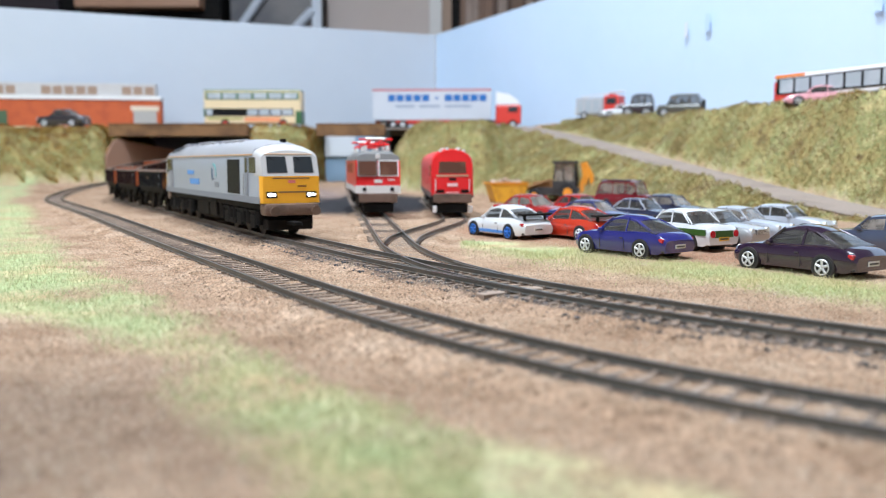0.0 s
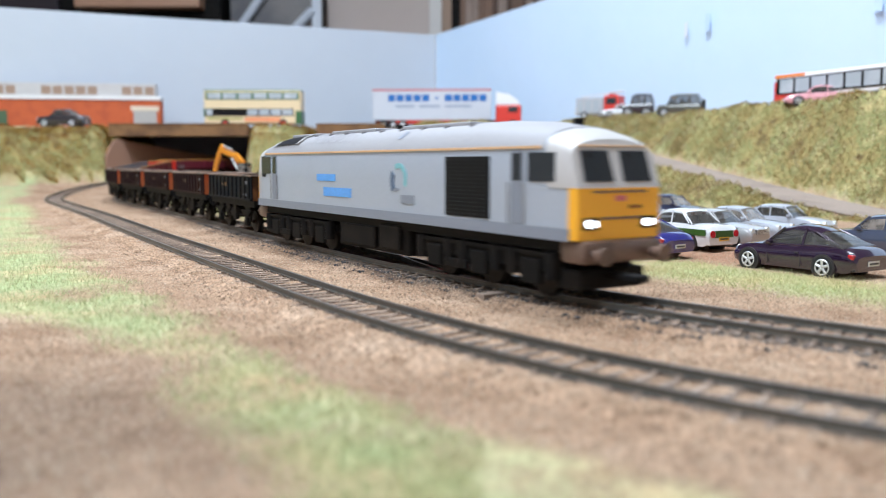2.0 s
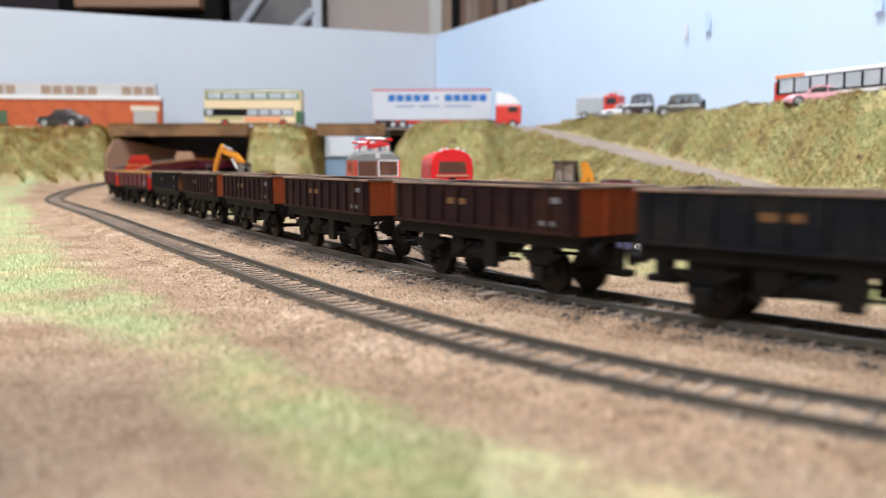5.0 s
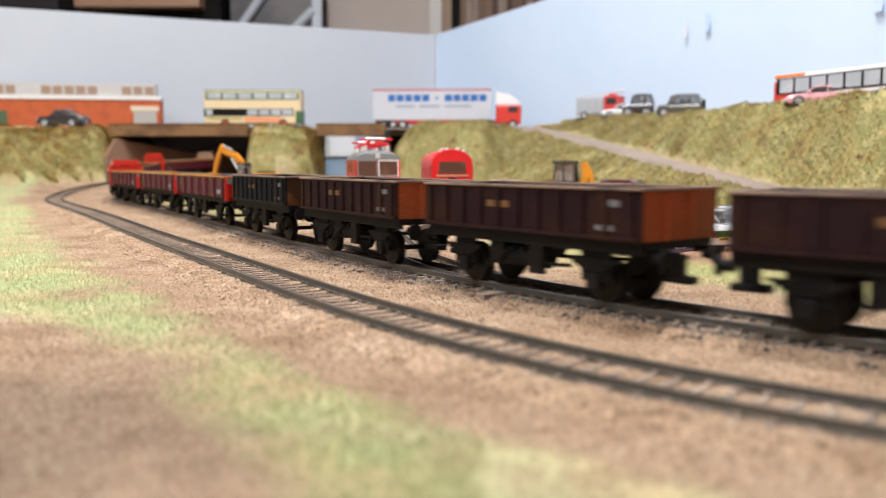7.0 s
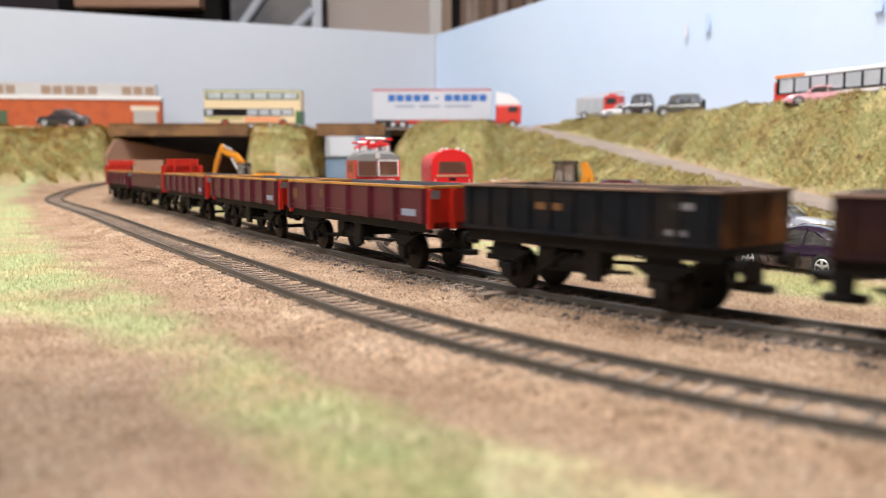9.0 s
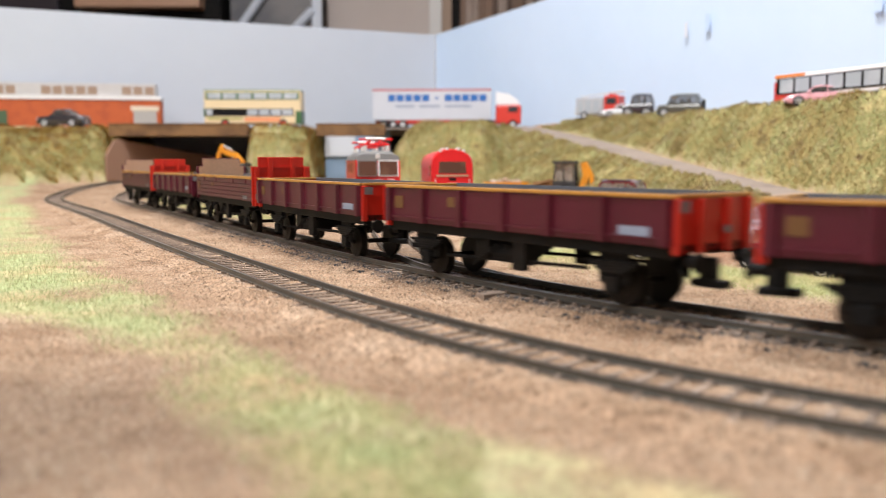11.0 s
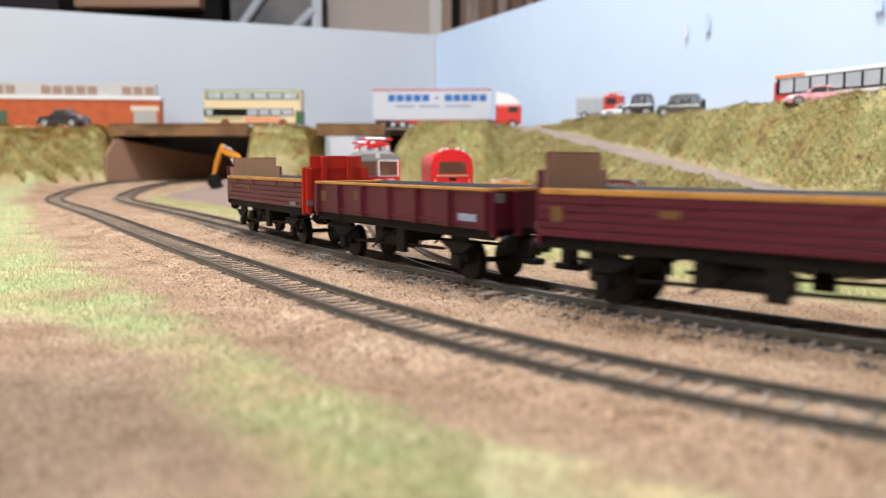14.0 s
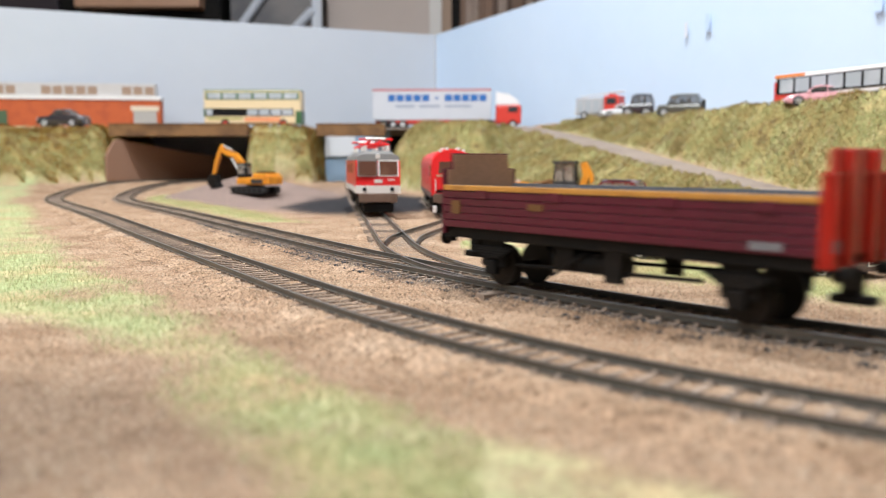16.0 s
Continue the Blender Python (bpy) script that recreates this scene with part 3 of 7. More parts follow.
P_INSIDE = mat("dark_grey_wagon_lining", (0.12, 0.125, 0.14), 0.6, spots=(0.15, 0.14, 0.14), spot_scale=40)
P_DIRTY = mat("grimy_black_wagon_paint", (0.008, 0.0095, 0.013), 0.6, spots=(0.019, 0.016, 0.014), spot_scale=55, spot_amount=0.6, grain=0.2, spec=0.12)
P_RUST = mat("weathered_maroon_wagon_paint", (0.020, 0.0085, 0.0105), 0.6, spots=(0.036, 0.015, 0.010), spot_scale=50, spot_amount=0.6, grain=0.2, spec=0.12)
P_RUSTEND = mat("rusty_orange_end_paint", (0.35, 0.08, 0.028), 0.6, spots=(0.26, 0.08, 0.03), spot_scale=45, spot_amount=0.6, grain=0.15, spec=0.12)
P_BROWNEND = mat("rusty_brown_end_paint", (0.05, 0.026, 0.014), 0.6, spots=(0.22, 0.09, 0.03), spot_scale=45, spot_amount=0.5, grain=0.15, spec=0.12)
P_RIM = mat("worn_top_rim", (0.25, 0.165, 0.12), 0.5, spots=(0.08, 0.065, 0.06), spot_scale=50, spot_amount=0.6)
P_LABEL = mat("pale_label_paint", (0.17, 0.17, 0.185), 0.5)
P_GOLD = mat("dull_gold_lettering", (0.15, 0.07, 0.022), 0.5)
CABTRIM = mat("dim_cab_interior", (0.10, 0.07, 0.05), 0.6)


def place_on_line(u, t, half):
    s = u - SPEED * t
    xa, ya, _ = on_line(LINE_BACK, s - half)
    xb, yb, _ = on_line(LINE_BACK, s + half)
    za, zb = float(rise(ya)) + RAIL_TOP, float(rise(yb)) + RAIL_TOP
    d = Vector((xa - xb, ya - yb, za - zb))
    yaw, pitch = math.atan2(d.y, d.x), -math.asin(d.z / d.length)
    return pose((xa + xb) / 2 * MM, (ya + yb) / 2 * MM, (za + zb) / 2 * MM, 0, math.degrees(pitch), math.degrees(yaw))


def wheelset(parent, x, r):
    """Axle with two flanged disc wheels, turning about its own middle."""
    bm = bmesh.new()
    for s in (-1, 1):
        rod(bm, (0, s * 7.2, 0), (0, s * 9.6, 0), r, 20)
        rod(bm, (0, s * 6.7, 0), (0, s * 7.25, 0), r + 0.9, 20)
        rod(bm, (0, s * 9.6, 0), (0, s * 10.0, 0), r * 0.8, 16, r * 0.35)
        for k in range(3):
            a = k * 2.094
            box(bm, math.cos(a) * r * 0.55 - 0.5, math.cos(a) * r * 0.55 + 0.5, s * 9.5, s * 9.95, math.sin(a) * r * 0.55 - 0.5, math.sin(a) * r * 0.55 + 0.5) if s < 0 else None
    rod(bm, (0, -11.5, 0), (0, 11.5, 0), 1.0, 10)
    ob = part("wheelset", bm, M_STEELWHEEL, parent)
    ob.matrix_basis = pose(x * MM, 0, r * MM)
    ob["turn_radius"] = r
    return ob


def roof_loop(x, w, zb, eave, top, rake=0.0, zk=33.0):
    pts = [(-w, zb), (-w, 24), (-w, zk), (-w, eave)]
    for k in range(1, 8):
        a = math.pi * k / 8
        pts.append((-w * math.cos(a) * (0.985 if k in (1, 7) else 0.95), eave + (top - eave) * math.sin(a) ** 0.85))
    pts += [(w, eave), (w, zk), (w, 24), (w, zb)]
    return [(x - rake * max(0.0, z - zk), y, z) for y, z in pts]


def main_locomotive():
    t = thing("diesel_locomotive", "light grey diesel locomotive with yellow and white cab end", "locomotive", "vehicles of the train")
    st = [(124, 15.6, 42.5, 46.8, 0.32), (121.5, 16.8, 43.5, 48.6, 0.30), (112, 17, 44.5, 50.6, 0.1), (98, 17, 44.8, 52.6, 0), (76, 17, 45, 53.8, 0)]
    loops = [roof_loop(x, w, 18.3, e, tp, rk) for x, w, e, tp, rk in st]
    loops += [[(-x, y, z) for x, y, z in lp] for lp in loops[::-1]]
    body = part("body", loft(bmesh.new(), loops), P_GREY, t, "light grey body shell", True)
    # pale roof skin above the orange line
    def skin(x, w, e, tp, rk, g=0.3):
        lp = roof_loop(x, w + g, 18.3, e, tp + g, rk)
        return lp[3:12]
    sk = [skin(*s) for s in st[2:]]
    sk += [[(-x, y, z) for x, y, z in lp] for lp in sk[::-1]]
    part("roof", loft(bmesh.new(), sk), P_ROOF, t, "pale grey ribbed roof", True)
    bm = bmesh.new()
    for sgn in (-1, 1):
        box(bm, -110, 110, sgn * 17.35 - 0.12, sgn * 17.35 + 0.12, 44.3, 45.1)
    part("cantrail_stripe", bm, P_ORANGE, t, "thin orange line along the eaves")
    bm = bmesh.new()
    for sgn in (-1, 1):
        box(bm, -122, 122, sgn * 17.15 - 0.15, sgn * 17.15 + 0.15, 18.0, 21.6)
    part("skirt", bm, P_SKIRT, t, "darker grey skirt band")
    # roof fittings
    def roof_patch(x0, x1, g, k0, k1):
        lps = []
        for x in (x0, (x0 + x1) / 2, x1):
            row = [np.interp(abs(x), [76, 98, 112], [r[k] for r in st[:1:-1]]) for k in (1, 2, 3)]
            lps.append([tuple(p) for p in roof_loop(x, row[0] + g, 18.3, row[1], row[2] + g)[k0:k1]])
        return loft(bmesh.new(), lps, False)
    for k0, k1 in ((4, 7), (8, 11)):
        gr = part("roof_grille", roof_patch(-99, -72, 0.75, k0, k1), P_SLAT, t, "dark roof grille")
        part("grille_edge", roof_patch(-72, -69.5, 0.95, k0, k1), P_WHITE, gr)
        part("grille_edge", roof_patch(-101.5, -99, 0.95, k0, k1), P_WHITE, gr)
        for x in (-58, -50, -42, -34, -26, -18):
            part("roof_rib", roof_patch(x, x + 2.2, 0.42, k0, k1), P_ROOF, t)
        part("roof_slot", roof_patch(24, 27, 0.5, k0 + (k0 == 8), k0 + 2 + (k0 == 8)), P_SKIRT, t)
    for x0, x1, z in ((-96, -62, 53.2), (-50, -8, 53.7), (14, 60, 53.6)):
        part("roof_hatch", boxes((x0, x1, -8, 8, z - 2, z + 0.8), bev=0.5), P_ROOF, t)
    for k in range(9):
        x = -64 + k * 16
        part("roof_rib", boxes((x, x + 0.5, -10.5, 10.5, 50.3, 53.2)), P_ROOF, t)
    part("exhaust", rods(((2, 0, 52), (2, 0, 55.2), 3.0)), M_BLACK, t, "black exhaust port")
    part("horn", rods(((103, 3, 50), (103, 3, 53.6), 1.8)), M_BLACK, t)
    for end, name in ((1, "cab_front"), (-1, "cab_rear")):
        lo = [roof_loop(x, w + 0.28, 18.3, e, tp + 0.25, rk) for x, w, e, tp, rk in ((124.3, 15.6, 42.5, 46.8, 0.32), st[1], (113, 17, 44.5, 50.4, 0.1))]
        up = [lp[2:13] for lp in lo]
        dn = [lp[0:3] + lp[12:15] for lp in (lo[0], [(x - 0.0, y, z) for x, y, z in lo[1]])]
        if end < 0:
            up = [[(-x, y, z) for x, y, z in lp] for lp in up]
            dn = [[(-x, y, z) for x, y, z in lp] for lp in dn]
        c = part(name, loft(bmesh.new(), up), P_WHITE, t, "white cab surround", True)
        part("nose_panel", loft(bmesh.new(), dn), P_YELLOW, c, "bright yellow warning panel")

        def face(y0, y1, z0, z1, proud=0.25, thick=0.8, skew=0.0):
            def fx(y, z):
                return (124.3 - 0.32 * max(0, z - 33) + proud - abs(y) * 0.0) * end
            pts = [(y0, z0), (y1, z0), (y1 - skew, z1), (y0 + skew, z1)]
            return [[(fx(y, z), y, z) for y, z in pts], [(fx(y, z) - thick * end, y, z) for y, z in pts]]
        for y0, y1 in ((-13.2, -1.8), (1.8, 13.2)):
            part("windscreen", loft(bmesh.new(), face(y0, y1, 34.8, 43.6, 0.2, 0.8, 0.4)), M_GLASS, c, "dark windscreen")
            bm = bmesh.new()
            a, b = (y0 + 2, 43.2), (y1 - 3, 42.0)
            rod(bm, ((124.7 - 0.32 * 10.2) * end, a[0], a[1]), ((124.7 - 0.32 * 9) * end, a[0] + 5, 39.5), 0.22, 6)
            part("wiper", bm, M_BLACK, c)
        part("brow_line", loft(bmesh.new(), face(-13.6, 13.6, 44.8, 45.2, 0.3, 0.9)), P_ORANGE, c, "thin orange line over the windscreens")
        part("cab_floor", boxes((min(100 * end, 122 * end), max(100 * end, 122 * end), -14, 14, 30, 32)), CABTRIM, c)
        bm = bmesh.new()
        loft(bm, face(-10.5, 10.5, 31.6, 32.2, 0.2))
        loft(bm, face(-7.5, 9.5, 24.0, 24.7, 0.2))
        part("grab_line", bm, P_BRONZE, c)
        part("number_bar", loft(bmesh.new(), face(3.5, 8.5, 27.0, 28.0, 0.2)), mat("dark_number_bar" + name, (0.3, 0.12, 0.02), 0.5), c)
        if end > 0:
            part("emblem", loft(bmesh.new(), face(-1.8, 2.2, 29.2, 30.8, 0.2)), mat("pink_emblem", (0.75, 0.2, 0.2), 0.5), c)
        for y in (-11.2, 11.2):
            part("lamp_bezel", loft(bmesh.new(), face(y - 2.9, y + 2.9, 21.2, 24.6, 0.3)), M_BLACK, c)
            part("headlamp", rods((((124.6) * end, y - 1.0, 22.9), ((125.2) * end, y - 1.0, 22.9), 1.05), (((124.6) * end, y + 1.2, 22.9), ((125.2) * end, y + 1.2, 22.9), 0.8), seg=18), P_LAMP if end > 0 else P_LABEL, c, "lit white headlamp" if end > 0 else "")
        # cab side windows and doors
        for sgn in (-1, 1):
            xs = sorted((118 * end, 103.5 * end))
            part("side_window", boxes((xs[0] + (0 if end > 0 else 2), xs[1] - (2 if end > 0 else 0), sgn * 17.1 - 0.25, sgn * 17.1 + 0.25, 34.6, 43.2), bev=0.2), M_GLASS, c, "dark cab side window")
            xs = sorted((101.5 * end, 95.5 * end))
            d = part("door", boxes((xs[0], xs[1], sgn * 17.1 - 0.2, sgn * 17.1 + 0.2, 21.8, 43.8)), P_SKIRT, c, "grey cab door")
            part("door_window", boxes((xs[0] + 0.8, xs[1] - 0.8, sgn * 17.1 - 0.35, sgn * 17.1 + 0.35, 34.8, 43.0)), M_GLASS, d)
            part("handrail", rods(((94.5 * end, sgn * 17.8, 22), (94.5 * end, sgn * 17.8, 34), 0.25), ((102.5 * end, sgn * 17.8, 22), (102.5 * end, sgn * 17.8, 34), 0.25), seg=6), P_ROOF, c)
        # buffer beam and coupling
        bm = bmesh.new()
        x0, x1 = sorted((126.5 * end, 116 * end))
        box(bm, x0, x1, -15.5, 15.5, 11.5, 18.2, 1.6)
        part("buffer_beam", bm, P_BRONZE, t, "weathered brown buffer beam", True)
        bm = bmesh.new()
        for y in (-11.5, 11.5):
            rod(bm, (124 * end, y, 14.2), (131 * end, y, 14.2), 1.6, 12)
            rod(bm, (130 * end, y, 14.2), (131.2 * end, y, 14.2), 2.6, 16)
        part("buffer", bm, P_BRONZE, t)
        bm = bmesh.new()
        xs = sorted((118 * end, 134 * end))
        box(bm, xs[0], xs[1], -2.5, 2.5, 6.5, 8.5, 0.4)
        xs = sorted((112 * end, 122 * end))
        box(bm, xs[0], xs[1], -13, 13, 3.5, 9.5, 0.8)
        part("coupling", bm, M_BLACK, t)
    # side grille with slats, lettering shapes
    for sgn in (-1, 1):
        g = part("grille", boxes((59, 84.5, sgn * 17.05 - 0.25, sgn * 17.05 + 0.25, 22.3, 42.2)), P_LOUVRE, t, "black louvred side grille")
        bm = bmesh.new()
        for k in range(15):
            z = 23.2 + k * 1.27
            box(bm, 60, 83.5, sgn * 17.45 - 0.2, sgn * 17.45 + 0.2, z, z + 0.3)
        part("slat", bm, P_SLAT, g)
        part("end_grille", boxes((-116, -111, sgn * 17.1 - 0.2, sgn * 17.1 + 0.2, 33, 43.5)), P_LOUVRE, t)
        bm = boxes((-40, -13, sgn * 17.08 - 0.2, sgn * 17.08 + 0.2, 25.6, 29.4), (-47, -28, sgn * 17.08 - 0.2, sgn * 17.08 + 0.2, 32.2, 35.2))
        part("lettering", bm, P_BLUE, t, "plain blue lettering bars")
        arc = [-0.5 + k * 0.2 for k in range(14)]
        ring = [(27 + r * math.cos(a), 34 + r * 1.05 * math.sin(a)) for r, aa in ((5.8, arc), (4.0, arc[::-1])) for a in aa]
        part("emblem", prism(bmesh.new(), ring, "y", sgn * 17.0, sgn * 17.3), P_TEAL, t, "teal curved emblem")
        arc = [2.5 + k * 0.2 for k in range(8)]
        ring = [(26.4 + r * math.cos(a), 33.4 + r * 1.1 * math.sin(a)) for r, aa in ((5.8, arc), (3.2, arc[::-1])) for a in aa]
        part("emblem_shadow", prism(bmesh.new(), ring, "y", sgn * 17.0, sgn * 17.32), P_INK, t, "dark blue half of the emblem")
        part("plate", boxes((28.5, 38, sgn * 17.08 - 0.2, sgn * 17.08 + 0.2, 25.0, 28.2), (21, 27, sgn * 17.08 - 0.2, sgn * 17.08 + 0.2, 29.5, 30.6)), P_SKIRT, t)
    # underframe
    part("fuel_tank", boxes((-32, 28, -13.5, 13.5, 4.5, 17.8), bev=1.0), M_BLACK, t, "black fuel tank between the bogies")
    for sgn in (-1, 1):
        ya, yb = sorted((sgn * 13.7, sgn * 15.5))
        part("battery_box", boxes((-26, 4, ya, yb, 6, 14.5), bev=0.5), M_BLACK, t)
        part("air_tank", boxes((8, 24, ya, yb, 6.5, 16), bev=0.5), M_BLACK, t)
    part("frame", boxes((-120, 120, -14.5, 14.5, 14.5, 18.25)), M_BLACK, t)
    for bx in (-76, 76):
        b = part("bogie", boxes((bx - 38, bx + 38, -14.6, -12.6, 8, 13.5), (bx - 38, bx + 38, 12.6, 14.6, 8, 13.5), (bx - 38, bx + 38, -12, 12, 9, 13), bev=0.5), M_BLACK, t, "black three-axle bogie")
        bm = bmesh.new()
        for ax in (-27, 0, 27):
            for sgn in (-1, 1):
                box(bm, bx + ax - 4.5, bx + ax + 4.5, sgn * 14.8 - 0.9, sgn * 14.8 + 0.9, 3.8, 11.5, 0.5)
                rod(bm, (bx + ax - 9, sgn * 14.5, 6), (bx + ax - 9, sgn * 14.5, 14), 2.2, 10)
                rod(bm, (bx + ax + 9, sgn * 14.5, 6), (bx + ax + 9, sgn * 14.5, 14), 2.2, 10)
        for sgn in (-1, 1):
            box(bm, bx - 36, bx + 36, sgn * 15.2 - 0.4, sgn * 15.2 + 0.4, 12.6, 13.8)
            box(bm, bx - 20, bx - 6, sgn * 15.4 - 0.8, sgn * 15.4 + 0.8, 4.5, 7.5, 0.3)
        part("axle_box", bm, M_BLACK, b)
        for ax in (-27, 0, 27):
            wheelset(t, bx + ax, 7.0)
    return t


def lengthen(t, k):
    """Draw a vehicle out along its length; wheels keep their shape."""
    for ob in t.children_recursive:
        if ob.name.startswith("wheelset"):
            x, y, z = ob.matrix_basis.translation
            ob.matrix_basis = pose(x * k, y, z)
        elif ob.type == "MESH":
            ob.data.transform(Matrix.Diagonal((k, 1, 1, 1)))


def underframe(t, L, wb, solebar, vac=True):
    for sgn in (-1, 1):
        part("solebar", boxes((-L / 2, L / 2, sgn * 14.6 - 0.8, sgn * 14.6 + 0.8, 15.2, 19.0), bev=0.25), solebar, t, "black solebar")
    part("underfloor", boxes((-L / 2, L / 2, -13.8, 13.8, 16.6, 18.9)), solebar, t)
    for x in (-wb / 2, wb / 2):
        for sgn in (-1, 1):
            bm = boxes((x - 5.2, x + 5.2, sgn * 13.4 - 0.5, sgn * 13.4 + 0.5, 6.5, 15.4), (x - 2.3, x + 2.3, sgn * 14.0 - 1.3, sgn * 14.0 + 1.3, 4.2, 8.8), bev=0.3)
            for k in range(4):
                box(bm, x - 9 + k * 1.6, x + 9 - k * 1.6, sgn * 14.2 - 0.9, sgn * 14.2 + 0.9, 12.2 - k * 0.9, 13.0 - k * 0.9)
            part("axle_guard", bm, M_BLACK, t)
        wheelset(t, x, 6.3)
    bm = rods(((-wb / 2 + 10, -13, 8), (wb / 2 - 10, -13, 10), 0.6), ((-wb / 2 + 10, 13, 8), (wb / 2 - 10, 13, 10), 0.6), ((-8, -11, 11), (8, -11, 11), 3.2), ((0, -15, 13.5), (0, 15, 13.5), 0.7))
    for sgn in (-1, 1):
        box(bm, 3, 8.5, sgn * 14.2 - 1.0, sgn * 14.2 + 1.0, 6.5, 15.2)
        rod(bm, (-4, sgn * 14.6, 14), (-16, sgn * 14.9, 6.5), 0.5, 6)
    box(bm, -16, -9, -14, 14, 8.5, 15.2, 0.4)
    part("brake_gear", bm, M_BLACK, t, "black brake gear")
    for end in (-1, 1):
        bm = bmesh.new()
        for y in (-11.2, 11.2):
            rod(bm, (end * L / 2, y, 14.6), (end * (L / 2 + 3.6), y, 14.6), 1.5, 12)
            rod(bm, (end * (L / 2 + 3.6), y, 14.6), (end * (L / 2 + 4.4), y, 14.6), 2.7, 16)
        part("buffer", bm, M_BLACK, t)
        xs = sorted((end * (L / 2 - 5), end * (L / 2 + 5)))
        part("coupling", boxes((xs[0], xs[1], -2.2, 2.2, 7.0, 9.0), (xs[0] + 2, xs[1] - 3, -1.2, 1.2, 9, 15), bev=0.3), M_BLACK, t)


def box_wagon(paint, end_paint, label, first=False):
    """Short steel box wagon with ribbed sides."""
    t = thing("box_wagon", label, "wagon", "vehicles of the train")
    L, W, z0, z1 = 91.0, 16.4, 19.0, 32.6
    h = L / 2
    for sgn in (-1, 1):
        bm = boxes((-h, h, sgn * W - 0.5, sgn * W + 0.5, z0, z1))
        s = part("side", bm, paint, t)
        for k in range(11):
            x = -h + 3 + k * (L - 6) / 10
            part("rib", boxes((x - 0.9, x + 0.9, sgn * (W + 0.9) - 0.5, sgn * (W + 0.9) + 0.5, z0 + 1.1, z1 - 0.6)), paint, s)
        part("bottom_rail", boxes((-h, h, sgn * (W + 0.7) - 0.7, sgn * (W + 0.7) + 0.7, z0, z0 + 1.05)), paint, s)
        part("lettering", boxes((-14, -4, sgn * (W + 0.62) - 0.1, sgn * (W + 0.62) + 0.1, 26.3, 28.4)), P_GOLD, s)
        part("label_panel", boxes((h - 13, h - 7, sgn * (W + 0.62) - 0.1, sgn * (W + 0.62) + 0.1, 28.2, 30), (h - 15, h - 9, sgn * (W + 0.62) - 0.1, sgn * (W + 0.62) + 0.1, 21.5, 23)), P_LABEL, s)
    for end in (-1, 1):
        xs = sorted((end * h, end * (h - 1)))
        bm = boxes((xs[0], xs[1], -W + 0.5, W - 0.5, z0, z1))
        for y in (-5.5, 5.5):
            xr = sorted((end * h, end * (h + 0.9)))
            box(bm, xr[0], xr[1], y - 0.9, y + 0.9, z0, z1 - 0.5)
        e = part("end", bm, end_paint, t, "rusty end panel")
        if first and end > 0:
            xr = sorted((end * (h + 0.2), end * (h + 1.3)))
            part("tail_panel", boxes((xr[0], xr[1], -12, 9, 19.5, 27.5), bev=0.5), P_RED, e, "bright red end panel")
    bm = boxes((-h - 0.7, h + 0.7, -W - 1.1, -W + 0.7, z1, z1 + 0.9), (-h - 0.7, h + 0.7, W - 0.7, W + 1.1, z1, z1 + 0.9),
               (-h - 0.7, -h + 1.2, -W + 0.7, W - 0.7, z1, z1 + 0.9), (h - 1.2, h + 0.7, -W + 0.7, W - 0.7, z1, z1 + 0.9), bev=0.2)
    part("top_rim", bm, P_RIM, t, "worn rusty top rim")
    part("floor", boxes((-h + 1, h - 1, -W + 0.5, W - 0.5, z0, z0 + 0.8)), P_INSIDE, t)
    underframe(t, L, 56, M_BLACK)
    return t


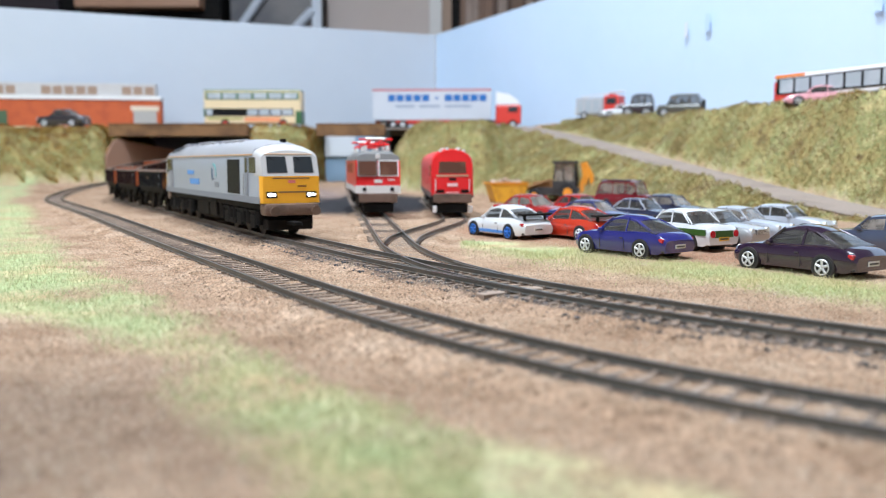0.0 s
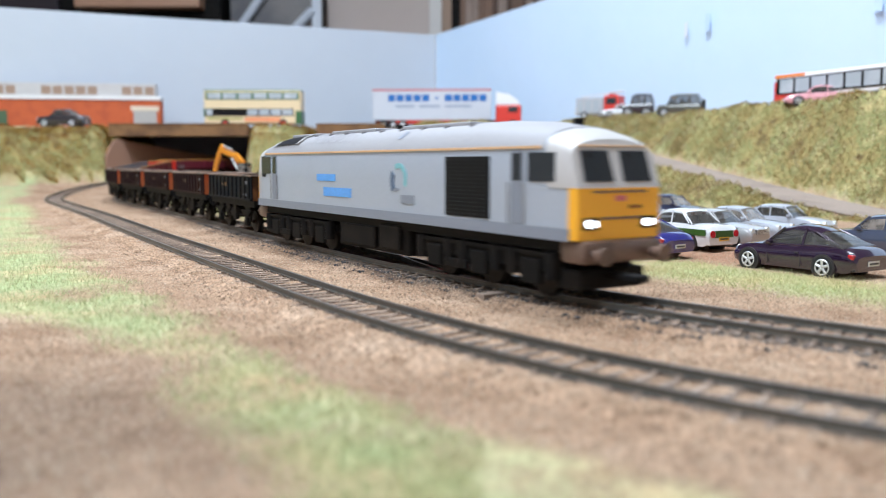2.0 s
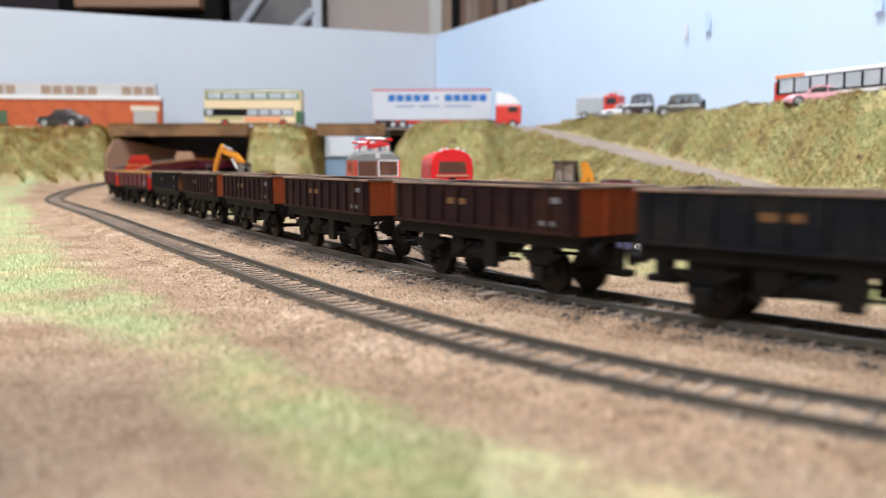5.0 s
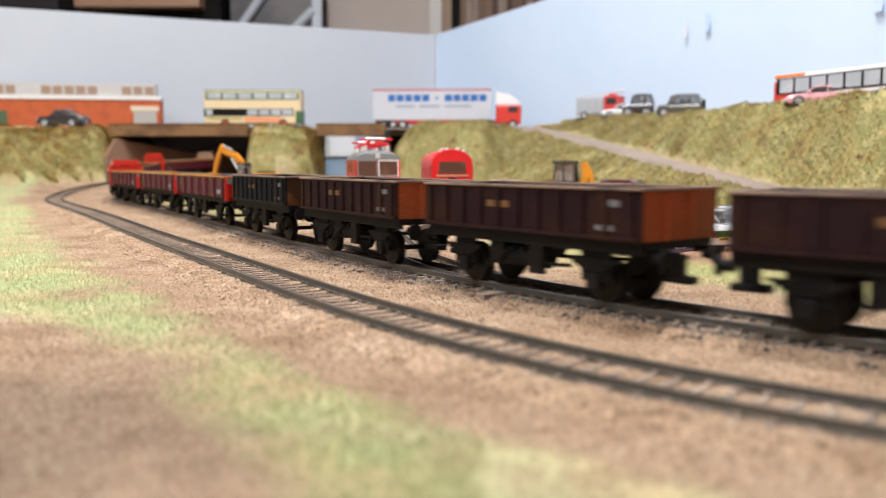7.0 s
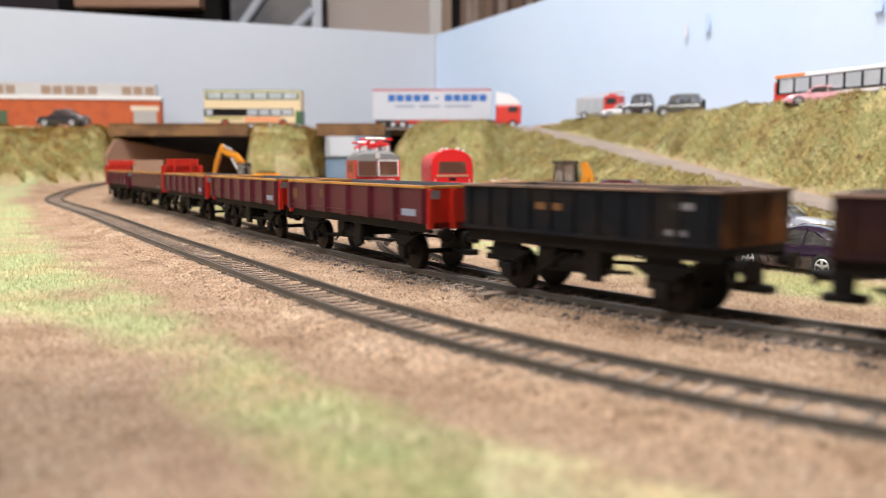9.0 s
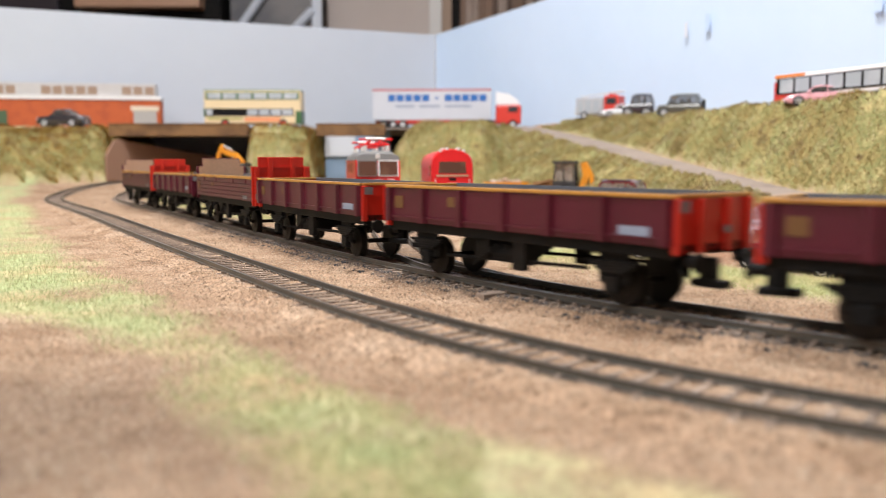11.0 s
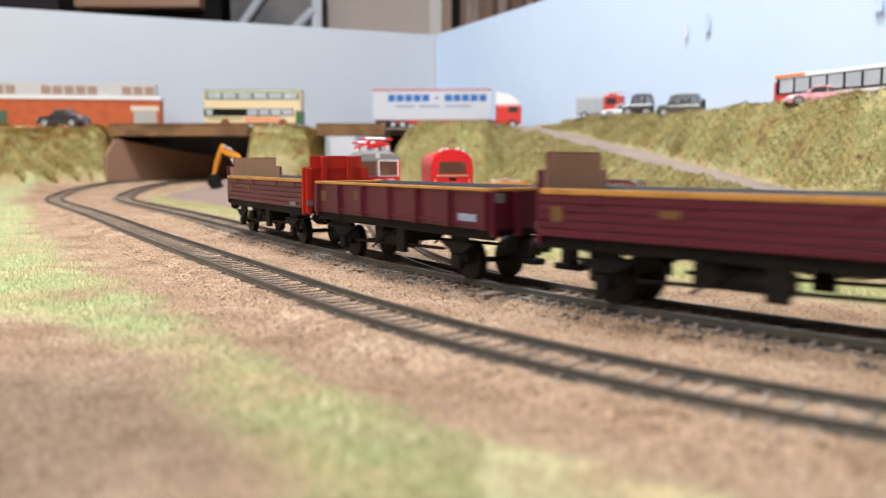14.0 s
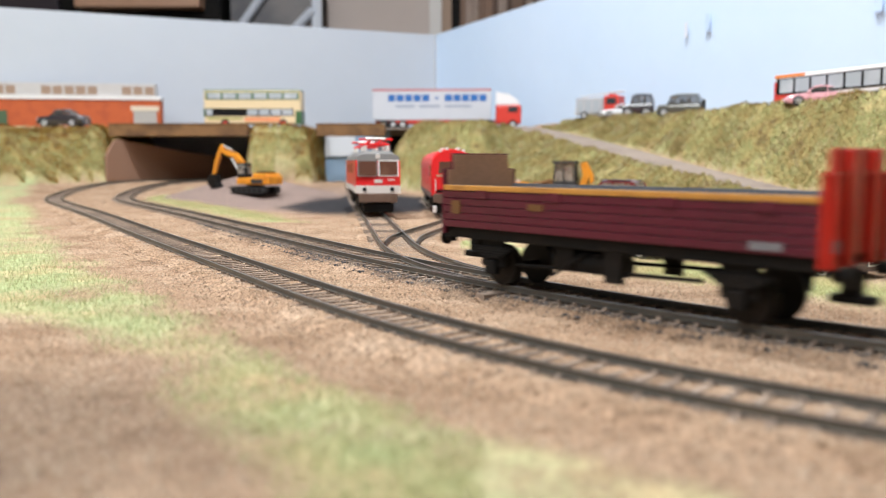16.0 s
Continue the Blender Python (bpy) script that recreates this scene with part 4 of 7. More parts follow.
def open_wagon(end_paint=None, label="maroon steel open wagon with ochre top rail and red ends"):
    """Maroon steel open wagon with six ribbed panels a side."""
    end_paint = end_paint or P_RED
    t = thing("open_wagon", label, "wagon", "vehicles of the train")
    L, W, z0, z1 = 126.0, 16.4, 18.6, 31.0
    h = L / 2
    for sgn in (-1, 1):
        bm = boxes((-h, h, sgn * W - 0.5, sgn * W + 0.5, z0, z1), (-h, h, sgn * (W + 0.5) - 0.6, sgn * (W + 0.5) + 0.6, z0 + 1.4, z0 + 2.1))
        for k in range(7):
            x = -h + 2 + k * (L - 4) / 6
            w = 2.4 if k in (3,) else 1.7
            prism(bm, [(x - w, sgn * (W + 0.4)), (x - w * 0.7, sgn * (W + 2.1)), (x + w * 0.7, sgn * (W + 2.1)), (x + w, sgn * (W + 0.4))], "z", z0, z1 - 0.3)
        s = part("side", bm, P_MAROON, t, "maroon ribbed steel side")
        y = sgn * (W + 0.62)
        part("lettering", boxes((-27, -19, y - 0.1, y + 0.1, 25.0, 28.4)), P_GOLD, s)
        part("lettering", boxes((-58, -53, y - 0.1, y + 0.1, 23.5, 28.0)), P_GOLD, s)
        part("label_panel", boxes((46, 56, y - 0.1, y + 0.1, 20.9, 23.4)), mat("pale_blue_label", (0.27, 0.32, 0.42), 0.5) if sgn < 0 else P_LABEL, s)
    for end in (-1, 1):
        xs = sorted((end * h, end * (h - 1)))
        bm = boxes((xs[0], xs[1], -W + 0.5, W - 0.5, z0 - 2, z1))
        e = part("end", bm, end_paint, t, "ribbed steel end")
        for y in (-15.6, -6, 6, 15.6):
            xr = sorted((end * h, end * (h + 1.4)))
            part("rib", boxes((xr[0], xr[1], y - 1.1, y + 1.1, z0 - 2, z1 - 0.2), bev=0.2), end_paint, e)
        xr = sorted((end * (h + 1.4), end * (h + 1.7)))
        part("label_panel", boxes((xr[0], xr[1], -15.8, -12.2, z1 - 3.6, z1 - 0.6), (xr[0], xr[1], 3, 6, z0 + 3, z0 + 5)), P_LABEL, e)
    for sgn in (-1, 1):
        ya, yb = sorted((sgn * (W - 1.0), sgn * (W + 0.18)))
        part("inner_cap", boxes((-h + 1.2, h - 1.2, ya, yb, z1, z1 + 1.15)), P_INSIDE, t, "grey inner edge")
    bm = boxes((-h - 0.4, h + 0.4, -W - 1.2, -W - 0.2, z1, z1 + 1.1), (-h - 0.4, h + 0.4, W + 0.2, W + 1.2, z1, z1 + 1.1),
               (-h - 0.4, -h + 1.1, -W + 0.6, W - 0.6, z1, z1 + 1.1), (h - 1.1, h + 0.4, -W + 0.6, W - 0.6, z1, z1 + 1.1), bev=0.2)
    part("top_rail", bm, P_CURB, t, "ochre top rail")
    part("lining", boxes((-h + 1.2, h - 1.2, -W + 0.6, -W + 0.9, z0 + 1, z1 + 0.6), (-h + 1.2, h - 1.2, W - 0.9, W - 0.6, z0 + 1, z1 + 0.6), (-h + 1, h - 1, -W + 0.5, W - 0.5, z0, z0 + 0.9)), P_INSIDE, t, "dark grey inside")
    underframe(t, L, 84, M_BLACK)
    return t


def high_ended_wagon():
    """Maroon planked open wagon with tall stepped ends."""
    t = thing("high_ended_wagon", "maroon planked open wagon with a tall red stepped end", "wagon", "vehicles of the train")
    L, W, z0, z1 = 126.0, 16.4, 18.8, 31.0
    h = L / 2
    for sgn in (-1, 1):
        s = None
        for k in range(5):
            za, zb = z0 + k * (z1 - z0) / 5, z0 + (k + 1) * (z1 - z0) / 5 - 0.25
            y = sgn * W
            s = part("plank", boxes((-h + 1.2, h - 1.2, y - 0.6, y + 0.6, za, zb), bev=0.15), P_MAROON, t)
        part("backing", boxes((-h + 1.2, h - 1.2, sgn * (W - 0.85) - 0.2, sgn * (W - 0.85) + 0.2, z0, z1)), P_INSIDE, t)
        y = sgn * (W + 0.75)
        for x in (-44, -14, 24, 50):
            part("latch", boxes((x - 2.6, x + 2.6, y - 0.3, y + 0.3, z1 - 2.6, z1 + 0.2), bev=0.2), P_MAROON, t)
        part("lettering", boxes((-58, -54, y - 0.12, y + 0.12, 23.2, 27.6)), P_GOLD, t)
        part("lettering", boxes((-24, -18, y - 0.12, y + 0.12, 25.6, 27.6)), P_GOLD, t)
        part("label_panel", boxes((46, 54, y - 0.12, y + 0.12, 19.6, 21.6)), P_LABEL, t)
        part("top_rail", boxes((-h + 1.2, h - 1.2, min(sgn * (W - 0.1), sgn * (W + 0.9)), max(sgn * (W - 0.1), sgn * (W + 0.9)), z1, z1 + 1.7), bev=0.2), P_CURB, t, "ochre top rail")
        part("inner_cap", boxes((-h + 1.2, h - 1.2, min(sgn * (W - 1.3), sgn * (W - 0.12)), max(sgn * (W - 1.3), sgn * (W - 0.12)), z1 - 1, z1 + 1.75)), P_INSIDE, t, "grey inner edge")
    for end in (-1, 1):
        end_paint = P_RED if end > 0 else P_MAROON
        xs = sorted((end * h, end * (h - 1.1)))
        bm = boxes((xs[0], xs[1], -W - 0.6, W + 0.6, z0 - 2.5, 38.0), (xs[0], xs[1], -W + 3.2, W - 3.2, 38.0, 43.4), bev=0.15)
        e = part("end", bm, end_paint, t, "tall stepped end")
        for y in (-14.2, -6.5, 6.5, 14.2):
            xr = sorted((end * h, end * (h + 1.5)))
            part("rib", boxes((xr[0], xr[1], y - 1.3, y + 1.3, z0 - 2.5, 37.6 if abs(y) > 10 else 43.0), bev=0.25), end_paint, e)
        xr = sorted((end * (h + 0.1), end * (h + 0.9)))
        part("strap", boxes((xr[0], xr[1], -W, W, 37.4, 38.1)), end_paint, e)
        xr = sorted((end * (h + 1.5), end * (h + 1.75)))
        part("label_panel", boxes((xr[0], xr[1], -15.5, -12.6, z0 + 1.2, z0 + 4)), P_LABEL, e)
        xr = sorted((end * (h - 1.1), end * (h - 1.5)))
        part("lining", boxes((xr[0], xr[1], -W + 1, W - 1, z0 + 1, 37.8), (xr[0], xr[1], -W + 3.6, W - 3.6, 37.8, 43.0)), P_TAN, e, "tan wooden lining")
    part("floor", boxes((-h + 1, h - 1, -W + 1, W - 1, z0, z0 + 0.9)), P_INSIDE, t)
    underframe(t, L, 84, M_BLACK)
    return t


loco = main_locomotive()
lengthen(loco, 1.02)
TRAIN.append((loco, 561.0, 77.5))
black_a = box_wagon(P_DIRTY, P_BROWNEND, "grimy black steel box wagon with a red end panel", True)
black_b = box_wagon(P_DIRTY, P_BROWNEND, "grimy black steel box wagon with rusty brown ends")
rusty = box_wagon(P_RUST, P_RUSTEND, "weathered maroon steel box wagon with rusty orange ends")
steel = open_wagon()
dull = open_wagon(P_MAROON, "maroon steel open wagon with ochre top rail and plain maroon ends")
tall = high_ended_wagon()
for vehicle in (black_a, black_b, rusty, steel, dull, tall):
    lengthen(vehicle, 1.04)
START = pose(0, 0, 0)
TRAIN.append((black_a, 753.0, 29.0))
for k, u in enumerate((865.0, 981.0, 1097.0, 1211.0)):
    TRAIN.append((rusty if k == 0 else copy_thing(rusty, START), u, 29.0))
TRAIN.append((black_b, 1328.0, 29.0))
for u in (1461.0, 1611.0, 1764.0):
    TRAIN.append((steel if u == 1461.0 else copy_thing(steel, START), u, 43.7))
TRAIN.append((dull, 2058.0, 43.7))
TRAIN.append((tall, 1908.0, 43.7))
TRAIN.append((copy_thing(tall, START), 2207.0, 43.7))


# ---- sidings and points ----
lay_track("siding_electric", "siding track leading to the electric locomotive", SIDING_A, 62, SIDING_A[0][-1] - 8, sunk=0.5)
lay_track("siding_diesel", "siding track curving to the red diesel locomotive", SIDING_B, 40, SIDING_B[0][-1] - 8, sunk=0.5)


def point_details():
    t = thing("railway_points", "dark plastic points with blades and check rails", "railway points", kind="structure")
    sweep("point_blade", SIDING_A, 4, 66, 8.0, RAIL_PROF, M_RAIL, t, RAIL_TOP - 2.5)
    sweep("point_blade", SIDING_A, 4, 66, -8.0, RAIL_PROF, M_RAIL, t, RAIL_TOP - 2.5)
    sweep("check_rail", LINE_BACK, 250, 300, 6.4, RAIL_PROF, M_RAIL, t, RAIL_TOP - 2.5)
    sweep("check_rail", SIDING_A, 60, 100, -6.4, RAIL_PROF, M_RAIL, t, RAIL_TOP - 2.5)
    x, y, h = on_line(LINE_BACK, 226.0)
    bm = boxes((-2.2, 2.2, -19, 19, 0.4, 2.4), bev=0.2)
    o = part("tie_bar", bm, M_SLEEPER, t)
    o.matrix_basis = pose(x * MM, y * MM, 0, 0, 0, math.degrees(h))
    for s, off in ((240, -22), (330, -24)):
        x, y, h = on_line(LINE_BACK, s, off)
        o = part("pin", rods(((0, 0, 0), (0, 0, 1.6), 0.5)), M_BLACK, t)
        o.matrix_basis = pose(x * MM, y * MM, 0)


point_details()

# ---- the two parked locomotives ----
Q_RED = mat("traffic_red_paint", (0.72, 0.018, 0.02), 0.3, spots=(0.66, 0.016, 0.018), spot_scale=30, grain=0.02)
Q_WHITE = mat("off_white_paint", (0.74, 0.72, 0.70), 0.4, grain=0.03)
Q_ROOF = mat("dark_grey_roof_paint", (0.16, 0.155, 0.15), 0.5, grain=0.1)
Q_WINDOW = mat("brown_tinted_window", (0.10, 0.045, 0.03), 0.12, spots=(0.16, 0.08, 0.05), spot_scale=60, grain=0)
Q_INSUL = mat("white_insulator", (0.8, 0.78, 0.75), 0.3)


def parked_loco_base(t, half, wb, r=6.2):
    part("frame", boxes((-half + 4, half - 4, -13, 13, 9.5, 16.6)), M_BLACK, t)
    for bxx in (-wb, wb):
        b = part("bogie", boxes((bxx - 26, bxx + 26, -14, -12, 5, 11.5), (bxx - 26, bxx + 26, 12, 14, 5, 11.5), (bxx - 24, bxx + 24, -11, 11, 7, 11), bev=0.5), M_BLACK, t)
        for ax in (-15, 15):
            bm = rods(((bxx + ax, -9.6, r), (bxx + ax, 9.6, r), r), seg=20)
            part("wheelset", bm, M_STEELWHEEL, b)
    for end in (-1, 1):
        x0, x1 = sorted((end * (half - 5), end * (half + 1)))
        part("buffer_beam", boxes((x0, x1, -15, 15, 9.5, 16.4), bev=0.6), P_BRONZE, t, "weathered brown buffer beam")
        bm = bmesh.new()
        for y in (-10.2, 10.2):
            rod(bm, (end * half, y, 12.2), (end * (half + 6), y, 12.2), 1.4, 12)
            rod(bm, (end * (half + 6), y, 12.2), (end * (half + 7), y, 12.2), 2.9, 16)
        part("buffer", bm, P_BRONZE, t)
        x0, x1 = sorted((end * (half - 10), end * (half - 1)))
        part("snow_plough", boxes((x0, x1, -12, 12, 1.6, 8.5), bev=0.8), M_BLACK, t)


def electric_locomotive():
    t = thing("electric_locomotive", "red and white electric locomotive with grey roof and red pantographs", "locomotive", "locomotives parked on the sidings")
    h, W = 92.0, 17.4

    def lp(x, top, rake):
        pts = [(-W, 16.6), (-W, 29), (-W, 42), (-W + 1.5, 45.5), (-W + 7, top), (W - 7, top), (W - 1.5, 45.5), (W, 42), (W, 29), (W, 16.6)]
        sg = 1 if x > 0 else -1
        return [(x - sg * rake * max(0, z - 29), y, z) for y, z in pts]
    loops = [lp(h, 47, 0.28), lp(h - 3, 48.3, 0.2), lp(h - 14, 49.5, 0.0), lp(-h + 14, 49.5, 0.0), lp(-h + 3, 48.3, 0.2), lp(-h, 47, 0.28)]
    part("body", loft(bmesh.new(), loops), Q_RED, t, "red body shell")
    roof = [[p for p in l][2:8] for l in loops]
    roof = [[(x, y * 1.012, z + 0.25) for x, y, z in l] for l in roof]
    part("roof", loft(bmesh.new(), roof), Q_ROOF, t, "dark grey roof")
    for sgn in (-1, 1):
        part("side_band", boxes((-h + 0.5, h - 0.5, sgn * W - 0.2, sgn * W + 0.2, 16.6, 21.5)), Q_WHITE, t, "white lower band")
        for x in (-50, -20, 10, 40):
            part("side_window", boxes((x, x + 9, sgn * W - 0.25, sgn * W + 0.25, 32, 40)), M_GLASS, t)
    for end in (-1, 1):
        x0, x1 = sorted((end * (h - 0.5), end * (h + 0.35)))
        part("nose_band", boxes((x0, x1, -W - 0.15, W + 0.15, 16.5, 22.6)), Q_WHITE, t, "white front band")

        def face(y0, y1, z0, z1, proud):
            fx = [(h - 0.28 * max(0, z - 29) + proud) * end for z in (z0, z0, z1, z1)]
            pts = [(y0, z0), (y1, z0), (y1, z1), (y0, z1)]
            return [[(f, y, z) for f, (y, z) in zip(fx, pts)], [(f - 0.8 * end, y, z) for f, (y, z) in zip(fx, pts)]]
        for a, b in ((-15.2, -1.2), (1.2, 15.2)):
            s = part("window_frame", loft(bmesh.new(), face(a - 0.9, b + 0.9, 29.6, 42.4, 0.25)), Q_WHITE if a > 0 else Q_ROOF, t)
            part("windscreen", loft(bmesh.new(), face(a, b, 30.4, 41.6, 0.5)), Q_WINDOW, s, "brown tinted windscreen")
        part("emblem", loft(bmesh.new(), face(-3.2, 3.2, 24.6, 27.2, 0.45)), Q_WHITE, t, "pale oblong emblem")
        part("number_bar", loft(bmesh.new(), face(7.5, 13, 26.4, 27.4, 0.3)), Q_WHITE, t)
        for y in (-10.8, 10.8):
            bm = rods(((end * h, y, 19.6), (end * (h + 1), y, 19.6), 1.7))
            part("headlamp", bm, M_GLASS, t)
        part("top_lamp", rods(((end * (h - 8), 0, 45.4), (end * (h - 3.6), 0, 45.4), 2.0)), Q_WHITE, t)
        # folded pantograph with insulators
        px = end * 58
        bm = bmesh.new()
        for y in (-9, 9):
            rod(bm, (px - 18, y, 54.5), (px + 18, y, 54.5), 0.8, 8)
            rod(bm, (px - 18, y, 55), (px + 14, y * 0.5, 57.5), 0.7, 8)
            rod(bm, (px + 16, y, 55), (px - 12, y * 0.5, 58.5), 0.7, 8)
        for x in (-18, 0, 18):
            rod(bm, (px + x, -10.5, 54.5), (px + x, 10.5, 54.5), 0.8, 8)
        rod(bm, (px + 10, -13.5, 59), (px + 10, 13.5, 59), 0.9, 8)
        p = part("pantograph", bm, Q_RED, t, "folded red pantograph")
        for x in (-18, 18):
            for y in (-9, 9):
                part("insulator", rods(((px + x, y, 49.4), (px + x, y, 54), 1.5)), Q_INSUL, p, "white insulator")
        part("contact_strip", rods(((px + 10, -8, 59.4), (px + 10, 8, 59.4), 1.1)), Q_INSUL, p)
    parked_loco_base(t, h, 46)
    t.matrix_basis = pose(-65.0 * MM, 742 * MM, RAIL_TOP * MM, 0, 0, -81.0)


def red_diesel():
    t = thing("red_diesel_locomotive", "bright red diesel locomotive with rounded roof and brown windscreen", "locomotive", "locomotives parked on the sidings")
    h, W = 108.0, 16.6

    def lp(x, sc, rake):
        pts = [(-W * sc, 15), (-W * sc, 26), (-W * sc, 38)]
        for k in range(1, 10):
            a = math.pi * k / 10
            pts.append((-W * sc * math.cos(a) ** 1 if True else 0, 38 + 13.2 * sc * math.sin(a) ** 0.8))
        pts += [(W * sc, 38), (W * sc, 26), (W * sc, 15)]
        sg = 1 if x > 0 else -1
        return [(x - sg * rake * max(0, z - 26), y, z) for y, z in pts]
    loops = [lp(h, 0.93, 0.16), lp(h - 2.5, 0.985, 0.16), lp(h - 12, 1.0, 0.08), lp(h - 25, 1.0, 0), lp(-h + 25, 1.0, 0), lp(-h + 2, 0.985, 0.1), lp(-h, 0.93, 0.1)]
    part("body", loft(bmesh.new(), loops), Q_RED, t, "glossy red rounded body", True)

    def face(y0, y1, z0, z1, proud, skew=0.0):
        fx = [h - 0.16 * max(0, z - 26) + proud for z in (z0, z0, z1, z1)]
        pts = [(y0, z0), (y1, z0), (y1 - skew, z1), (y0 + skew, z1)]
        return [[(f, y, z) for f, (y, z) in zip(fx, pts)], [(f - 0.8, y, z) for f, (y, z) in zip(fx, pts)]]
    w = part("window_frame", loft(bmesh.new(), face(-11.8, 11.8, 31.0, 42.0, 0.15, 0.8)), Q_RED, t)
    part("windscreen", loft(bmesh.new(), face(-11.0, 11.0, 32.0, 41.2, 0.35, 0.8)), Q_WINDOW, w, "brown tinted windscreen")
    part("nose_line", loft(bmesh.new(), face(-12.5, 12.5, 29.6, 31.0, 0.5)), P_TAN, t)
    part("light_cluster", loft(bmesh.new(), face(-2.6, 2.6, 26.8, 28.6, 0.5)), M_BLACK, t)
    part("emblem", loft(bmesh.new(), face(-4, 4, 22.0, 24.6, 0.5)), mat("pink_white_emblem", (0.85, 0.55, 0.55), 0.5), t)
    part("number_bar", loft(bmesh.new(), face(-5, 5, 16.6, 18.0, 0.5)), mat("pale_red_bar", (0.8, 0.35, 0.35), 0.5), t)
    for y in (-9.5, 9.5):
        part("lamp_bezel", loft(bmesh.new(), face(y - 3, y + 3, 17.2, 19.6, 0.5)), M_BLACK, t)
        part("handrail", rods(((h + 1.2, y * 1.38, 18), (h + 1.0, y * 1.38, 28), 0.4), seg=6), Q_WHITE, t)
        part("step", boxes((h - 3, h + 2, y * 1.45 - 1.5, y * 1.45 + 1.5, 1.8, 7.0), bev=0.5), Q_WHITE, t, "small white step")
    bm = bmesh.new()
    for x, y in ((h - 8, -9), (h - 8, -4), (h - 8, 5), (h - 8, 9), (h - 30, -6), (h - 30, 6)):
        rod(bm, (x - 4, y, 49.5 + 1.6 * (abs(y) < 7)), (x + 4, y, 49.5 + 1.6 * (abs(y) < 7)), 1.3, 10)
    part("horn", bm, Q_INSUL, t, "white roof horns")
    for sgn in (-1, 1):
        part("skirt", boxes((-h + 4, h - 4, sgn * W - 0.2, sgn * W + 0.2, 13, 17.2)), Q_ROOF, t, "dark grey skirt")
        for x in (-70, -40, -10, 20, 50):
            part("side_panel", boxes((x, x + 18, sgn * W - 0.2, sgn * W + 0.2, 22, 36)), Q_RED, t)
        part("side_window", boxes((h - 22, h - 14, sgn * W - 0.2, sgn * W + 0.2, 30, 38)), M_GLASS, t)
    parked_loco_base(t, h, 62)
    t.matrix_basis = pose(0.5 * MM, 752 * MM, RAIL_TOP * MM, 0, 0, math.degrees(math.atan2(-220, 14)))


electric_locomotive()
red_diesel()

# ---- diecast cars ----
CHROME = mat("chrome_rim", (0.72, 0.73, 0.75), 0.3, 0.45, grain=0.04)
BLUE_RIM = mat("bright_blue_rim", (0.02, 0.16, 0.62), 0.35)
LAMP_RED = mat("red_lamp_lens", (0.5, 0.012, 0.02), 0.15, coat=0.5)
LAMP_CLEAR = mat("clear_lamp_lens", (0.72, 0.74, 0.76), 0.12, coat=0.6)
PLATE_WHITE = mat("white_plate", (0.72, 0.72, 0.70), 0.4)
PLATE_YELLOW = mat("yellow_plate", (0.80, 0.50, 0.04), 0.4)
BAR_DARK = mat("dark_plate_bar", (0.05, 0.05, 0.05), 0.5)
CAR_GLASS = clear_mat("car_glazing", (0.62, 0.63, 0.64), 0.1, 0.10)
PALE_GLASS = clear_mat("dusty_pale_glazing", (0.62, 0.60, 0.58), 0.1, 0.34, (0.55, 0.49, 0.43))
CABIN = mat("dark_cabin_trim", (0.04, 0.035, 0.035), 0.6)
SEAT_TRIM = mat("dull_brown_seat", (0.11, 0.085, 0.075), 0.7)


def paint(name, c, rough=0.22):
    return mat(name, c, rough, spots=tuple(v * 0.85 for v in c), spot_scale=25, grain=0.02, coat=1.0, spec=0.15)


# profile: (place along the length from the nose, shoulder height, half width), cabin: (place, roof height, half width)
COUPE = dict(low=[(0.0, 0.36, 0.34), (0.03, 0.45, 0.42), (0.10, 0.545, 0.47), (0.22, 0.60, 0.49), (0.36, 0.60, 0.48), (0.60, 0.62, 0.485), (0.76, 0.655, 0.50), (0.90, 0.63, 0.48), (0.97, 0.56, 0.45), (1.0, 0.46, 0.42)],
             cab=[(0.28, 0.60, 0.40), (0.43, 0.955, 0.33), (0.52, 1.0, 0.325), (0.62, 0.97, 0.32), (0.74, 0.85, 0.31), (0.90, 0.63, 0.30)], roof=(0.42, 0.70), screen=(0.29, 0.42), rear=(0.70, 0.88), pillars=(0.31, 0.60))
SALOON = dict(low=[(0.0, 0.42, 0.40), (0.02, 0.52, 0.46), (0.15, 0.60, 0.49), (0.30, 0.64, 0.50), (0.55, 0.66, 0.50), (0.78, 0.66, 0.50), (0.96, 0.64, 0.48), (1.0, 0.50, 0.46)],
              cab=[(0.29, 0.64, 0.43), (0.41, 0.97, 0.37), (0.52, 1.0, 0.37), (0.66, 0.98, 0.37), (0.80, 0.66, 0.41)], roof=(0.40, 0.68), screen=(0.30, 0.40), rear=(0.68, 0.79), pillars=(0.33, 0.54))
WAGON4 = dict(low=[(0.0, 0.40, 0.44), (0.02, 0.54, 0.48), (0.20, 0.57, 0.50), (0.50, 0.58, 0.50), (0.96, 0.58, 0.50), (1.0, 0.50, 0.48)],
              cab=[(0.24, 0.57, 0.46), (0.33, 0.95, 0.42), (0.45, 1.0, 0.42), (0.90, 0.99, 0.42), (0.985, 0.58, 0.46)], roof=(0.32, 0.92), screen=(0.25, 0.32), rear=(0.92, 0.97), pillars=(0.28, 0.46, 0.68))


def interp_rows(rows, u):
    us = [r[0] for r in rows]
    return [float(np.interp(u, us, [r[k] for r in rows])) for k in (1, 2)]


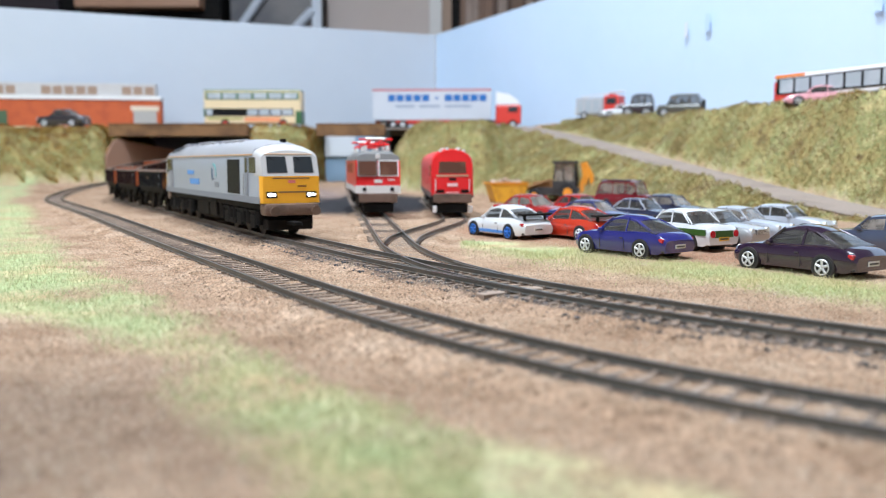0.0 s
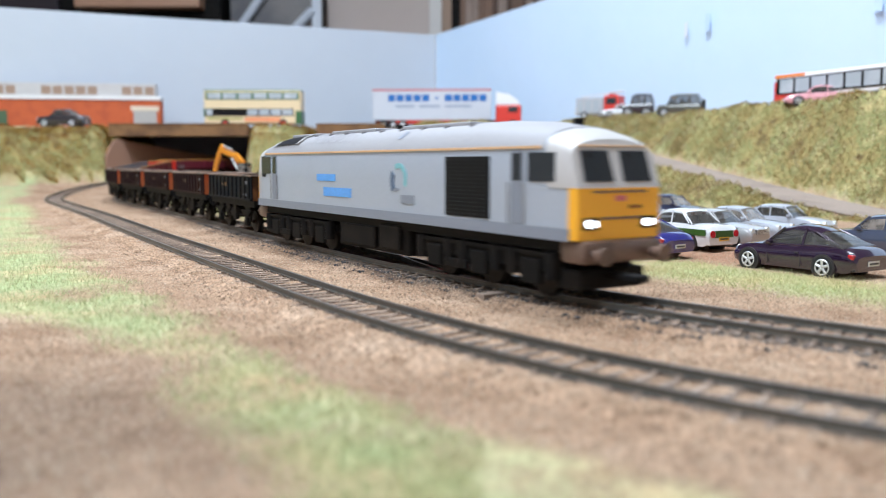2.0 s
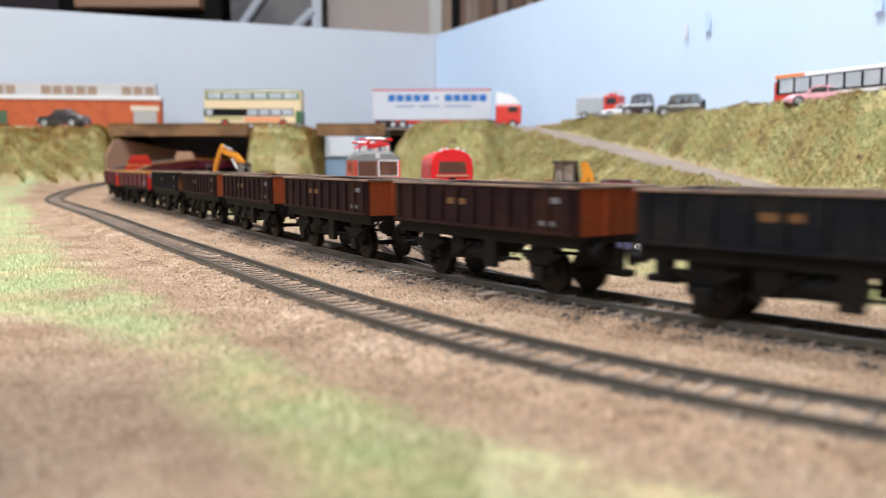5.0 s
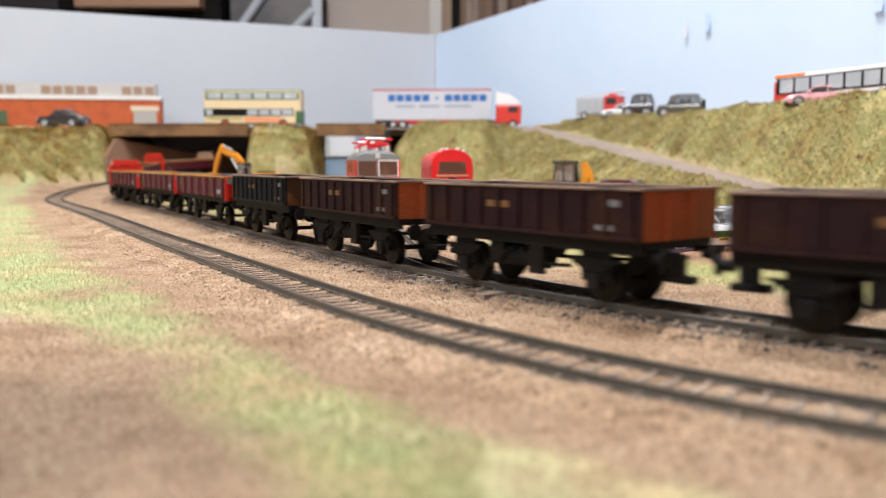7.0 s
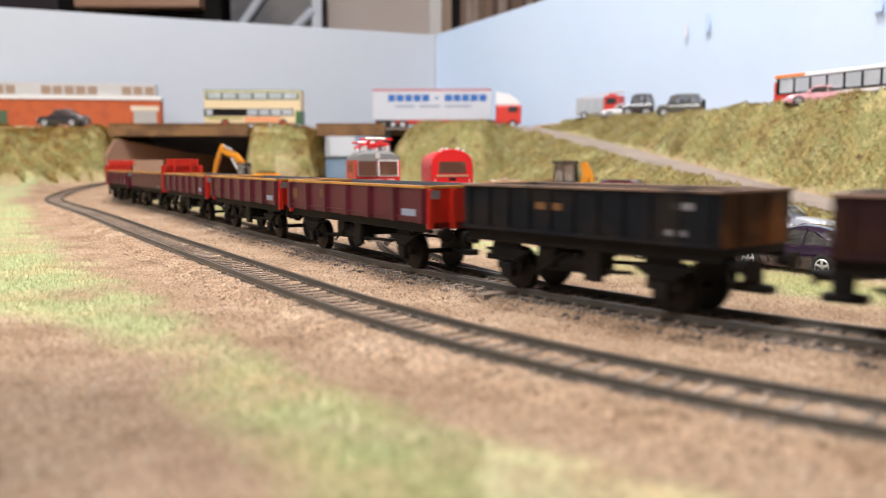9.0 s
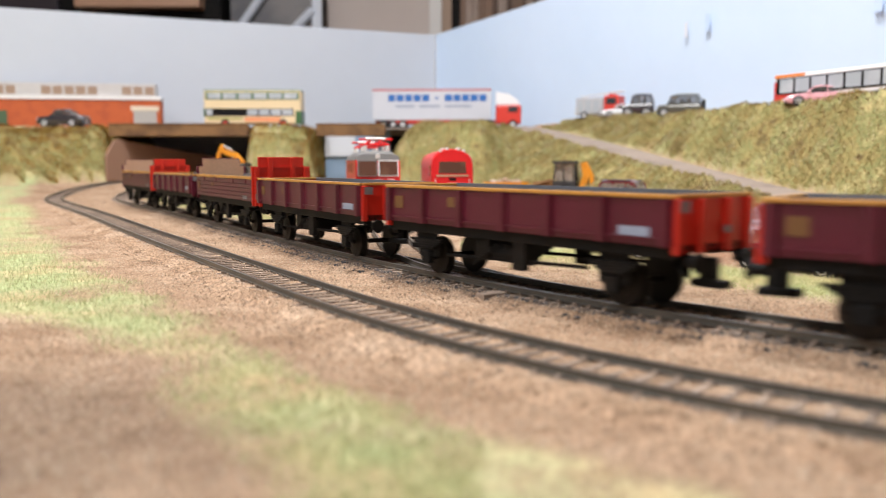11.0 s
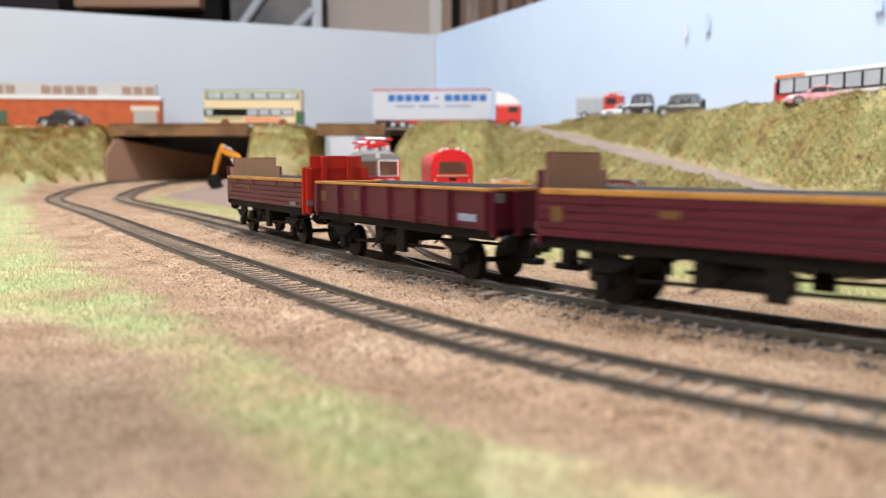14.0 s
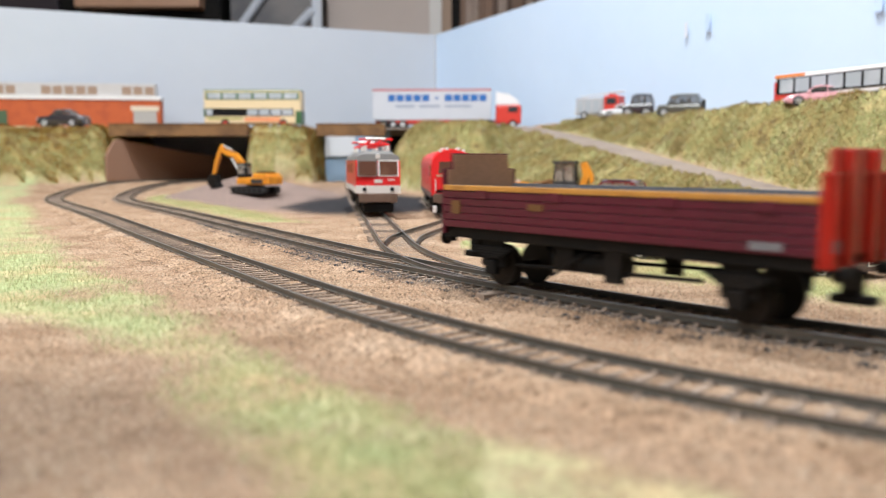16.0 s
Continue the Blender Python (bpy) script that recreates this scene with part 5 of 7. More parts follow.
def car(name, label, body_paint, m, L=58.0, W=25.5, H=19.4, style=COUPE, rim=CHROME, glass=CAR_GLASS, plate=PLATE_WHITE, spoiler=None, stripe=None, rails=False, spare=False, round_lamps=False, grille=False, pillar_paint=None):
    t = thing(name, label, "model car", "parked diecast cars")
    zs = 0.125 * H

    def X(u):
        return L / 2 - u * L
    loops = []
    n = 26
    for k in range(n + 1):
        u = k / n
        sh, hw = interp_rows(style["low"], u)
        w, z = hw * W, sh * H
        zb = zs + (0.05 * H if u < 0.05 or u > 0.95 else 0)
        loops.append([(X(u), y, zz) for y, zz in ((-w * 0.90, zb), (-w, zb + (z - zb) * 0.38), (-w * 0.99, zb + (z - zb) * 0.68), (-w * 0.90, z * 0.97), (-w * 0.6, z * 1.015), (0, z * 1.03),
                                                 (w * 0.6, z * 1.015), (w * 0.90, z * 0.97), (w * 0.99, zb + (z - zb) * 0.68), (w, zb + (z - zb) * 0.38), (w * 0.90, zb))])
    part("body", loft(bmesh.new(), loops), body_paint, t, "", True)
    cab = style["cab"]
    loops = []
    for k in range(17):
        u = cab[0][0] + (cab[-1][0] - cab[0][0]) * k / 16
        zt, hw = interp_rows(cab, u)
        sh, lw = interp_rows(style["low"], u)
        zb, zt = sh * H * 0.97, max(zt * H, sh * H * 1.0)
        wb, w = lw * W * 0.88, hw * W
        f = np.clip((zt - zb) / (0.3 * H), 0, 1)
        w = wb * (1 - f) + w * f
        loops.append([(X(u), y, z) for y, z in ((-wb, zb), (-(w + wb) / 2 * 1.01, (zb + zt) / 2), (-w, zt - 0.04 * H * f), (-w * 0.7, zt), (0, zt + 0.012 * H), (w * 0.7, zt), (w, zt - 0.04 * H * f), ((w + wb) / 2 * 1.01, (zb + zt) / 2), (wb, zb))])
    g = part("glazing", loft(bmesh.new(), loops), glass, t, "clear window glazing", True)
    # inside: trim over the floor pan, dashboard, seats, wheel
    u0, u1 = cab[0][0] + 0.05, cab[-1][0] - 0.06
    zt = interp_rows(style["low"], 0.5)[0] * H * 1.035
    part("cabin_trim", boxes((X(u1), X(u0), -W * 0.40, W * 0.40, zt - 0.8, zt + 0.35), bev=0.3), CABIN, t)
    part("dashboard", boxes((X(u0 + 0.075), X(u0 + 0.02), -W * 0.36, W * 0.36, zt, zt + 0.07 * H), bev=0.3), CABIN, t)
    for us in (0.52, 0.68) if style is not COUPE else (0.54,):
        for side in (-1, 1):
            part("seat", boxes((X(us + 0.03), X(us), side * W * 0.18 - 2.6, side * W * 0.18 + 2.6, zt, zt + 0.19 * H), (X(us + 0.025), X(us + 0.005), side * W * 0.18 - 1.2, side * W * 0.18 + 1.2, zt + 0.18 * H, zt + 0.26 * H), bev=0.6), SEAT_TRIM, t)

    def cab_point(u, side, f):
        zt, hw = interp_rows(cab, u)
        sh, lw = interp_rows(style["low"], u)
        zb, zt, wb, w = sh * H * 0.97, zt * H, lw * W * 0.88, hw * W
        return Vector((X(u), side * (wb + (w - wb) * f), zb + (zt - zb) * f))
    # roof skin and pillars
    rl = []
    r0, r1 = style["roof"]
    for k in range(9):
        u = r0 + (r1 - r0) * k / 8
        zt, hw = interp_rows(cab, u)
        zt, w = zt * H + 0.25, hw * W + 0.35
        rl.append([(X(u), y, z) for y, z in ((-w, zt - 0.09 * H), (-w * 0.98, zt - 0.04 * H), (-w * 0.7, zt), (0, zt + 0.015 * H), (w * 0.7, zt), (w * 0.98, zt - 0.04 * H), (w, zt - 0.09 * H))])
    part("roof", loft(bmesh.new(), rl), body_paint, t, "", True)
    bm = bmesh.new()
    for side in (-1, 1):
        a, b = style["screen"]
        rod(bm, cab_point(a + 0.01, side, 0.2), cab_point(b + 0.015, side, 0.98), 0.55, 8)
        a, b = style["rear"]
        for s in (0.0, 0.04):
            rod(bm, cab_point(b - s, side, 0.3), cab_point(a - s, side, 0.95), 0.42, 8)
        for u in style["pillars"][1:]:
            rod(bm, cab_point(u, side, 0.0), cab_point(u, side, 0.98), 0.5, 8)
        us = np.linspace(cab[0][0] + 0.02, cab[-1][0] - 0.04, 9)
        for ua, ub in zip(us[:-1], us[1:]):
            rod(bm, cab_point(ua, side, 0.02), cab_point(ub, side, 0.02), 0.4, 6)
    part("pillar", bm, pillar_paint or body_paint, t)
    # wheels
    r = 0.222 * H if style is not WAGON4 else 0.2 * H
    for u in (0.185, 0.775):
        for side in (-1, 1):
            y = side * W * 0.485
            arch = part("wheel_arch", rods(((X(u), side * W * 0.30, r * 1.02), (X(u), side * W * 0.497, r * 1.02), r * 1.16), seg=24), CABIN, t)
            w = part("wheel", rods(((X(u), y - side * 4.5, r), (X(u), y + side * 0.55, r), r), seg=24), M_TYREBLACK, t, "black tyre")
            bm = bmesh.new()
            rod(bm, (X(u), y + side * 0.5, r), (X(u), y + side * 0.72, r), r * 0.22, 12)
            for k in range(5):
                a = k * 2 * math.pi / 5 + 0.3
                c, s_ = math.cos(a), math.sin(a)
                rod(bm, (X(u) + c * r * 0.12, y + side * 0.62, r + s_ * r * 0.12), (X(u) + c * r * 0.66, y + side * 0.62, r + s_ * r * 0.66), r * 0.13, 6)
            for k in range(16):
                a, b = k * math.pi / 8, (k + 1) * math.pi / 8
                rod(bm, (X(u) + math.cos(a) * r * 0.68, y + side * 0.6, r + math.sin(a) * r * 0.68), (X(u) + math.cos(b) * r * 0.68, y + side * 0.6, r + math.sin(b) * r * 0.68), r * 0.07, 5)
            part("rim", bm, rim, w, "blue spoked rim" if rim is BLUE_RIM else "silver spoked rim")
    # lamps, plates, mirrors, door lines
    sh0, w0 = interp_rows(style["low"], 0.985)
    for side in (-1, 1):
        zl = 0.46 * H if not round_lamps else 0.44 * H
        if round_lamps:
            part("tail_lamp", rods(((-L / 2 + 1.2, side * W * 0.36, zl), (-L / 2 - 0.5, side * W * 0.36, zl), 1.75), seg=16), LAMP_RED, t, "round red tail lamp")
            part("tail_lamp_ring", rods(((-L / 2 + 1.2, side * W * 0.36, zl), (-L / 2 - 0.25, side * W * 0.36, zl), 2.15), seg=16), CHROME, t)
        else:
            part("tail_lamp", boxes((-L / 2 + 0.02 * L, -L / 2 + 0.065 * L, min(side * W * 0.27, side * W * 0.452), max(side * W * 0.27, side * W * 0.452), zl - 0.9, zl + 1.0), bev=0.4), LAMP_RED, t, "red tail lamp")
        part("headlamp", rods(((L / 2 - 0.12 * L, side * W * 0.335, 0.42 * H), (L / 2 - (0.045 if style is COUPE else 0.005) * L, side * W * 0.33, (0.42 if style is COUPE else 0.46) * H), 1.7), seg=16), LAMP_CLEAR, t, "clear headlamp")
        c = cab_point(style["screen"][0] + 0.05, side, 0.12)
        part("mirror", boxes((c.x - 1.2, c.x + 1.2, c.y + side * 0.4 - 1.2, c.y + side * 0.4 + 1.2 + 0.2, c.z - 0.2, c.z + 1.5), bev=0.4), body_paint, t)
        bm = bmesh.new()
        for u in (0.34, 0.60):
            sh, hw = interp_rows(style["low"], u)
            box(bm, X(u) - 0.12, X(u) + 0.12, side * hw * W - 0.1, side * hw * W + 0.1, zs + 1.0, zs + (sh * H - zs) * 0.6)
        sh, hw = interp_rows(style["low"], 0.55)
        box(bm, X(0.57) - 0.9, X(0.57) + 0.9, side * hw * W - 0.15, side * hw * W + 0.2, sh * H * 0.74, sh * H * 0.74 + 0.5)
        part("door_line", bm, CABIN, t)
    p = part("number_plate", boxes((-L / 2 - 0.3, -L / 2 + 2.0, -3.6, 3.6, 0.27 * H, 0.27 * H + 1.9)), plate, t, "number plate with a plain bar")
    part("bar", boxes((-L / 2 - 0.45, -L / 2 - 0.2, -2.8, 2.8, 0.27 * H + 0.6, 0.27 * H + 1.3)), BAR_DARK, p)
    for row in ((-L / 2 + 1.0, -L / 2 + 4, -W * 0.42, W * 0.42, 0.17 * H, 0.25 * H), (L / 2 - 4, L / 2 - 1.2, -W * 0.38, W * 0.38, 0.17 * H, 0.26 * H)):
        part("bumper", boxes(row, bev=0.5), CHROME if round_lamps else CABIN, t)
    if grille:
        gp = part("grille", boxes((L / 2 - 1.0, L / 2 + 0.35, -W * 0.24, W * 0.24, 0.36 * H, 0.50 * H), bev=0.3), CABIN, t, "chrome barred grille")
        for k in range(4):
            zz = 0.375 * H + k * 0.034 * H
            part("grille_bar", boxes((L / 2 + 0.2, L / 2 + 0.6, -W * 0.23, W * 0.23, zz, zz + 0.3)), CHROME, gp)
    if spoiler:
        bm = boxes((X(0.985), X(0.90), -W * 0.45, W * 0.45, 0.74 * H, 0.80 * H), bev=0.5)
        for y in (-W * 0.3, W * 0.3):
            box(bm, X(0.95), X(0.92), y - 0.5, y + 0.5, 0.55 * H, 0.75 * H)
        part("spoiler", bm, spoiler, t, "rear spoiler")
    if stripe:
        for side in (-1, 1):
            sh, hw = interp_rows(style["low"], 0.5)
            z0, z1 = (zs + 0.9, zs + 2.6) if stripe is not GREEN_FLASH else (0.40 * H, 0.55 * H)
            part("side_stripe", boxes((X(0.68 if stripe is not GREEN_FLASH else 0.97), X(0.28 if stripe is not GREEN_FLASH else 0.10), side * hw * W * 1.0 - 0.25, side * hw * W * 1.0 + 0.12, z0, z1)), stripe, t, "painted side stripe")
        if stripe is GREEN_FLASH:
            part("tail_panel", boxes((-L / 2 - 0.2, -L / 2 + 1.6, -W * 0.30, W * 0.30, 0.35 * H, 0.52 * H)), stripe, t, "green tail panel")
    if rails:
        part("roof_rail", rods((cab_point(0.36, -1, 1.06), cab_point(0.9, -1, 1.06), 0.5), (cab_point(0.36, 1, 1.06), cab_point(0.9, 1, 1.06), 0.5)), CABIN, t)
    if spare:
        part("spare_wheel", rods(((-L / 2 - 0.2, 0, 0.55 * H), (-L / 2 - 2.6, 0, 0.55 * H), 0.21 * H), seg=20), M_TYREBLACK, t)
    t.matrix_basis = m
    return t


GREEN_FLASH = mat("dark_green_flash", (0.05, 0.12, 0.02), 0.35)
BLUE_BARS = mat("blue_side_lettering", (0.10, 0.30, 0.75), 0.4)
WHITE_P, BLUE_P, PURPLE_P = paint("gloss_white", (0.80, 0.81, 0.83)), paint("gloss_blue", (0.022, 0.024, 0.17)), paint("gloss_dark_purple", (0.022, 0.010, 0.030))
RED_P, SILVER_P, BEIGE_P = paint("gloss_orange_red", (0.55, 0.045, 0.018)), paint("gloss_silver_blue", (0.44, 0.46, 0.51), 0.3), paint("gloss_silver", (0.40, 0.40, 0.41), 0.3)
NAVY_P, DRED_P, MAROON_P, PINK_P, BLACK_P = paint("gloss_navy", (0.030, 0.036, 0.075)), paint("gloss_deep_red", (0.40, 0.025, 0.025)), paint("gloss_maroon", (0.16, 0.012, 0.02)), paint("gloss_pink", (0.80, 0.42, 0.46)), paint("gloss_black", (0.035, 0.03, 0.035))


def at(x, y, deg, dz=0.0):
    return pose(x * MM, y * MM, (float(ground_at(x, y)) + dz) * MM, 0, 0, deg)


car("sports_coupe", "white coupe with blue rims, blue side lettering and black spoiler", WHITE_P, at(39.5, 505, 124), rim=BLUE_RIM, spoiler=M_BLACK, stripe=BLUE_BARS)
car("sports_coupe", "glossy blue coupe with silver rims beside the grass verge", BLUE_P, at(92, 404, 127))
car("sports_coupe", "glossy dark purple coupe with silver rims beside the grass verge", PURPLE_P, at(150, 341, 122))
car("sports_coupe", "glossy orange red coupe with black rear spoiler", RED_P, at(79, 494, 126), spoiler=M_BLACK)
car("classic_saloon", "white classic saloon with green flash and round tail lamps", WHITE_P, at(127, 440, 120), L=57, W=23, H=20.5, style=SALOON, plate=PLATE_YELLOW, stripe=GREEN_FLASH, round_lamps=True)
car("saloon", "silver saloon with chrome grille and dark dusty windscreen", BEIGE_P, at(149, 459, -48), L=58, W=24, H=19.0, style=SALOON, grille=True)
car("saloon", "silver saloon with a dusty windscreen in the row", SILVER_P, at(173, 486, -48), L=60, W=24, H=19.5, style=SALOON, glass=PALE_GLASS)
car("saloon", "pale silver coupe saloon at the end of the row", SILVER_P, at(205, 503, -44), L=60, W=24, H=19.5, style=SALOON)
car("saloon", "dark grey blue saloon beside the dark purple coupe", paint("gloss_slate_blue", (0.06, 0.075, 0.12)), at(214, 396, 128), L=62, W=25, H=20, style=SALOON, glass=PALE_GLASS)
car("coupe", "deep red coupe with pale dusty windscreen", DRED_P, at(66, 622, -48), L=62, W=25, H=21, style=SALOON, glass=PALE_GLASS)
car("coupe", "red coupe parked in the second row", DRED_P, at(108, 655, -48), L=60, W=24, H=20, style=SALOON)
car("saloon", "navy saloon with pale dusty windscreen", paint("gloss_royal_navy", (0.035, 0.042, 0.15)), at(103, 572, -42), L=62, W=25, H=19.5, style=SALOON, glass=PALE_GLASS)
car("saloon", "navy saloon with bright window pillars", NAVY_P, at(140, 590, -45), L=58, W=24, H=19.5, style=SALOON, pillar_paint=SILVER_P)
car("saloon", "dark blue saloon parked in the back row", NAVY_P, at(172, 632, -45), L=62, W=25, H=21, style=SALOON, glass=PALE_GLASS)
car("off_road_car", "maroon off-road car with roof rails in the back row", MAROON_P, at(168, 752, -40), L=58, W=25, H=29, style=WAGON4, glass=PALE_GLASS, rails=True)
car("hatchback", "blue and white hatchback at the foot of the ramp", WHITE_P, at(396, 690, 190), L=56, W=24, H=21, style=SALOON, stripe=BLUE_BARS)
# on the upper level
car("beetle_coupe", "pale pink rounded coupe on top of the grassy bank", PINK_P, pose(0.3695, 0.8275, 0.1005, 0, 0, 166), L=64, W=25, H=20, style=COUPE)
car("saloon", "black saloon on the upper road near the brick building", BLACK_P, pose(-0.598, 1.322, 0.1008, 0, 0, 176), L=76, W=30, H=28, style=SALOON)
car("off_road_car", "olive and black off-road car with spare wheel on the bank top", paint("dull_olive", (0.10, 0.10, 0.08)), pose(0.296, 1.047, 0.1006, 0, 0, 150), L=54, W=25, H=29, style=WAGON4, spare=True)
car("van", "black van parked beside the fire engine", BLACK_P, pose(0.270, 1.158, 0.1068, 0, 0, 160), L=43, W=25, H=32, style=WAGON4)
car("saloon", "white saloon in front of the fire engine", WHITE_P, pose(0.249, 1.178, 0.1078, 0, 0, 175), L=53, W=24, H=18.5, style=SALOON)


# ---- buses, lorry and fire engine on the upper level ----
CREAM = mat("cream_bus_paint", (0.76, 0.61, 0.38), 0.35, grain=0.03)
BUSGREEN = mat("dark_green_bus_paint", (0.05, 0.13, 0.05), 0.4, grain=0.04)
BUSRED = mat("red_bus_paint", (0.62, 0.05, 0.035), 0.35)
BUSORANGE = mat("orange_bus_paint", (0.85, 0.24, 0.03), 0.35)
ADVERT = mat("salmon_advert_panel", (0.80, 0.33, 0.16), 0.5)
PALEPANE = mat("pale_reflecting_pane", (0.42, 0.46, 0.50), 0.15, spots=(0.55, 0.58, 0.62), spot_scale=40, grain=0, coat=0.6)
BUSWHITE = mat("white_bus_paint", (0.80, 0.79, 0.80), 0.35, grain=0.02)


def road_wheels(t, xs, W, r, hub=None):
    for x in xs:
        for side in (-1, 1):
            w = part("wheel", rods(((x, side * W - side * 5, r), (x, side * W + side * 0.3, r), r), seg=20), M_TYREBLACK, t)
            part("hub", rods(((x, side * W, r), (x, side * W + side * 0.7, r), r * 0.5), seg=14), hub or CHROME, w)


def double_decker():
    t = thing("double_decker_bus", "cream and green double-decker bus on the upper road", "bus")
    L, W, H = 157.0, 17.0, 60.0
    h = L / 2
    part("body", boxes((-h, h, -W, W, 6, H), bev=2.5), CREAM, t, "cream body")
    part("roof_band", boxes((-h + 0.5, h - 0.5, -W + 0.4, W - 0.4, H - 2.6, H + 0.6), bev=0.8), BUSGREEN, t, "green roof edge")
    part("rear_panel", boxes((-h - 0.2, -h + 9, -W - 0.25, W + 0.25, 6, 27)), BUSGREEN, t, "green rear corner")
    part("front_panel", boxes((h - 16, h + 0.3, -W - 0.2, W + 0.2, 18, 31)), BUSGREEN, t)
    for side in (-1, 1):
        y = side * (W + 0.15)
        s = part("upper_window_band", boxes((-h + 3, h - 3, y - 0.2, y + 0.2, 44.6, 56.5)), BUSGREEN, t)
        for k in range(6):
            x = -h + 6 + k * 24.6
            part("pane", boxes((x, x + 21, y - 0.4, y + 0.4, 46.2, 55)), PALEPANE, s)
        s = part("lower_window_band", boxes((-h + 12, h - 2, y - 0.2, y + 0.2, 18.6, 30.5)), M_BLACK, t)
        for k in range(4):
            x = -h + 14 + k * 18.8
            part("pane", boxes((x, x + 16.4, y - 0.4, y + 0.4, 20, 29.4)), PALEPANE, s)
        part("pane", boxes((h - 14, h - 4, y - 0.4, y + 0.4, 20, 29.4)), PALEPANE, s)
        part("advert", boxes((-h + 34, h - 66, y - 0.3, y + 0.3, 9.5, 17.0)), ADVERT, t, "salmon advert panel")
        part("waist_stripe", boxes((h - 62, h - 6, y - 0.3, y + 0.3, 13.5, 16)), mat("olive_stripe", (0.3, 0.33, 0.06), 0.5), t)
    road_wheels(t, (-h + 30, h - 34), W, 7, BUSRED)
    t.matrix_basis = pose(-0.3075, 1.372, 0.1015, 0, 0, 180)


def lorry():
    t = thing("articulated_lorry", "grey box trailer with blue lettering bars and red cab", "lorry")
    L, W = 196.0, 17.5
    h = L / 2
    box_ = part("trailer_box", boxes((-h, h, -W, W, 14, 63), bev=0.8), mat("pale_grey_trailer", (0.55, 0.57, 0.62), 0.45, spots=(0.5, 0.52, 0.57), spot_scale=15, grain=0.03), t, "pale grey trailer box")
    part("roof_edge", boxes((-h - 0.3, h + 0.3, -W - 0.3, W + 0.3, 61.5, 64.5), bev=0.3), mat("dull_red_edge", (0.50, 0.13, 0.14), 0.5), box_, "red roof edge")
    letters = mat("deep_blue_lettering", (0.03, 0.14, 0.42), 0.5)
    for side in (-1, 1):
        y = side * (W + 0.15)
        for x0, n in ((-72, 5), (22, 5)):
            for k in range(n):
                x = x0 + k * 14.2
                part("lettering", boxes((x, x + 11.5, y - 0.15, y + 0.15, 44.5, 55.5)), letters, box_, "large blue lettering as a plain bar")
        part("lettering", boxes((6, 11, y - 0.15, y + 0.15, 48, 52)), letters, box_)
    bm = bmesh.new()
    for side in (-1, 1):
        y = side * (W + 0.15)
        for x0, x1 in ((-60, -28), (-20, 14), (22, 66)):
            box(bm, x0, x1, y - 0.15, y + 0.15, 34.5, 38.5)
    part("small_lettering", bm, mat("grey_lettering", (0.32, 0.36, 0.45), 0.5), box_, "small grey lettering bars")
    part("chassis", boxes((-h + 4, h + 40, -11, 11, 8, 14)), mat("red_chassis", (0.28, 0.03, 0.03), 0.5), t)
    part("side_skirt", boxes((-h + 30, h - 40, -W + 1, W - 1, 9, 14)), BUSRED, t)
    cab = part("cab", boxes((h + 8, h + 50, -W + 0.5, W - 0.5, 7, 39), bev=3.5), BUSRED, t, "red cab")
    part("cab_window", boxes((h + 28, h + 44, -W + 0.2, W - 0.2, 26, 36), bev=1.0), M_GLASS, cab)
    part("windscreen", boxes((h + 47, h + 50.4, -W + 3, W - 3, 25, 36.5), bev=0.8), M_GLASS, cab)
    bm = bmesh.new()
    prism(bm, [(h + 8, 39.2), (h + 48, 39.2), (h + 44, 46), (h + 30, 56), (h + 8, 60)], "y", -W + 1, W - 1)
    part("air_deflector", bm, BUSWHITE, cab, "white air deflector")
    road_wheels(t, (-h + 18, -h + 34, -h + 50, h - 2, h + 36), W - 0.5, 7)
    t.matrix_basis = pose(-0.018, 1.405, 0.1015, 0, 0, -3)


def single_decker():
    t = thing("single_decker_bus", "white single-decker bus with red and orange front on the bank top", "bus")
    L, W, H = 150.0, 16.5, 36.5
    h = L / 2
    part("body", boxes((-h, h, -W, W, 6, H), bev=2.0), BUSWHITE, t, "white body")
    f = part("front_panel", boxes((h - 30, h + 0.3, -W - 0.25, W + 0.25, 6, 30), bev=0.5), BUSRED, t, "red front end")
    part("roof_panel", boxes((h - 38, h + 0.2, -W - 0.2, W + 0.2, 33.5, H + 0.3), bev=0.6), BUSORANGE, t, "orange front roof")
    for side in (-1, 1):
        y = side * (W + 0.3)
        b = part("window_band", boxes((-h + 5, h - 3, y - 0.2, y + 0.2, 16.5, 33)), M_BLACK, t)
        for k in range(7):
            x = -h + 8 + k * 19.6
            part("pane", boxes((x, x + 16.8, y - 0.4, y + 0.4, 18, 31.8)), PALEPANE, b)
        part("side_lettering", boxes((-30, 0, y - 0.2, y + 0.2, 11.5, 13.5)), mat("pink_lettering", (0.75, 0.4, 0.5), 0.5) if side < 0 else ADVERT, t)
        part("skirt", boxes((-h + 2, h - 32, y - 0.2, y + 0.2, 6, 9.5)), ADVERT, t)
    part("windscreen", boxes((h - 0.4, h + 0.6, -W + 2, W - 2, 16, 33)), M_GLASS, t)
    road_wheels(t, (-h + 32, h - 34), W, 6.5)
    t.matrix_basis = pose(0.395, 0.822, 0.0985, 0, 0, math.degrees(math.atan2(0.9, -0.437)))


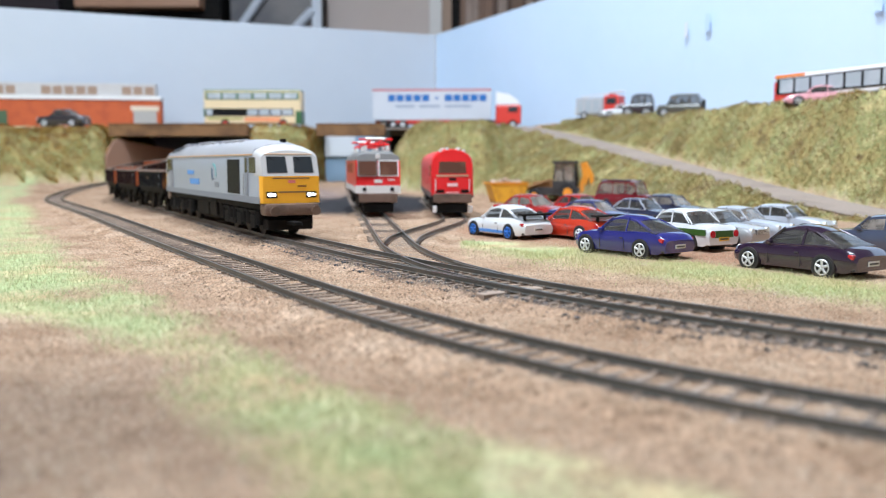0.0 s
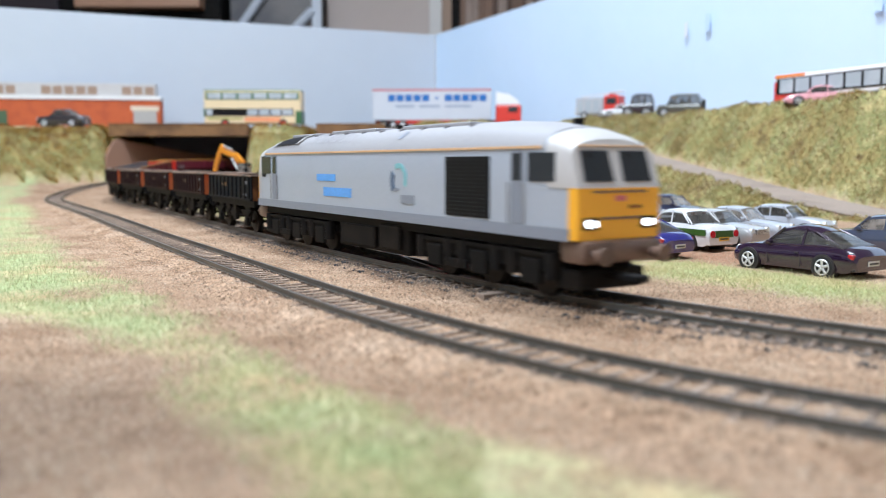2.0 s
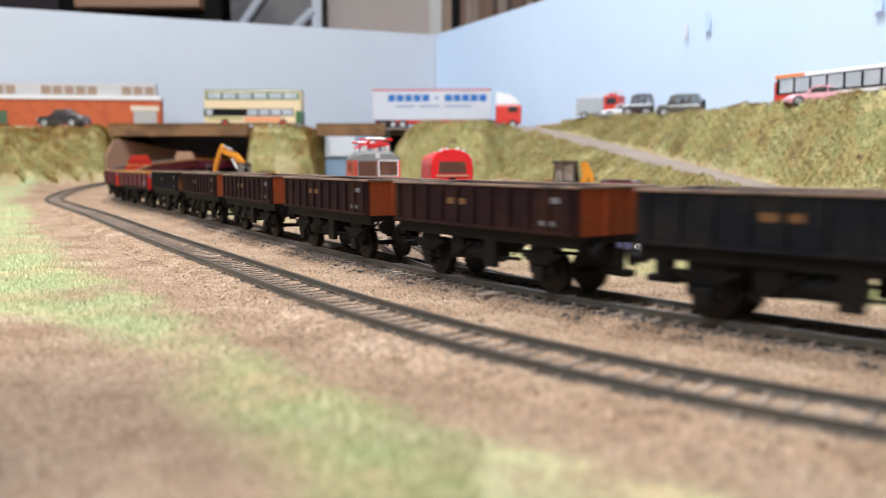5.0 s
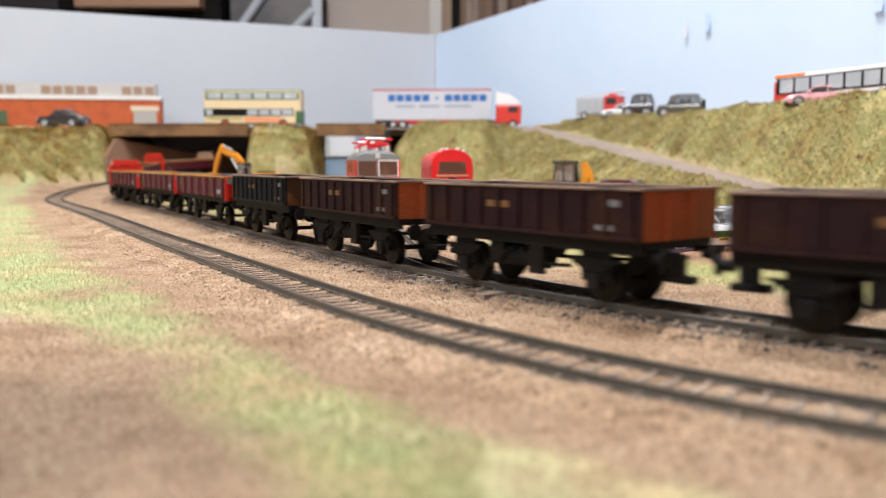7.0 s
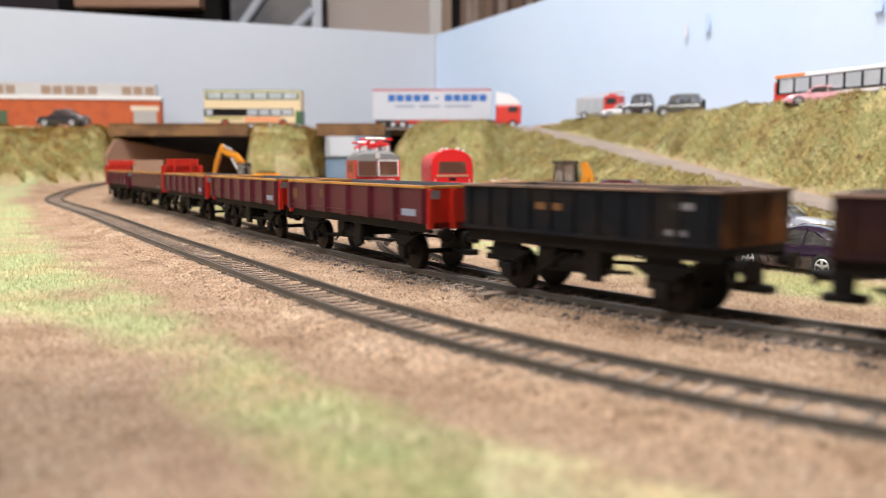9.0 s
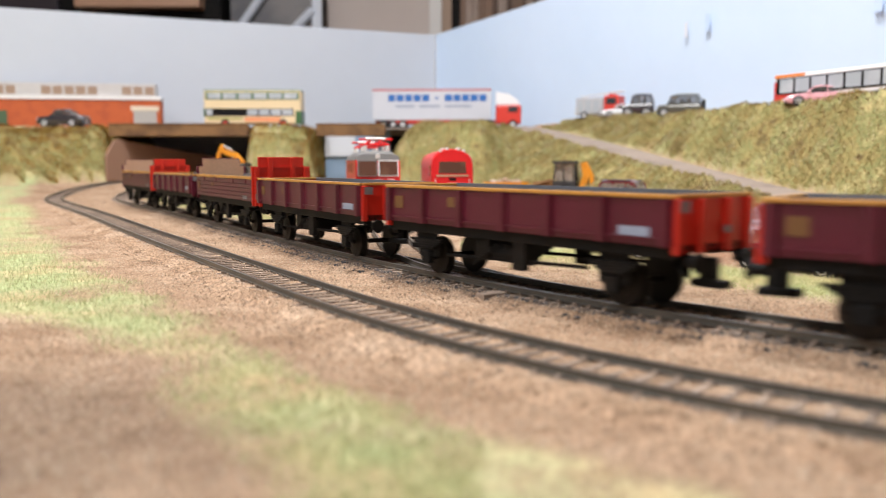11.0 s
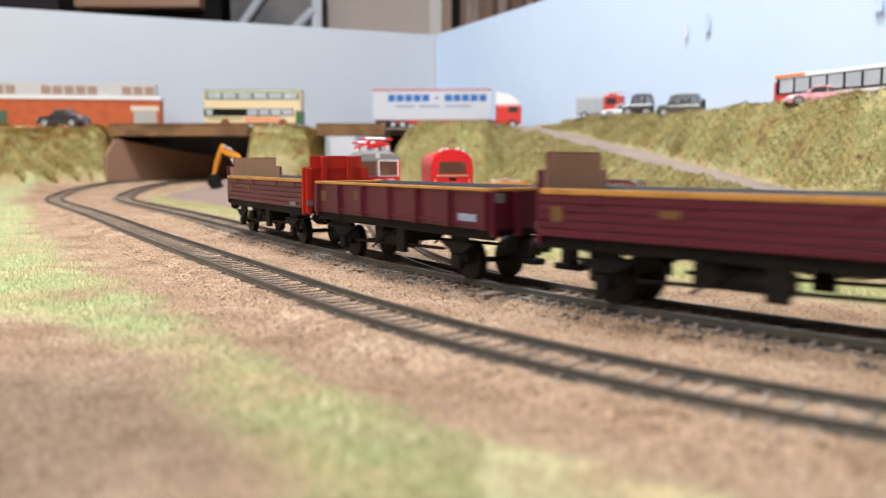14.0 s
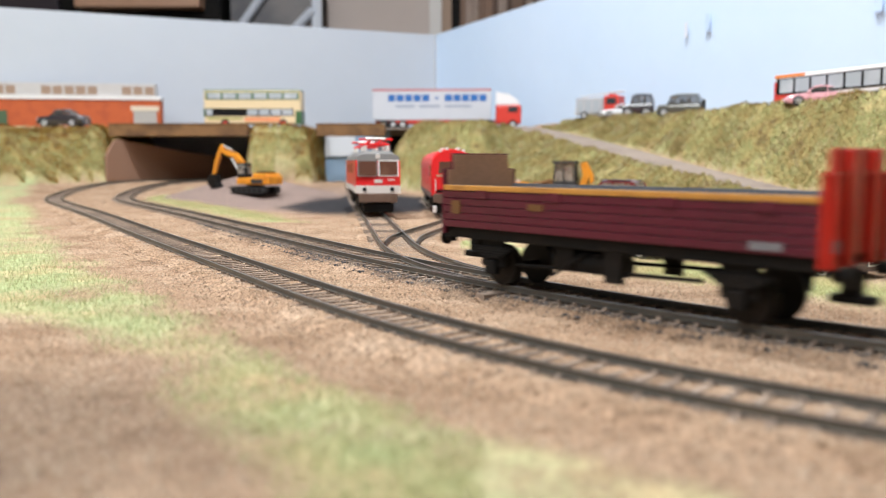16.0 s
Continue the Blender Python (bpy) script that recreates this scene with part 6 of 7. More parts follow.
def fire_engine():
    t = thing("fire_engine", "red fire engine with grey ladders on the bank top", "fire engine")
    part("body", boxes((-30, 8, -11, 11, 6, 27), bev=1.0), mat("dull_silver_body", (0.42, 0.42, 0.44), 0.4, spots=(0.3, 0.3, 0.32), spot_scale=40), t, "silver locker body")
    part("cab", boxes((8.2, 28, -11, 11, 6, 29), bev=1.5), BUSRED, t, "red cab")
    part("cab_window", boxes((12, 25, -11.3, 11.3, 18, 26)), M_GLASS, t)
    part("locker", boxes((-28, -20, -11.4, 11.4, 9, 24), (-17, -9, -11.4, 11.4, 9, 24), (-6, 2, -11.4, 11.4, 9, 24)), PALEPANE, t)
    part("chevron_panel", boxes((-30.4, -26, -10, 10, 6, 14)), PLATE_YELLOW, t)
    bm = bmesh.new()
    for y in (-5, 5):
        rod(bm, (-28, y, 29), (30, y, 34), 0.7, 8)
    for k in range(10):
        rod(bm, (-26 + k * 6, -5, 29.2 + k * 0.5), (-26 + k * 6, 5, 29.2 + k * 0.5), 0.5, 6)
    part("ladder", bm, CHROME, t, "grey metal ladder")
    part("light_bar", boxes((14, 18, -8, 8, 29, 31.5)), LAMP_RED, t)
    road_wheels(t, (-18, 18), 11, 5)
    t.matrix_basis = pose(0.230, 1.222, 0.1078, 0, 0, -35) @ Matrix.Scale(1.14, 4)


double_decker()
lorry()
single_decker()
fire_engine()


# ---- brick building ----
def brick_building():
    t = thing("brick_building", "low red brick industrial building with white eaves and glazed roof", "building")
    m_brick = mat("orange_red_brick_paper", (0.50, 0.105, 0.03), 0.8, spots=(0.42, 0.085, 0.028), spot_scale=60, grain=0.12, grain_scale=400, bump=0.2)
    part("wall", boxes((-420, 0, 0, 30, 0, 50)), m_brick, t, "orange red brick wall")
    part("eaves_band", boxes((-422, 2, -2, 31, 50, 56.5), bev=0.5), Q_WHITE, t, "white eaves band")
    part("roof", boxes((-420, -8, 6, 29, 56.5, 78), bev=0.6), mat("pale_grey_roof", (0.50, 0.48, 0.47), 0.6, spots=(0.45, 0.42, 0.4), spot_scale=20), t, "pale grey clerestory roof")
    for k in range(22):
        x = -416 + k * 18.6
        if 9 < k < 12 or k in (17, 18):
            continue
        part("roof_window", boxes((x, x + 15, 5.4, 6.4, 59, 73)), mat("brown_roof_pane", (0.32, 0.22, 0.16), 0.4) if k == 0 else bpy.data.materials["brown_roof_pane"], t)
    d = part("door", boxes((-278, -246, -0.8, 0.6, 0, 31)), mat("dull_green_door", (0.07, 0.12, 0.06), 0.6), t, "dull green door")
    part("door_frame", boxes((-280, -278, -1.4, 0.8, 0, 33), (-246, -244, -1.4, 0.8, 0, 33), (-280, -244, -1.4, 0.8, 31, 33)), m_brick, d)
    s = part("shutter", boxes((-44, -6, -0.8, 0.6, 0, 32)), mat("grey_roller_shutter", (0.45, 0.43, 0.40), 0.5), t, "grey roller shutter door")
    bm = bmesh.new()
    for k in range(9):
        box(bm, -44, -6, -1.2, -0.7, 1 + k * 3.4, 3.6 + k * 3.4, 0.2)
    part("slat", bm, bpy.data.materials["grey_roller_shutter"], s)
    part("lintel", boxes((-48, -2, -1.6, 0.6, 32, 40)), mat("cream_lintel", (0.68, 0.58, 0.44), 0.6), t)
    t.matrix_basis = pose(-0.486, 1.443, 0.1015, 0, 0, 9)


brick_building()

# ---- excavator, backhoe loader, skip ----
ORANGE_Y = mat("orange_yellow_machine_paint", (0.78, 0.30, 0.02), 0.4, spots=(0.62, 0.22, 0.02), spot_scale=60, grain=0.06)


def arm(bm, pts, w, h0, h1):
    """A tapered boom through points in the x-z plane."""
    loops = []
    n = len(pts)
    for i, (x, z) in enumerate(pts):
        a, b = pts[max(0, i - 1)], pts[min(n - 1, i + 1)]
        d = Vector((b[0] - a[0], 0, b[1] - a[1])).normalized()
        nn = Vector((-d.z, 0, d.x))
        hh = (h0 + (h1 - h0) * i / (n - 1)) / 2
        c = Vector((x, 0, z))
        loops.append([c + nn * hh + Vector((0, -w, 0)), c - nn * hh + Vector((0, -w, 0)), c - nn * hh + Vector((0, w, 0)), c + nn * hh + Vector((0, w, 0))])
    return loft(bm, [[tuple(v) for v in l] for l in loops])


def excavator():
    t = thing("excavator", "orange yellow tracked excavator on a heap of gravel", "excavator")
    for y in (-13, 13):
        bm = bmesh.new()
        prism(bm, [(-30, 5), (-26, 0.5), (26, 0.5), (30, 5), (27, 9.5), (-27, 9.5)], "y", y - 5, y + 5)
        tr = part("track", bm, M_TYREBLACK, t, "black crawler track")
        bm = bmesh.new()
        for k in range(15):
            x = -28 + k * 4
            box(bm, x, x + 2.4, y - 5.3, y + 5.3, 0, 0.9)
            box(bm, x, x + 2.4, y - 5.3, y + 5.3, 9.2, 10.1)
        for k in range(6):
            rod(bm, (-22 + k * 9, y - 5.4, 4.6), (-22 + k * 9, y + 5.4, 4.6), 2.6, 12)
        part("track_link", bm, M_BLACK, tr)
    part("turntable", rods(((0, 0, 8), (0, 0, 12.5), 11), seg=24), M_BLACK, t)
    part("house", boxes((-30, 20, -16, 16, 12.5, 22), (-31, -8, -16, 16, 20, 28), bev=1.5), ORANGE_Y, t, "orange yellow upper body")
    part("counterweight", boxes((-36, -29.5, -15, 15, 12.5, 25), bev=2), ORANGE_Y, t)
    part("engine_cover", boxes((-26, -10, -12, 8, 28, 30.5), bev=0.8), M_BLACK, t)
    c = part("cab", boxes((2, 19, 4, 15.5, 21, 42), bev=1.5), M_BLACK, t, "black framed cab")
    part("cab_window", boxes((1.6, 19.4, 6, 13.6, 27, 40), (4, 17, 3.6, 15.9, 27, 40)), PALE_GLASS, c)
    part("side_panel", boxes((-26, -6, -16.4, -15.6, 14, 20), (-26, -6, 15.6, 16.4, 14, 20)), CABIN, t)
    part("boom", arm(bmesh.new(), [(12, 22), (24, 42), (34, 52), (48, 56), (60, 60)], 2.6, 9, 6), ORANGE_Y, t, "orange boom")
    part("stick", arm(bmesh.new(), [(56, 66), (62, 58), (70, 40), (74, 26)], 2.2, 7, 5), ORANGE_Y, t, "orange stick")
    bm = bmesh.new()
    prism(bm, [(70, 26), (80, 24), (82, 14), (74, 6), (64, 8), (68, 14)], "y", -7, 7)
    part("bucket", bm, M_BLACK, t, "black digging bucket")
    part("ram", rods(((20, -4, 22), (38, -4, 48), 1.3), ((20, 4, 22), (38, 4, 48), 1.3), ((40, 0, 60), (57, 0, 66), 1.3), ((66, 0, 46), (78, 0, 26), 1.1)), CHROME, t, "hydraulic rams")
    g = float(ground_at(-222, 985))
    t.matrix_basis = pose(-0.222, 0.985, (g + 0.2) * MM, 0, 0, 152) @ Matrix.Scale(0.86, 4)


M_RUSTY = mat("brown_stained_orange_paint", (0.20, 0.09, 0.02), 0.6, spots=(0.45, 0.2, 0.03), spot_scale=60, grain=0.15)


def backhoe():
    t = thing("backhoe_loader", "orange yellow backhoe loader with black cab beside the cars", "backhoe loader")
    part("chassis", boxes((-28, 34, -9, 9, 7, 16), bev=1), CABIN, t)
    part("bonnet", boxes((6, 30, -7.0, 7.0, 15, 22.5), bev=1.5), M_RUSTY, t, "brown stained bonnet")
    c = part("cab", boxes((-20, 6, -11, 11, 14, 23), (-20, 6.5, -11.5, 11.5, 43, 46)), CABIN, t, "black cab")
    part("cab_post", rods(((-19, -10.5, 22), (-18, -10, 44), 1.0), ((5, -10.5, 22), (3, -10, 44), 1.0), ((-19, 10.5, 22), (-18, 10, 44), 1.0), ((5, 10.5, 22), (3, 10, 44), 1.0), ((-6, -10.7, 22), (-6, -10.2, 44), 0.8), ((-6, 10.7, 22), (-6, 10.2, 44), 0.8)), CABIN, c)
    part("cab_window", boxes((-18, 3, -9.6, 9.6, 23, 43)), PALE_GLASS, c)
    for x, r in ((-12, 10.5), (26, 7)):
        for y in (-12, 12):
            w = part("wheel", rods(((x, y - 3.6, r), (x, y + 3.6, r), r), seg=24), M_TYREBLACK, t, "black tyre")
            part("rim", rods(((x, y - 3.9, r), (x, y + 3.9, r), r * 0.5), seg=16), ORANGE_Y, w)
    bm = bmesh.new()
    for y in (-9.5, 9.5):
        rod(bm, (10, y, 24), (46, y, 12), 1.8, 8)
    part("loader_arm", bm, M_RUSTY, t, "brown stained loader arms")
    bm = bmesh.new()
    prism(bm, [(44, 4), (58, 3), (56, 6), (50, 9), (48, 18), (44, 17)], "y", -15, 15)
    part("loader_bucket", bm, M_STEELWHEEL, t, "dark loader bucket")
    part("backhoe_boom", arm(bmesh.new(), [(-26, 14), (-30, 30), (-27, 44)], 2.2, 8, 6), ORANGE_Y, t, "folded orange backhoe boom")
    part("backhoe_stick", arm(bmesh.new(), [(-28, 44), (-36, 30), (-38, 14)], 1.8, 6, 4), ORANGE_Y, t)
    part("stabiliser", boxes((-30, -26, -14, -10, 2, 20), (-30, -26, 10, 14, 2, 20), bev=0.5), ORANGE_Y, t)
    t.matrix_basis = at(133, 950, 162)


def skip():
    t = thing("rubble_skip", "yellow skip filled with rubble", "skip")
    bm = bmesh.new()
    prism(bm, [(-22, 22), (-15, 0.5), (15, 0.5), (22, 22)], "y", -14, 14)
    part("shell", bm, mat("yellow_skip_paint", (0.72, 0.36, 0.02), 0.5, spots=(0.5, 0.22, 0.02), spot_scale=60), t, "yellow steel shell")
    bm = bmesh.new()
    rnd = random.Random(8)
    for k in range(40):
        x, y = rnd.uniform(-18, 18), rnd.uniform(-11, 11)
        bmesh.ops.create_icosphere(bm, subdivisions=1, radius=rnd.uniform(1.6, 3.8), matrix=Matrix.Translation((x, y, 21.5 + rnd.uniform(0, 5) * (1 - abs(x) / 24))))
    part("rubble", bm, mat("brown_rubble", (0.36, 0.24, 0.17), 0.9, spots=(0.5, 0.4, 0.33), spot_scale=90, grain=0.2), t, "brown rubble")
    part("rim", boxes((-23, 23, -15, -13.5, 21, 23), (-23, 23, 13.5, 15, 21, 23)), ORANGE_Y, t)
    t.matrix_basis = at(72, 950, 12)


excavator()
backhoe()
skip()

# small marks on the blue board
for nm, x, y, z, w, hh, c in (("paint_mark", 1246, 47, 0, 8, 30, (0.50, 0.64, 0.84)), ("paint_mark", 1209, 60, 0, 5, 26, (0.66, 0.69, 0.75)), ("paint_mark", 1540, 14, 0, 13, 32, (0.52, 0.66, 0.88))):
    k = (x - 784) / 1468
    tt = (1750 * k + 17) / (200 + 338 * k)
    px, py = -17 + 200 * tt, 1750 - 338 * tt
    zc = 44.5 + (289 - y) * py / 1468
    sc = py / 1468
    o = part(nm, boxes((-w * sc * 0.6, w * sc * 0.6, -0.4, 0.4, -hh * sc / 2, hh * sc / 2), bev=0.3), mat("faded_paint_mark", c, 0.8, grain=0.1, grain_scale=60), None)
    o.matrix_basis = pose((px - 4.0) * MM, (py - 2.2) * MM, zc * MM, 0, 0, -59.4)
    tagged(o, "small faded paint smear on the sky board", "paint mark", kind="structure")


# ---- the room round the layout ----
def room():
    wallm = mat("warm_white_wall_paint", (0.70, 0.62, 0.56), 0.8, spots=(0.66, 0.58, 0.52), spot_scale=2, grain=0.02, grain_scale=30)
    for nm, b in (("wall_north", (-2900, 2900, 3300, 3400, -1000, 1500)), ("wall_south", (-2900, 2900, -2300, -2200, -1000, 1500)), ("wall_west", (-3000, -2900, -2300, 3400, -1000, 1500)), ("wall_east", (2900, 3000, -2300, 3400, -1000, 1500))):
        tagged(part(nm, boxes(b), wallm, None), "plain warm white room wall", "wall", kind="structure")
    tagged(part("floor", boxes((-3000, 3000, -2300, 3400, -1060, -1000)), mat("grey_carpet", (0.2, 0.19, 0.18), 0.95, grain=0.2, grain_scale=300), None), "grey carpeted room floor", "floor", kind="structure")
    tagged(part("ceiling", boxes((-3000, 3000, -2300, 3400, 1500, 1540)), mat("white_ceiling_paint", (0.8, 0.8, 0.79), 0.9, grain=0.02, grain_scale=20), None), "white room ceiling", "ceiling", kind="structure")
    for _, lx, ly, lsx, lsy, _ in LAMPS:
        t = thing("ceiling_light", "white ceiling light with lit diffuser", "ceiling light", "ceiling lights")
        part("frame", boxes((-lsx * 530, lsx * 530, -lsy * 560, lsy * 560, 1470, 1500)), Q_WHITE, t)
        part("diffuser", boxes((-lsx * 500, lsx * 500, -lsy * 500, lsy * 500, 1462, 1470)), mat("lit_diffuser", (1, 0.97, 0.93), 0.5, grain=0, emit=2.0), t)
        t.matrix_basis = pose(lx, ly, 0)
    t = thing("layout_table", "wooden table carrying the model railway", "table")
    part("table_top", boxes((-1290, 1790, -1090, 1985, -40, -4)), M_BEAM, t)
    for x in (-1200, 300, 1700):
        for y in (-1000, 1900):
            part("leg", boxes((x - 30, x + 30, y - 30, y + 30, -1000, -40)), M_BEAM, t)
    # what shows above the backdrop
    t = thing("dark_cabinet", "black cabinet with a warm wooden edge behind the layout", "cabinet")
    part("carcass", boxes((-1700, -655, 2500, 2900, -1000, 900)), M_BLACK, t)
    part("ledge", boxes((-1060, -700, 2440, 2498, 490, 535), bev=4), mat("glossy_warm_wood", (0.50, 0.30, 0.20), 0.3, spots=(0.4, 0.22, 0.14), spot_scale=6), t, "warm wooden ledge")
    part("panel", boxes((-1480, -1120, 2470, 2498, 440, 820), (-1060, -700, 2480, 2498, 545, 820), bev=3), mat("dark_violet_panel", (0.035, 0.028, 0.036), 0.25), t)
    t = thing("glass_cabinet", "grey cabinet with pale blue edged glass doors", "cabinet")
    part("carcass", boxes((-640, -385, 2560, 2860, -1000, 900)), mat("dark_grey_cabinet", (0.11, 0.11, 0.125), 0.4, spots=(0.2, 0.19, 0.19), spot_scale=8), t)
    bm = rods(((-630, 2545, 420), (-470, 2545, 640), 13), ((-470, 2545, 420), (-390, 2545, 500), 14))
    box(bm, -392, -364, 2540, 2565, -1000, 900)
    part("edge", bm, mat("pale_blue_white_edge", (0.66, 0.72, 0.82), 0.35), t, "pale blue white edging")
    t = thing("door_frame", "white door frame with a dark gap beside it", "door frame")
    part("post", boxes((-42, -4, 2600, 2700, -1000, 1490)), Q_WHITE, t)
    part("gap", boxes((26, 52, 2640, 2700, -1000, 1490)), M_BLACK, t)
    part("architrave", boxes((-4, 26, 2620, 2700, -1000, 1490)), mat("tan_architrave", (0.42, 0.3, 0.22), 0.6), t)
    part("partition", boxes((-362, -42, 2660, 2700, -1000, 1490)), mat("pinkish_white_partition", (0.66, 0.58, 0.54), 0.8, spots=(0.63, 0.55, 0.51), spot_scale=3, grain=0.02), t, "pinkish white partition wall")
    rnd = random.Random(4)
    bmat = [mat("brown_board_%s" % n, c, 0.7, spots=tuple(v * 0.7 for v in c), spot_scale=14, grain=0.1, grain_scale=90) for n, c in (("pale", (0.42, 0.33, 0.28)), ("mid", (0.28, 0.18, 0.13)), ("dark", (0.14, 0.09, 0.07)))]
    x = 54
    while x < 420:
        w = rnd.uniform(10, 34)
        o = part("upright_board", boxes((x, x + w - 1.5, 2620, 2900, -1000, rnd.uniform(560, 700)), bev=1.0), bmat[rnd.randrange(3)], None)
        tagged(o, "brown board standing upright in a row", "board", "upright boards behind the layout")
        x += w


room()


# ---- loose cover: ballast, grains, foliage, grass ----
def scatter_mesh(name, pos, shapes, material, label, category):
    """pos: n x 3; shapes: n x k x 3 offsets, faces given for one piece."""
    off, faces = shapes
    n, k = off.shape[:2]
    V = (pos[:, None, :] + off).reshape(-1, 3)
    F = (np.array(faces)[None] + (np.arange(n) * k)[:, None, None]).reshape(-1, len(faces[0]))
    me = bpy.data.meshes.new(name)
    me.vertices.add(len(V))
    me.vertices.foreach_set("co", (V * MM).astype(np.float32).ravel())
    me.loops.add(F.size)
    me.loops.foreach_set("vertex_index", F.astype(np.int32).ravel())
    me.polygons.add(len(F))
    me.polygons.foreach_set("loop_start", (np.arange(len(F)) * F.shape[1]).astype(np.int32))
    me.update(calc_edges=True)
    me.materials.append(material)
    return tagged(new(name, me), label, category, kind="stuff")


RS = np.random.RandomState(12)


def ground_z(x, y):
    ys, xs = GY[:, 0], GX[0]
    i, j = np.clip(np.searchsorted(ys, y), 1, len(ys) - 1), np.clip(np.searchsorted(xs, x), 1, len(xs) - 1)
    a, b = (y - ys[i - 1]) / (ys[i] - ys[i - 1]), (x - xs[j - 1]) / (xs[j] - xs[j - 1])
    def pick(F):
        return (F[i - 1, j - 1] * (1 - b) + F[i - 1, j] * b) * (1 - a) + (F[i, j - 1] * (1 - b) + F[i, j] * b) * a
    return pick(GZ), pick(GFLOCK), pick(GBANK)


def stones(n, size):
    base = np.array([(1, 0, 0), (-1, 0, 0), (0, 1, 0), (0, -1, 0), (0, 0, 1), (0, 0, -1)], float)
    off = base[None] * size[:, None, None] * RS.uniform(0.6, 1.3, (n, 6, 1))
    a = RS.uniform(0, 6.28, n)
    c, s = np.cos(a)[:, None], np.sin(a)[:, None]
    x, y = off[..., 0] * c - off[..., 1] * s, off[..., 0] * s + off[..., 1] * c
    return np.stack([x, y, off[..., 2] * 0.8], -1), [(0, 2, 4), (2, 1, 4), (1, 3, 4), (3, 0, 4), (2, 0, 5), (1, 2, 5), (3, 1, 5), (0, 3, 5)]


def ballast(name, line, s0, s1, n, spread, material, label, near_only=None):
    s = RS.uniform(0, 1, n) ** 1.5 * (s1 - s0) + s0
    o = RS.normal(0, 1, n) * spread if near_only is None else RS.uniform(*near_only, n)
    keep = np.abs(np.abs(o) - 8.25) > 1.2
    s, o = s[keep], o[keep]
    x, y, _ = on_line(line, s, o)
    size = RS.uniform(0.25, 0.55, len(s))
    z = rise(y) + np.where(np.abs(o) < 15.5, 1.75, 0.7) + RS.uniform(-0.3, 0.35, len(s))
    scatter_mesh(name, np.stack([x, y, z], -1), stones(len(s), size), material, label, "ballast")


ballast("ballast", LINE_FRONT, -60, 1250, 17000, 11.0, M_BALLAST, "grey brown ballast grains along the front line")
ballast("ballast", LINE_BACK, -120, 1250, 17000, 11.0, M_BALLAST, "grey brown ballast grains along the back line")
ballast("dark_ballast", LINE_BACK, -120, 600, 7000, 10.0, M_DARKBALLAST, "dark grey ballast beside the back line", (9.8, 19))


def soil_grains(n):
    y = RS.uniform(0, 1, n) ** 1.6 * 700 + 60
    x = (RS.uniform(-0.56, 0.56, n)) * y
    z, f, b = ground_z(x, y)
    keep = (f < 0.6) & (RS.uniform(0, 1, n) > f)
    x, y, z = x[keep], y[keep], z[keep]
    scatter_mesh("soil_grains", np.stack([x, y, z + 0.1], -1), stones(len(x), RS.uniform(0.14, 0.36, len(x))), island_mat("soil_grain", [(0.17, 0.11, 0.07), (0.34, 0.24, 0.16), (0.42, 0.31, 0.22), (0.50, 0.39, 0.28), (0.66, 0.57, 0.46)], single=0.8), "loose brown soil grains", "soil")


soil_grains(110000)


def blades(name, n, region, h0, h1, w, material, label, lean=0.6):
    x, y = region(n)
    z, f, b = ground_z(x, y)
    keep = RS.uniform(0, 1, len(x)) < f * 1.1
    x, y, z = x[keep], y[keep], z[keep]
    m = len(x)
    a, hh = RS.uniform(0, 6.28, m), RS.uniform(h0, h1, m)
    d = np.stack([np.cos(a), np.sin(a), np.zeros(m)], -1) * w
    tip = np.stack([RS.normal(0, lean, m) * hh, RS.normal(0, lean, m) * hh, hh], -1)
    off = np.stack([d, -d, tip], 1)
    scatter_mesh(name, np.stack([x, y, z - 0.2], -1), (off, [(0, 1, 2)]), material, label, "grass")


def verge(n):
    y = RS.uniform(0, 1, n) ** 1.7 * 1100 + 55
    return RS.uniform(-0.62, 0.05, n) * y, y


def strip(n):
    s, o = RS.uniform(60, 1150, n), -RS.uniform(26, 86, n)
    x, y, _ = on_line(LINE_BACK, s, o)
    return x, y


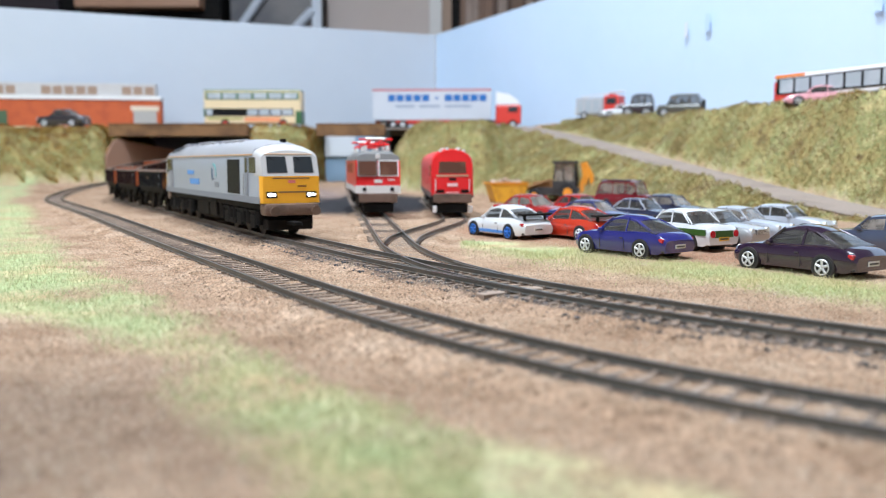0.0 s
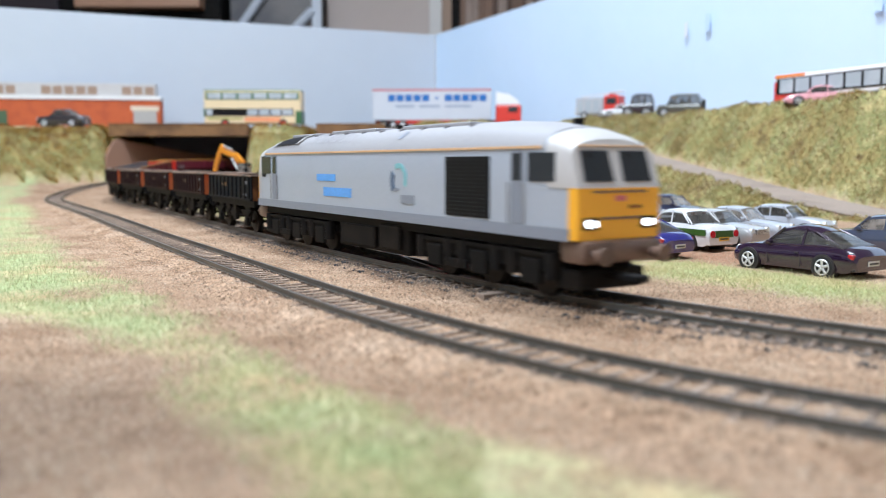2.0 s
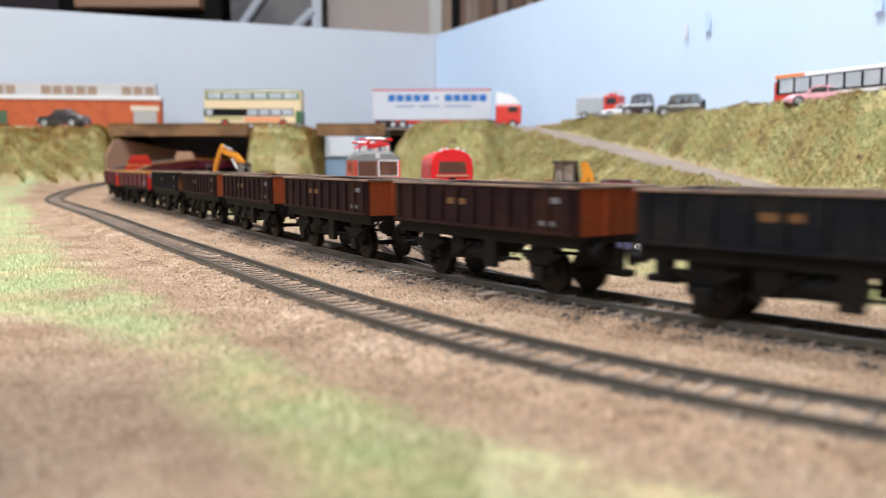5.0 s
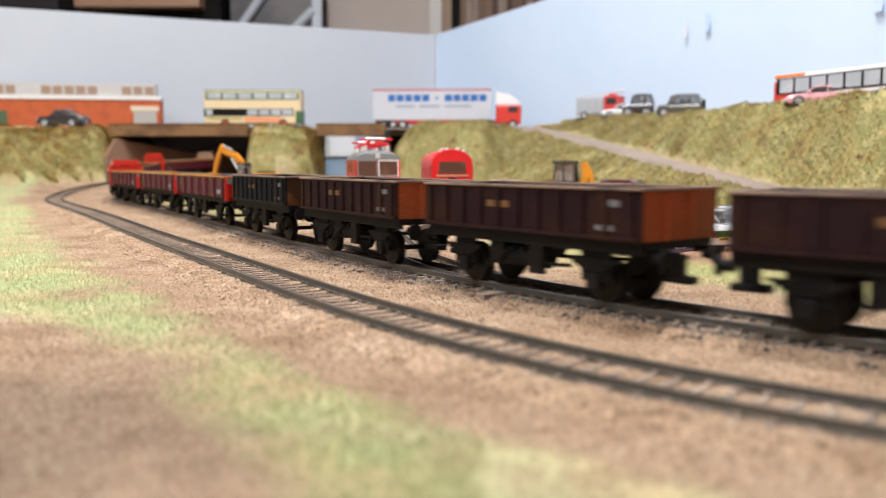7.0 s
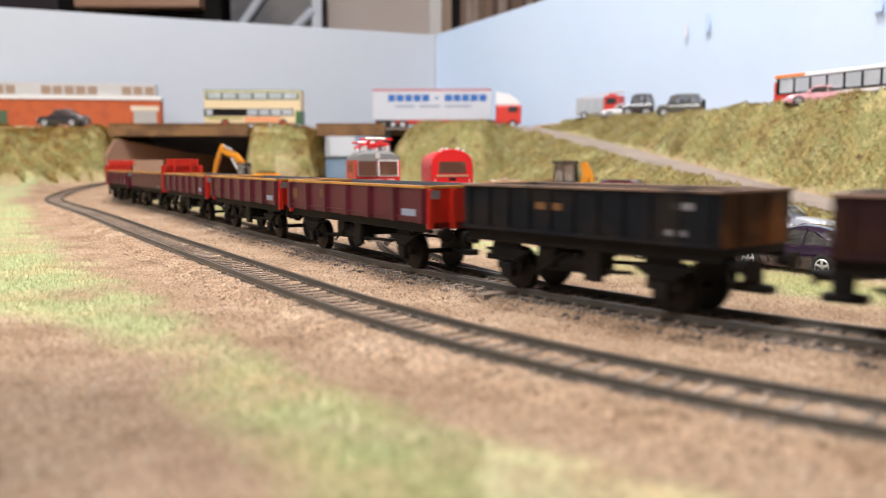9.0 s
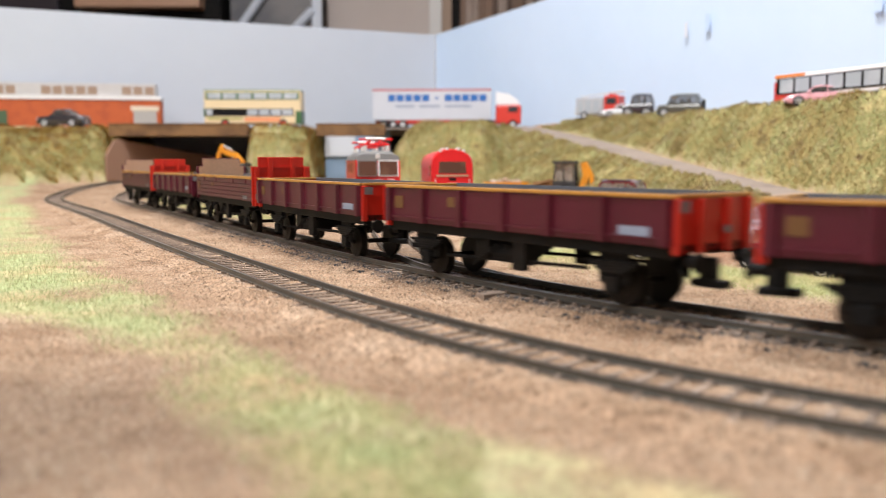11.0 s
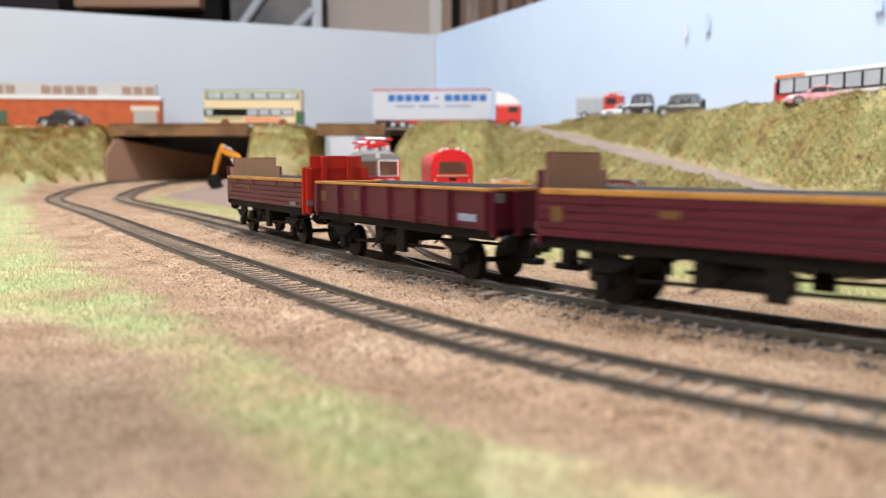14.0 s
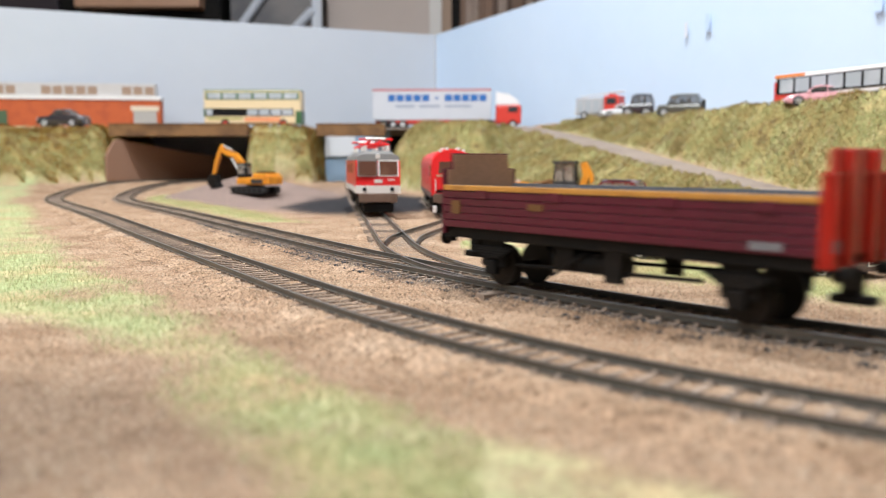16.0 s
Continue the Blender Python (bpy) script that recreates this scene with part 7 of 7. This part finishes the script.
def car_verge(n):
    s, o = RS.uniform(-80, 330, n), -RS.uniform(66, 116, n)
    x, y, _ = on_line(LINE_BACK, s, o)
    return x, y


blades("static_grass", 120000, verge, 0.8, 3.0, 0.13, M_GREENGRASS, "short green static grass on the verge")
blades("static_grass", 42000, strip, 0.8, 2.6, 0.16, M_STRAW, "straw coloured static grass between the line and the yard")
blades("straw_grass", 22000, car_verge, 1.0, 3.4, 0.12, M_STRAW, "straggling straw grass in front of the parked cars", 0.9)


def bank_foliage(n, x0, x1, material, label):
    w = (GBANK > 0.5) & (GX > x0) & (GX < x1) & (GY < 1420) & (GY > 500) & (GX > -820) & (GX < 480)
    i, j = np.nonzero(w)
    k = RS.randint(0, len(i), n)
    x = GX[i[k], j[k]] + RS.uniform(-3, 3, n)
    y = GY[i[k], j[k]] + RS.uniform(-3, 3, n)
    z, _, _ = ground_z(x, y)
    lump = vnoise(x, y, 26, 31, 3)
    keep = RS.uniform(-1.1, 1, n) < lump + 0.55
    x, y, z, lump = x[keep], y[keep], z[keep], lump[keep]
    m = len(x)
    tri = RS.normal(0, 1, (m, 3, 3))
    tri /= np.linalg.norm(tri, axis=-1, keepdims=True)
    tri *= RS.uniform(0.4, 1.5, (m, 1, 1)) * np.array([0.8, 0.8, 1.35])
    p = np.stack([x, y, z + RS.uniform(-0.3, 2.6, m) + np.maximum(lump, 0) * 2.5], -1)
    scatter_mesh("bank_foliage", p, (tri, [(0, 1, 2)]), material, label, "foliage")


bank_foliage(300000, -150, 480, M_BUSH, "ragged olive and straw foliage mat on the banks")
bank_foliage(120000, -820, -150, M_AUTUMN, "ragged autumn coloured foliage mat beside the bridges")


def motions():
    for t, u, half in TRAIN:
        walk(t, [(k * 0.4, place_on_line(u, k * 0.4, half)) for k in range(41)])
        for w in t.children:
            if w.name.startswith("wheelset"):
                r = w["turn_radius"]
                x, y, z = w.location
                step = 2 / FPS
                walk(w, [(k * step, pose(x, y, z, 0, math.degrees(SPEED * k * step / r) % 360, 0)) for k in range(241)])


motions()
